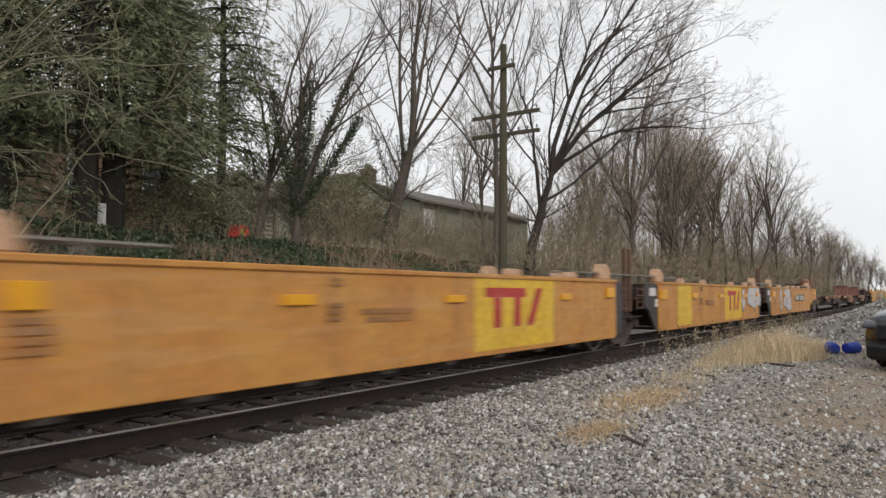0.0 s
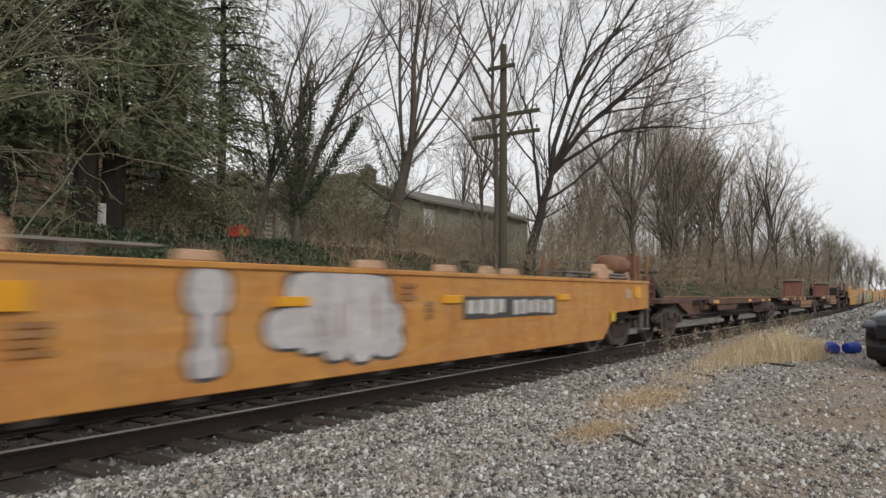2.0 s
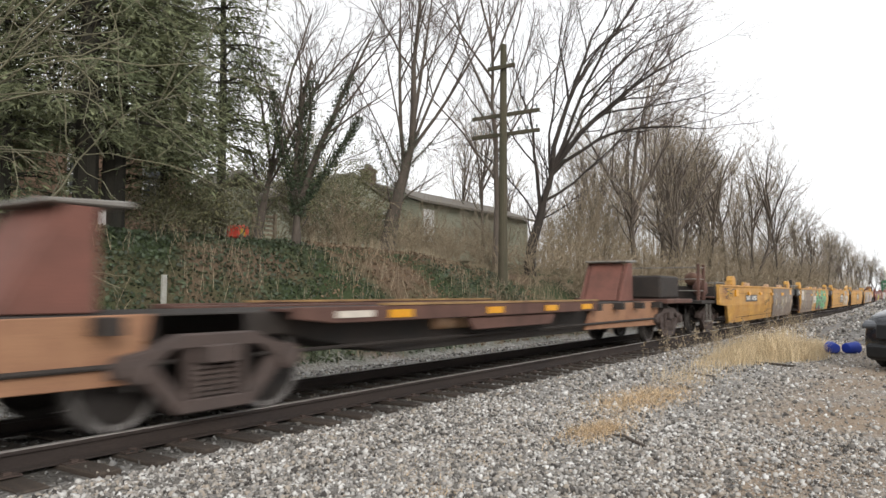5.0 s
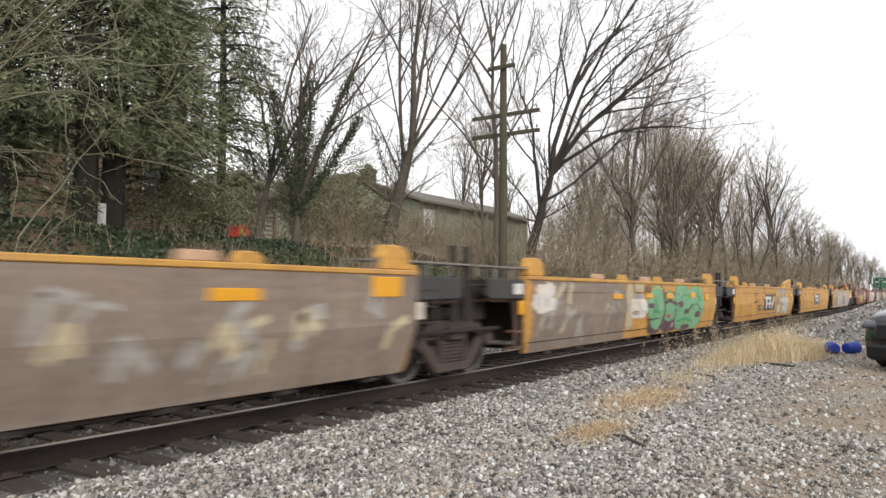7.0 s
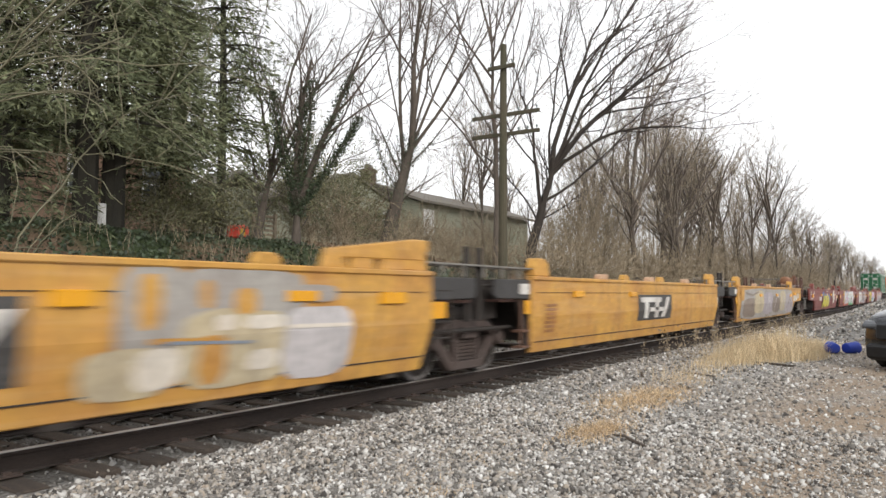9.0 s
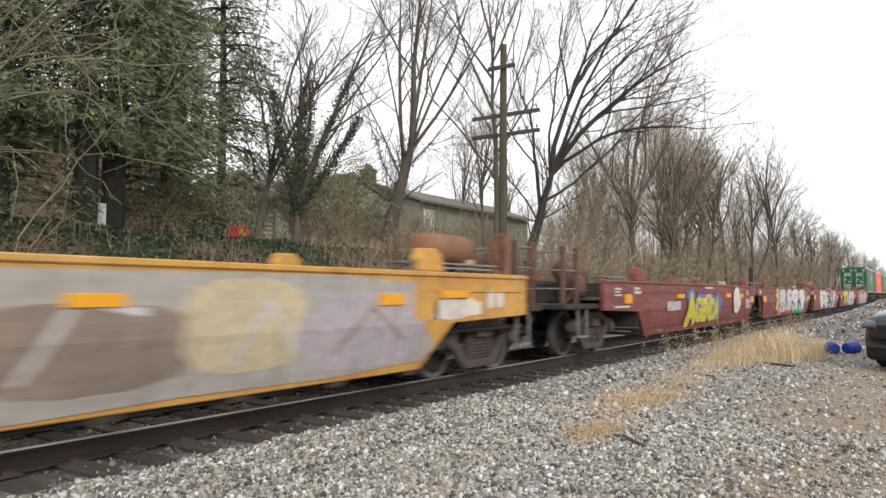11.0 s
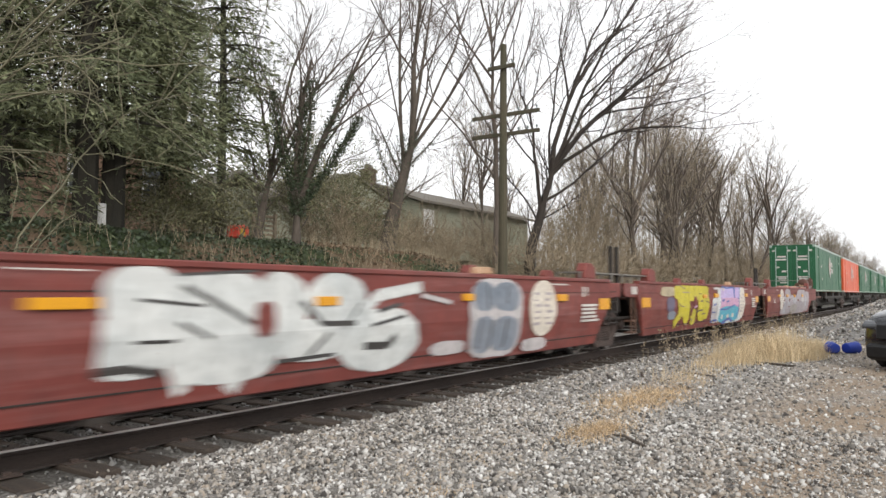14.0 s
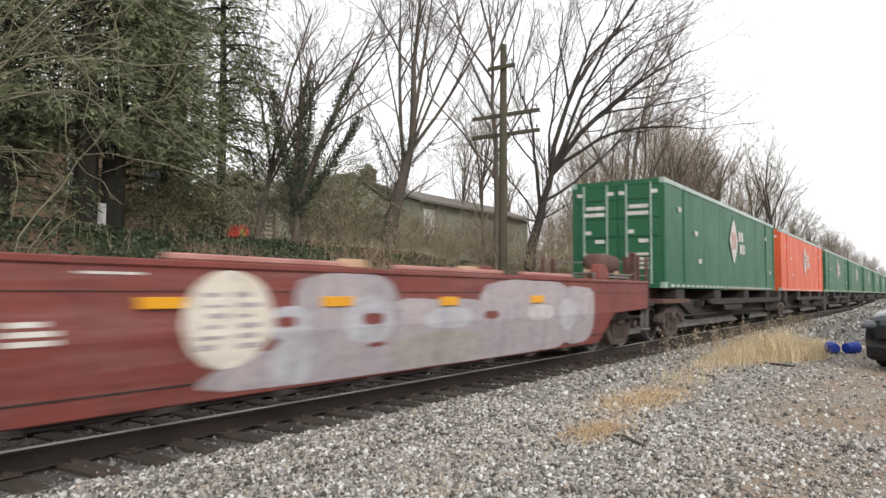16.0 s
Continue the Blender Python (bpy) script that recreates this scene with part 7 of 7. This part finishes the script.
def build_grass():
    rng = random.Random(12)
    tall = Shape()
    for _ in range(15000):
        x, y = rng.gauss(19.4, 2.5), rng.gauss(3.1, 0.7)
        if not 14.6 < x < 24.5 or not 1.9 < y < 4.4 or y < 1.85 + 0.56 * (18.2 - x) + rng.gauss(0, 0.08):
            continue
        k = 1 - ((x - 19.3) / 5.4) ** 2 - ((y - 3.0) / 1.5) ** 2
        if k < 0 and rng.random() < 0.8:
            continue
        if math.hypot((x - 20.6) / 0.8, (y - 1.95) / 0.35) < 1:
            continue
        clump = 0.65 + 0.9 * noise.noise((x * 1.1, y * 1.6, 5.0))
        if clump < 0.3 and rng.random() < 0.6:
            continue
        tallness = rng.uniform(0.12, 0.55) * max(k, 0.12) * clump + 0.1
        if rng.random() < 0.05:
            tallness += rng.uniform(0.1, 0.3)
        blades(tall, rng, x, y, tallness, 0.9, 0.0035)
    # thin taller stems behind the stand and stray ones in front of it
    for _ in range(1500):
        x, y = rng.uniform(17.5, 27), rng.gauss(4.0, 0.3)
        blades(tall, rng, x, y, rng.uniform(0.25, 0.8) * (0.6 + 0.6 * noise.noise((x * 0.9, y, 2.0))) + 0.05, 0.5, 0.0028)
    for _ in range(500):
        x = rng.uniform(12.2, 15.8)
        blades(tall, rng, x, 3.55 + (15.8 - x) * 0.02 + rng.gauss(0, 0.3), rng.uniform(0.08, 0.3), 0.9, 0.003)
    tagged(new("dry_grass", tall.raw("dry_grass", [M["straw"]])), "stand of tall dry tan grass in the gravel", "grass", kind="stuff")
    low = Shape()
    for cx, cy, sx, sy, n in ((10.3, 3.42, 0.85, 0.26, 5200), (7.5, 3.02, 0.36, 0.14, 2400), (8.9, 3.2, 0.5, 0.14, 300), (12.6, 3.6, 0.9, 0.25, 500), (5.5, 3.6, 0.5, 0.2, 60), (4.5, 3.1, 0.12, 0.1, 80)):
        for _ in range(n):
            blades(low, rng, rng.gauss(cx, sx), rng.gauss(cy, sy), rng.uniform(0.03, 0.11), 1.8, 0.003)
    tagged(new("dry_grass_tuft", low.raw("dry_grass_tuft", [M["matted_straw"]])), "low tufts of flattened dry grass", "grass", kind="stuff")
    weeds = Shape()
    for _ in range(170):
        x, y = rng.uniform(15, 38), rng.gauss(4.65, 0.25)
        h = rng.uniform(0.25, 0.75)
        z = ground_z(x, y)
        top = Vector((x + rng.gauss(0, 0.1), y + rng.gauss(0, 0.1), z + h))
        weeds.tube([(x, y, z), top], [0.005, 0.003], 3)
        for _k in range(9):
            leaf(weeds, rng, top + Vector((rng.gauss(0, 0.06), rng.gauss(0, 0.06), rng.uniform(-0.3, 0.03))), rng.uniform(0.03, 0.06))
    tagged(new("dead_weeds", weeds.raw("dead_weeds", [M["weed"]])), "dead brown weed stalks beside the ballast", "weeds", kind="stuff")


# ---- built things on the bank ----
def window(parent, x, y, z, w, h, along="x"):
    win = part("window", Shape().box(x - w / 2 - 0.07, x + w / 2 + 0.07, y - 0.05, y - 0.001, z - 0.07, z + h + 0.07), M["white_paint"], parent, "white framed window")
    part("pane", Shape().box(x - w / 2, x + w / 2, y - 0.06, y - 0.051, z, z + h), M["pane"], win)
    part("glazing_bar", Shape().box(x - w / 2, x + w / 2, y - 0.07, y - 0.061, z + h / 2 - 0.025, z + h / 2 + 0.025), M["white_paint"], win)
    return win


def clapboards(parent, x0, x1, y, z0, z1, mat):
    n = int((z1 - z0) / 0.2)
    for i in range(n):
        z = z0 + i * 0.2
        s = Shape()
        s.add([(x0, y - 0.03, z), (x1, y - 0.03, z), (x1, y - 0.006, z + 0.2), (x0, y - 0.006, z + 0.2), (x0, y, z), (x1, y, z)], [(0, 1, 2, 3), (0, 4, 5, 1)])
        part("board", s.raw("board", [mat]), None, parent)


def build_house():
    z = 3.55
    h = thing("green_house", "low sage green house with a grey roof and brick chimney", "house", (0, 0, 0))
    wall = part("wall", Shape().prism([(26.2, z), (35.2, z), (35.2, 6.3), (30.5, 7.85), (26.2, 6.3)], 27.0, 36.0), M["siding"], h)
    clapboards(wall, 26.2, 35.2, 27.0, z, 6.2, M["siding"])
    part("roof", Shape().prism([(25.7, 6.14), (30.5, 7.88), (35.8, 6.12), (35.8, 6.24), (30.5, 8.02), (25.7, 6.26)], 26.8, 36.4), M["roof"], h)
    window(wall, 33.9, 26.97, 4.9, 0.8, 1.1)
    window(wall, 29.2, 26.97, 4.9, 0.9, 1.1)
    ch = part("chimney", Shape().box(33.5, 34.2, 28.2, 28.9, 6.6, 8.85).box(33.44, 34.26, 28.14, 28.96, 8.62, 8.75), M["brick"], h, "square brick chimney")
    part("flue", Shape().box(33.6, 33.85, 28.4, 28.65, 8.85, 9.15).box(33.88, 34.1, 28.4, 28.65, 8.85, 9.1), M["roof"], ch)
    wing = part("wall", Shape().box(34.4, 48.4, 25.0, 31.0, 3.3, 6.65), M["siding"], h)
    clapboards(wing, 34.4, 48.4, 25.0, 3.4, 6.6, M["siding"])
    part("roof", Shape().add([(33.9, 24.4, 6.55), (48.9, 24.4, 6.55), (48.9, 28, 7.75), (33.9, 28, 7.75), (48.9, 31.6, 6.55), (33.9, 31.6, 6.55), (33.9, 24.4, 6.7), (48.9, 24.4, 6.7), (48.9, 28, 7.92), (33.9, 28, 7.92), (48.9, 31.6, 6.7), (33.9, 31.6, 6.7)],
         [(0, 1, 2, 3), (3, 2, 4, 5), (6, 9, 8, 7), (9, 11, 10, 8), (0, 6, 7, 1), (5, 4, 10, 11), (0, 3, 9, 6), (3, 5, 11, 9), (1, 7, 8, 2), (2, 8, 10, 4)]), M["roof"], h)
    for x in (34.42, 48.3):
        gable = Shape().add([(x, 25.0, 6.6), (x, 31.0, 6.6), (x, 28.0, 7.8), (x + 0.08, 25.0, 6.6), (x + 0.08, 31.0, 6.6), (x + 0.08, 28.0, 7.8)], [(0, 1, 2), (3, 5, 4), (0, 3, 4, 1), (1, 4, 5, 2), (2, 5, 3, 0)])
        part("gable", gable, M["siding"], h)
    door = part("door", Shape().box(34.75, 35.85, 24.9, 24.97, 4.15, 6.25), M["white_paint"], wing, "white door", 0.01)
    part("door_knob", Shape().lathe([(0.01, 0), (0.04, 0.02), (0.04, 0.05), (0.01, 0.07)], 10, "y", at=(35.7, 24.83, 5.1)), M["roof"], door)


def build_brick_house():
    h = thing("brick_house", "tan brick house half hidden behind the cedars", "house", (0, 0, 0))
    wall = part("wall", Shape().box(8.0, 17.6, 24.0, 32.0, 3.0, 6.6), M["tan_brick"], h)
    part("roof", Shape().add([(7.5, 23.4, 6.5), (18.1, 23.4, 6.5), (18.1, 28, 8.6), (7.5, 28, 8.6), (18.1, 32.6, 6.5), (7.5, 32.6, 6.5)], [(0, 1, 2, 3), (3, 2, 4, 5), (0, 3, 5), (1, 4, 2), (0, 5, 4, 1)]), M["roof"], h)
    for x in (10.2, 13.2, 16.0):
        window(wall, x, 23.97, 4.6, 0.9, 1.2)
    shed = thing("garden_shed", "small sage green weathered garden shed", "shed", (17.6, 21.0, ground_z(17.6, 21.0)))
    part("wall", Shape().box(-0.9, 0.9, 0, 1.6, 0, 1.9), M["siding"], shed)
    part("roof", Shape().prism([(-1.05, 1.85), (0, 2.5), (1.05, 1.85), (1.05, 1.95), (0, 2.6), (-1.05, 1.95)], -0.15, 1.75), M["roof"], shed)


def build_pole():
    x, y = 24.1, 13.5
    z = ground_z(x, y)
    p = thing("utility_pole", "weathered wooden utility pole with two crossarms", "utility pole", (x, y, z))
    H = 11.0 - z
    part("shaft", Shape().tube([(0, 0, -0.3), (0, 0, H * 0.5), (0.06, 0.02, H)], [0.19, 0.16, 0.125], 12, cap=True), M["pole"], p)
    for zz, half, dx in ((8.22 - z, 1.5, 0.16), (7.45 - z, 1.5, 0.16), (10.05 - z, 0.6, -0.14)):
        arm = part("crossarm", Shape().box(dx - 0.05, dx + 0.05, -half, half, zz - 0.075, zz + 0.075), M["pole"], p, bevel=0.01)
        n = 8 if half > 1 else 2
        for k in range(n):
            yy = -half + 0.12 + (2 * half - 0.24) * k / (n - 1)
            if abs(yy) < 0.2:
                continue
            part("insulator", Shape().lathe([(0.015, 0), (0.015, 0.06), (0.04, 0.07), (0.045, 0.12), (0.02, 0.17)], 8, "z", at=(dx, yy, zz + 0.06)), M["glass_cap"], arm)
        if half > 1:
            part("arm_brace", Shape().rod((0.12, 0.0, zz - 0.5), (0.12, 0.6, zz - 0.05), 0.015, 5).rod((0.12, 0.0, zz - 0.5), (0.12, -0.6, zz - 0.05), 0.015, 5), M["rust"], arm)


def build_small_things():
    t = thing("red_play_cart", "faded red plastic play cart with a yellow panel", "toy", (15.0, 18.0, ground_z(15.0, 18.0)), 20)
    part("body", Shape().prism([(-0.3, 0.12), (0.3, 0.12), (0.34, 0.5), (0.1, 0.55), (-0.28, 0.5)], -0.22, 0.22), M["toy_red"], t, bevel=0.03)
    part("panel", Shape().box(-0.22, 0.05, -0.235, -0.221, 0.2, 0.4), M["toy_yellow"], t)
    for x in (-0.2, 0.2):
        for y in (-0.24, 0.24):
            part("wheel", Shape().lathe([(0.1, -0.03), (0.12, 0), (0.1, 0.03)], 14, "y", at=(x, y, 0.12)), M["tyre"], t)
    g = thing("wooden_gate", "small weathered wooden garden gate", "gate", (16.9, 18.9, ground_z(16.9, 18.9)), -10)
    for x in (-0.42, 0.42):
        part("post", Shape().box(x - 0.05, x + 0.05, -0.05, 0.05, -0.1, 0.95), M["fence_wood"], g)
    for k in range(5):
        part("slat", Shape().box(-0.36, 0.36, -0.02, 0.02, 0.15 + k * 0.16, 0.23 + k * 0.16), M["fence_wood"], g)
    b = thing("white_sign_board", "white weathered board leaning between the cedar trunks", "board", (9.0, 15.6, ground_z(9.0, 15.6)), -30)
    part("board", Shape().box(-0.17, 0.17, -0.015, 0.015, 0.0, 0.62), M["white_paint"], b, bevel=0.005)
    part("leg", Shape().box(-0.03, 0.03, 0.016, 0.05, -0.05, 0.5), M["fence_wood"], b)
    m = thing("marker_post", "short pale steel marker post on the bank", "post", (7.62, 11.05, ground_z(7.62, 11.05)))
    part("post", Shape().box(-0.045, 0.045, -0.03, 0.03, -0.2, 1.55 - ground_z(7.62, 11.05)), M["steel_post"], m, bevel=0.006)
    for i, (x, y, ang, pale) in enumerate(((20.7, 2.0, 20, True), (21.0, 1.62, -30, False))):
        bk = thing("blue_bucket", "dusty blue plastic bucket lying on its side", "bucket", (x, y, ground_z(x, y) + 0.15), ang, group="buckets beside the car")
        part("body", Shape().lathe([(0.10, -0.2), (0.125, -0.19), (0.15, 0.18), (0.16, 0.2), (0.14, 0.2), (0.12, -0.15)], 20, "x"), M["blue_plastic"], bk, smooth=True)
        if pale:
            part("rim_lid", Shape().lathe([(0.155, 0.2), (0.16, 0.22), (0.15, 0.34), (0.05, 0.36)], 20, "x"), M["pale_plastic"], bk)
        part("handle", Shape().tube([(0.18, 0.15 * math.cos(a), 0.15 * math.sin(a) + 0.0) for a in (0.2, 0.9, 1.6, 2.2, 2.9)], [0.006] * 5, 5), M["galv"], bk)
    pl = thing("wooden_plank", "dark weathered plank lying in dry grass", "plank", (16.6, 2.7, ground_z(16.6, 2.7)), 62)
    part("board", Shape().box(-0.42, 0.42, -0.06, 0.06, -0.005, 0.04), M["tie"], pl, bevel=0.006)
    rng = random.Random(77)
    for x, y, a in ((13.0, 4.35, 20), (7.2, 2.55, 50), (9.2, 5.05, 8), (13.6, 3.5, 80)):
        st = thing("fallen_stick", "broken dry stick on the gravel", "stick", (x, y, ground_z(x, y) + 0.02), a, group="sticks on the gravel")
        part("stick", Shape().tube([(-0.3, 0, 0), (-0.1, 0.02, 0.015), (0.12, -0.01, 0.02), (0.3, 0.03, 0.0)], [0.016, 0.018, 0.014, 0.007], 6, cap=True), M["bark"], st)


def build_gravel_pile():
    rng = random.Random(31)
    cx, cy, rx, ry, h = 36.0, -1.4, 13.0, 5.6, 2.35

    def top(x, y):
        d = math.hypot((x - cx) / rx, (y - cy) / ry)
        return -0.3 + h * max(0, 1 - d) ** 0.8 + 0.12 * noise.noise((x * 0.7, y * 0.7, 9)) * (d < 1)

    s = Shape()
    n, k = 48, 22
    s.v = [(cx + rx * (r / k) * math.cos(a / n * 6.2832), cy + ry * (r / k) * math.sin(a / n * 6.2832), 0) for r in range(k + 1) for a in range(n)]
    s.v = [(x, y, top(x, y)) for x, y, _ in s.v]
    s.f = [(r * n + a, r * n + (a + 1) % n, (r + 1) * n + (a + 1) % n, (r + 1) * n + a) for r in range(k) for a in range(n)]
    s.mi = [0] * len(s.f)
    pile = thing("gravel_pile", "long heap of grey crushed stone beside the track", "gravel pile", kind="stuff")
    part("heap", s, M["stone_heap"], pile, smooth=True)
    spots = []
    while len(spots) < 10000:
        a, r = rng.uniform(0, 6.2832), math.sqrt(rng.random())
        x, y = cx + rx * r * math.cos(a), cy + ry * r * math.sin(a)
        if x < cx + 4:
            spots.append((x, y, top(x, y) + 0.02, rng.uniform(0.05, 0.11)))
    part("loose_stones", stones_mesh("loose_stones", spots, M["stone"]), None, pile)


def build_car():
    """A dark car whose nose points across the gravel towards the track."""
    c = thing("parked_car", "dark blue parked car with its nose towards the track", "car", (16.45, 0.45, -0.24), 150)
    # x = 0 is the middle of the nose, x < 0 runs to the tail
    side = [(0.0, 0.42), (0.02, 0.62), (-0.05, 0.86), (-0.28, 1.0), (-1.1, 1.08), (-1.75, 1.55), (-2.3, 1.66), (-3.5, 1.64), (-4.2, 1.15), (-4.4, 1.05), (-4.42, 0.45), (-4.2, 0.28), (-0.2, 0.24)]
    n, cols = len(side), [-0.92, -0.86, -0.5, 0.0, 0.5, 0.86, 0.92]
    s = Shape()
    for y in cols:
        e = abs(y) / 0.92
        for x, z in side:
            tuck = 0.10 * e ** 4 * (1 if x > -2.2 else -1)
            narrow = 1 - 0.16 * max(0, (z - 1.05) / 0.6)
            z += 0.17 * smooth_step(0.5, 1.0, z) - 0.06 * smooth_step(0.5, 0.25, z)
            s.v.append((x - tuck - (0.22 * e ** 3 if x > -0.4 else 0), y * narrow, z - 0.04 * e ** 4))
    for j in range(len(cols) - 1):
        for i in range(n):
            s.f.append((j * n + i, j * n + (i + 1) % n, (j + 1) * n + (i + 1) % n, (j + 1) * n + i))
    s.f += [tuple(range(n)), tuple(range(len(cols) * n - 1, (len(cols) - 1) * n - 1, -1))]
    s.mi = [0] * len(s.f)
    body = part("body", s, M["car_paint"], c, smooth=True)
    body.modifiers.new("rounding", "SUBSURF").levels = 2
    body.modifiers["rounding"].render_levels = 2
    part("windscreen", Shape().add([(-1.16, -0.72, 1.30), (-1.16, 0.72, 1.30), (-1.74, 0.64, 1.715), (-1.74, -0.64, 1.715)], [(0, 1, 2, 3)]), M["pane"], c)
    part("bumper", Shape().prism([(-0.14, 0.19), (0.03, 0.26), (0.05, 0.50), (-0.1, 0.56)], -0.66, 0.66), M["car_trim"], c, bevel=0.03)
    part("grille", Shape().prism([(-0.1, 0.62), (0.03, 0.64), (0.0, 0.92), (-0.12, 0.92)], -0.45, 0.45), M["car_trim"], c, bevel=0.015)
    for y in (-0.68, 0.68):
        part("headlight", Shape().prism([(-0.42, 0.86), (-0.14, 0.82), (-0.12, 0.9), (-0.24, 0.99), (-0.42, 1.0)], y - 0.17, y + 0.17), M["lens"], c, "clear headlight", 0.03)
    for x in (-0.95, -3.55):
        for y in (-0.84, 0.84):
            w = part("wheel", Shape().lathe([(0.2, -0.11), (0.31, -0.11), (0.345, -0.07), (0.345, 0.07), (0.31, 0.11), (0.2, 0.11)], 28, "y", at=(x, y, 0.345)), M["tyre"], c)
            part("rim", Shape().lathe([(0.02, -0.10), (0.08, -0.105), (0.2, -0.085), (0.215, -0.09), (0.215, 0.09), (0.08, 0.105), (0.02, 0.1)], 20, "y", at=(x, y, 0.345)), M["rim"], w)
            arch = Shape()
            ring = [(x + 0.40 * math.cos(a * math.pi / 10), y + 0.075 * (1 if y > 0 else -1), 0.345 + 0.40 * math.sin(a * math.pi / 10)) for a in range(11)]
            arch.tube(ring, [0.04] * 11, 6)
            part("wheel_arch", arch, M["car_trim"], c)


def motions():
    """The whole train runs past at a steady speed, and its wheels turn."""
    for ob, s in MOVERS:
        y, z = ob.location.y, ob.location.z
        walk(ob, [(t, pose(s - SPEED * t, y, z)) for t in (0, 4, 8, 12, 16)])
    per_frame = math.degrees(SPEED / WHEEL_R / FPS)
    for w, x, s in WHEELS:
        near, gone = (s - 45) / SPEED, (s + 6) / SPEED
        f0, f1 = max(0, int(near * FPS)), min(16 * FPS, int(gone * FPS) + 1)
        frames = [0] * (f0 > 0) + list(range(f0, f1 + 1)) + [16 * FPS] * (f1 < 16 * FPS)
        if f1 <= f0:
            frames = [0, 16 * FPS]
        turn = [min(max(f, f0), f1) * per_frame if f1 > f0 else 0 for f in frames]
        walk(w, [(f / FPS, pose(x, 0, WHEEL_R, 0, -(a % 360), 0)) for f, a in zip(frames, turn)])


M["stone"] = stone_material()
# oily stone with the shade under the train put into its colour
M["shaded_oily_stone"] = stone_material("oily_crushed_stone_with_painted_shade", 0.36)
M["stone_heap"] = material("heaped_crushed_stone", (0.27, 0.26, 0.245), (0.15, 0.145, 0.135), rough=0.95, scale=9.0, fine=16.0, amount=0.45, bump=1.0, sharp=0.12)

build_ground()
build_train()
build_house()
build_brick_house()
build_pole()
build_small_things()
build_gravel_pile()
build_car()
build_plants()
build_ground_cover()
build_grass()
build_gravel()
build_track()
motions()
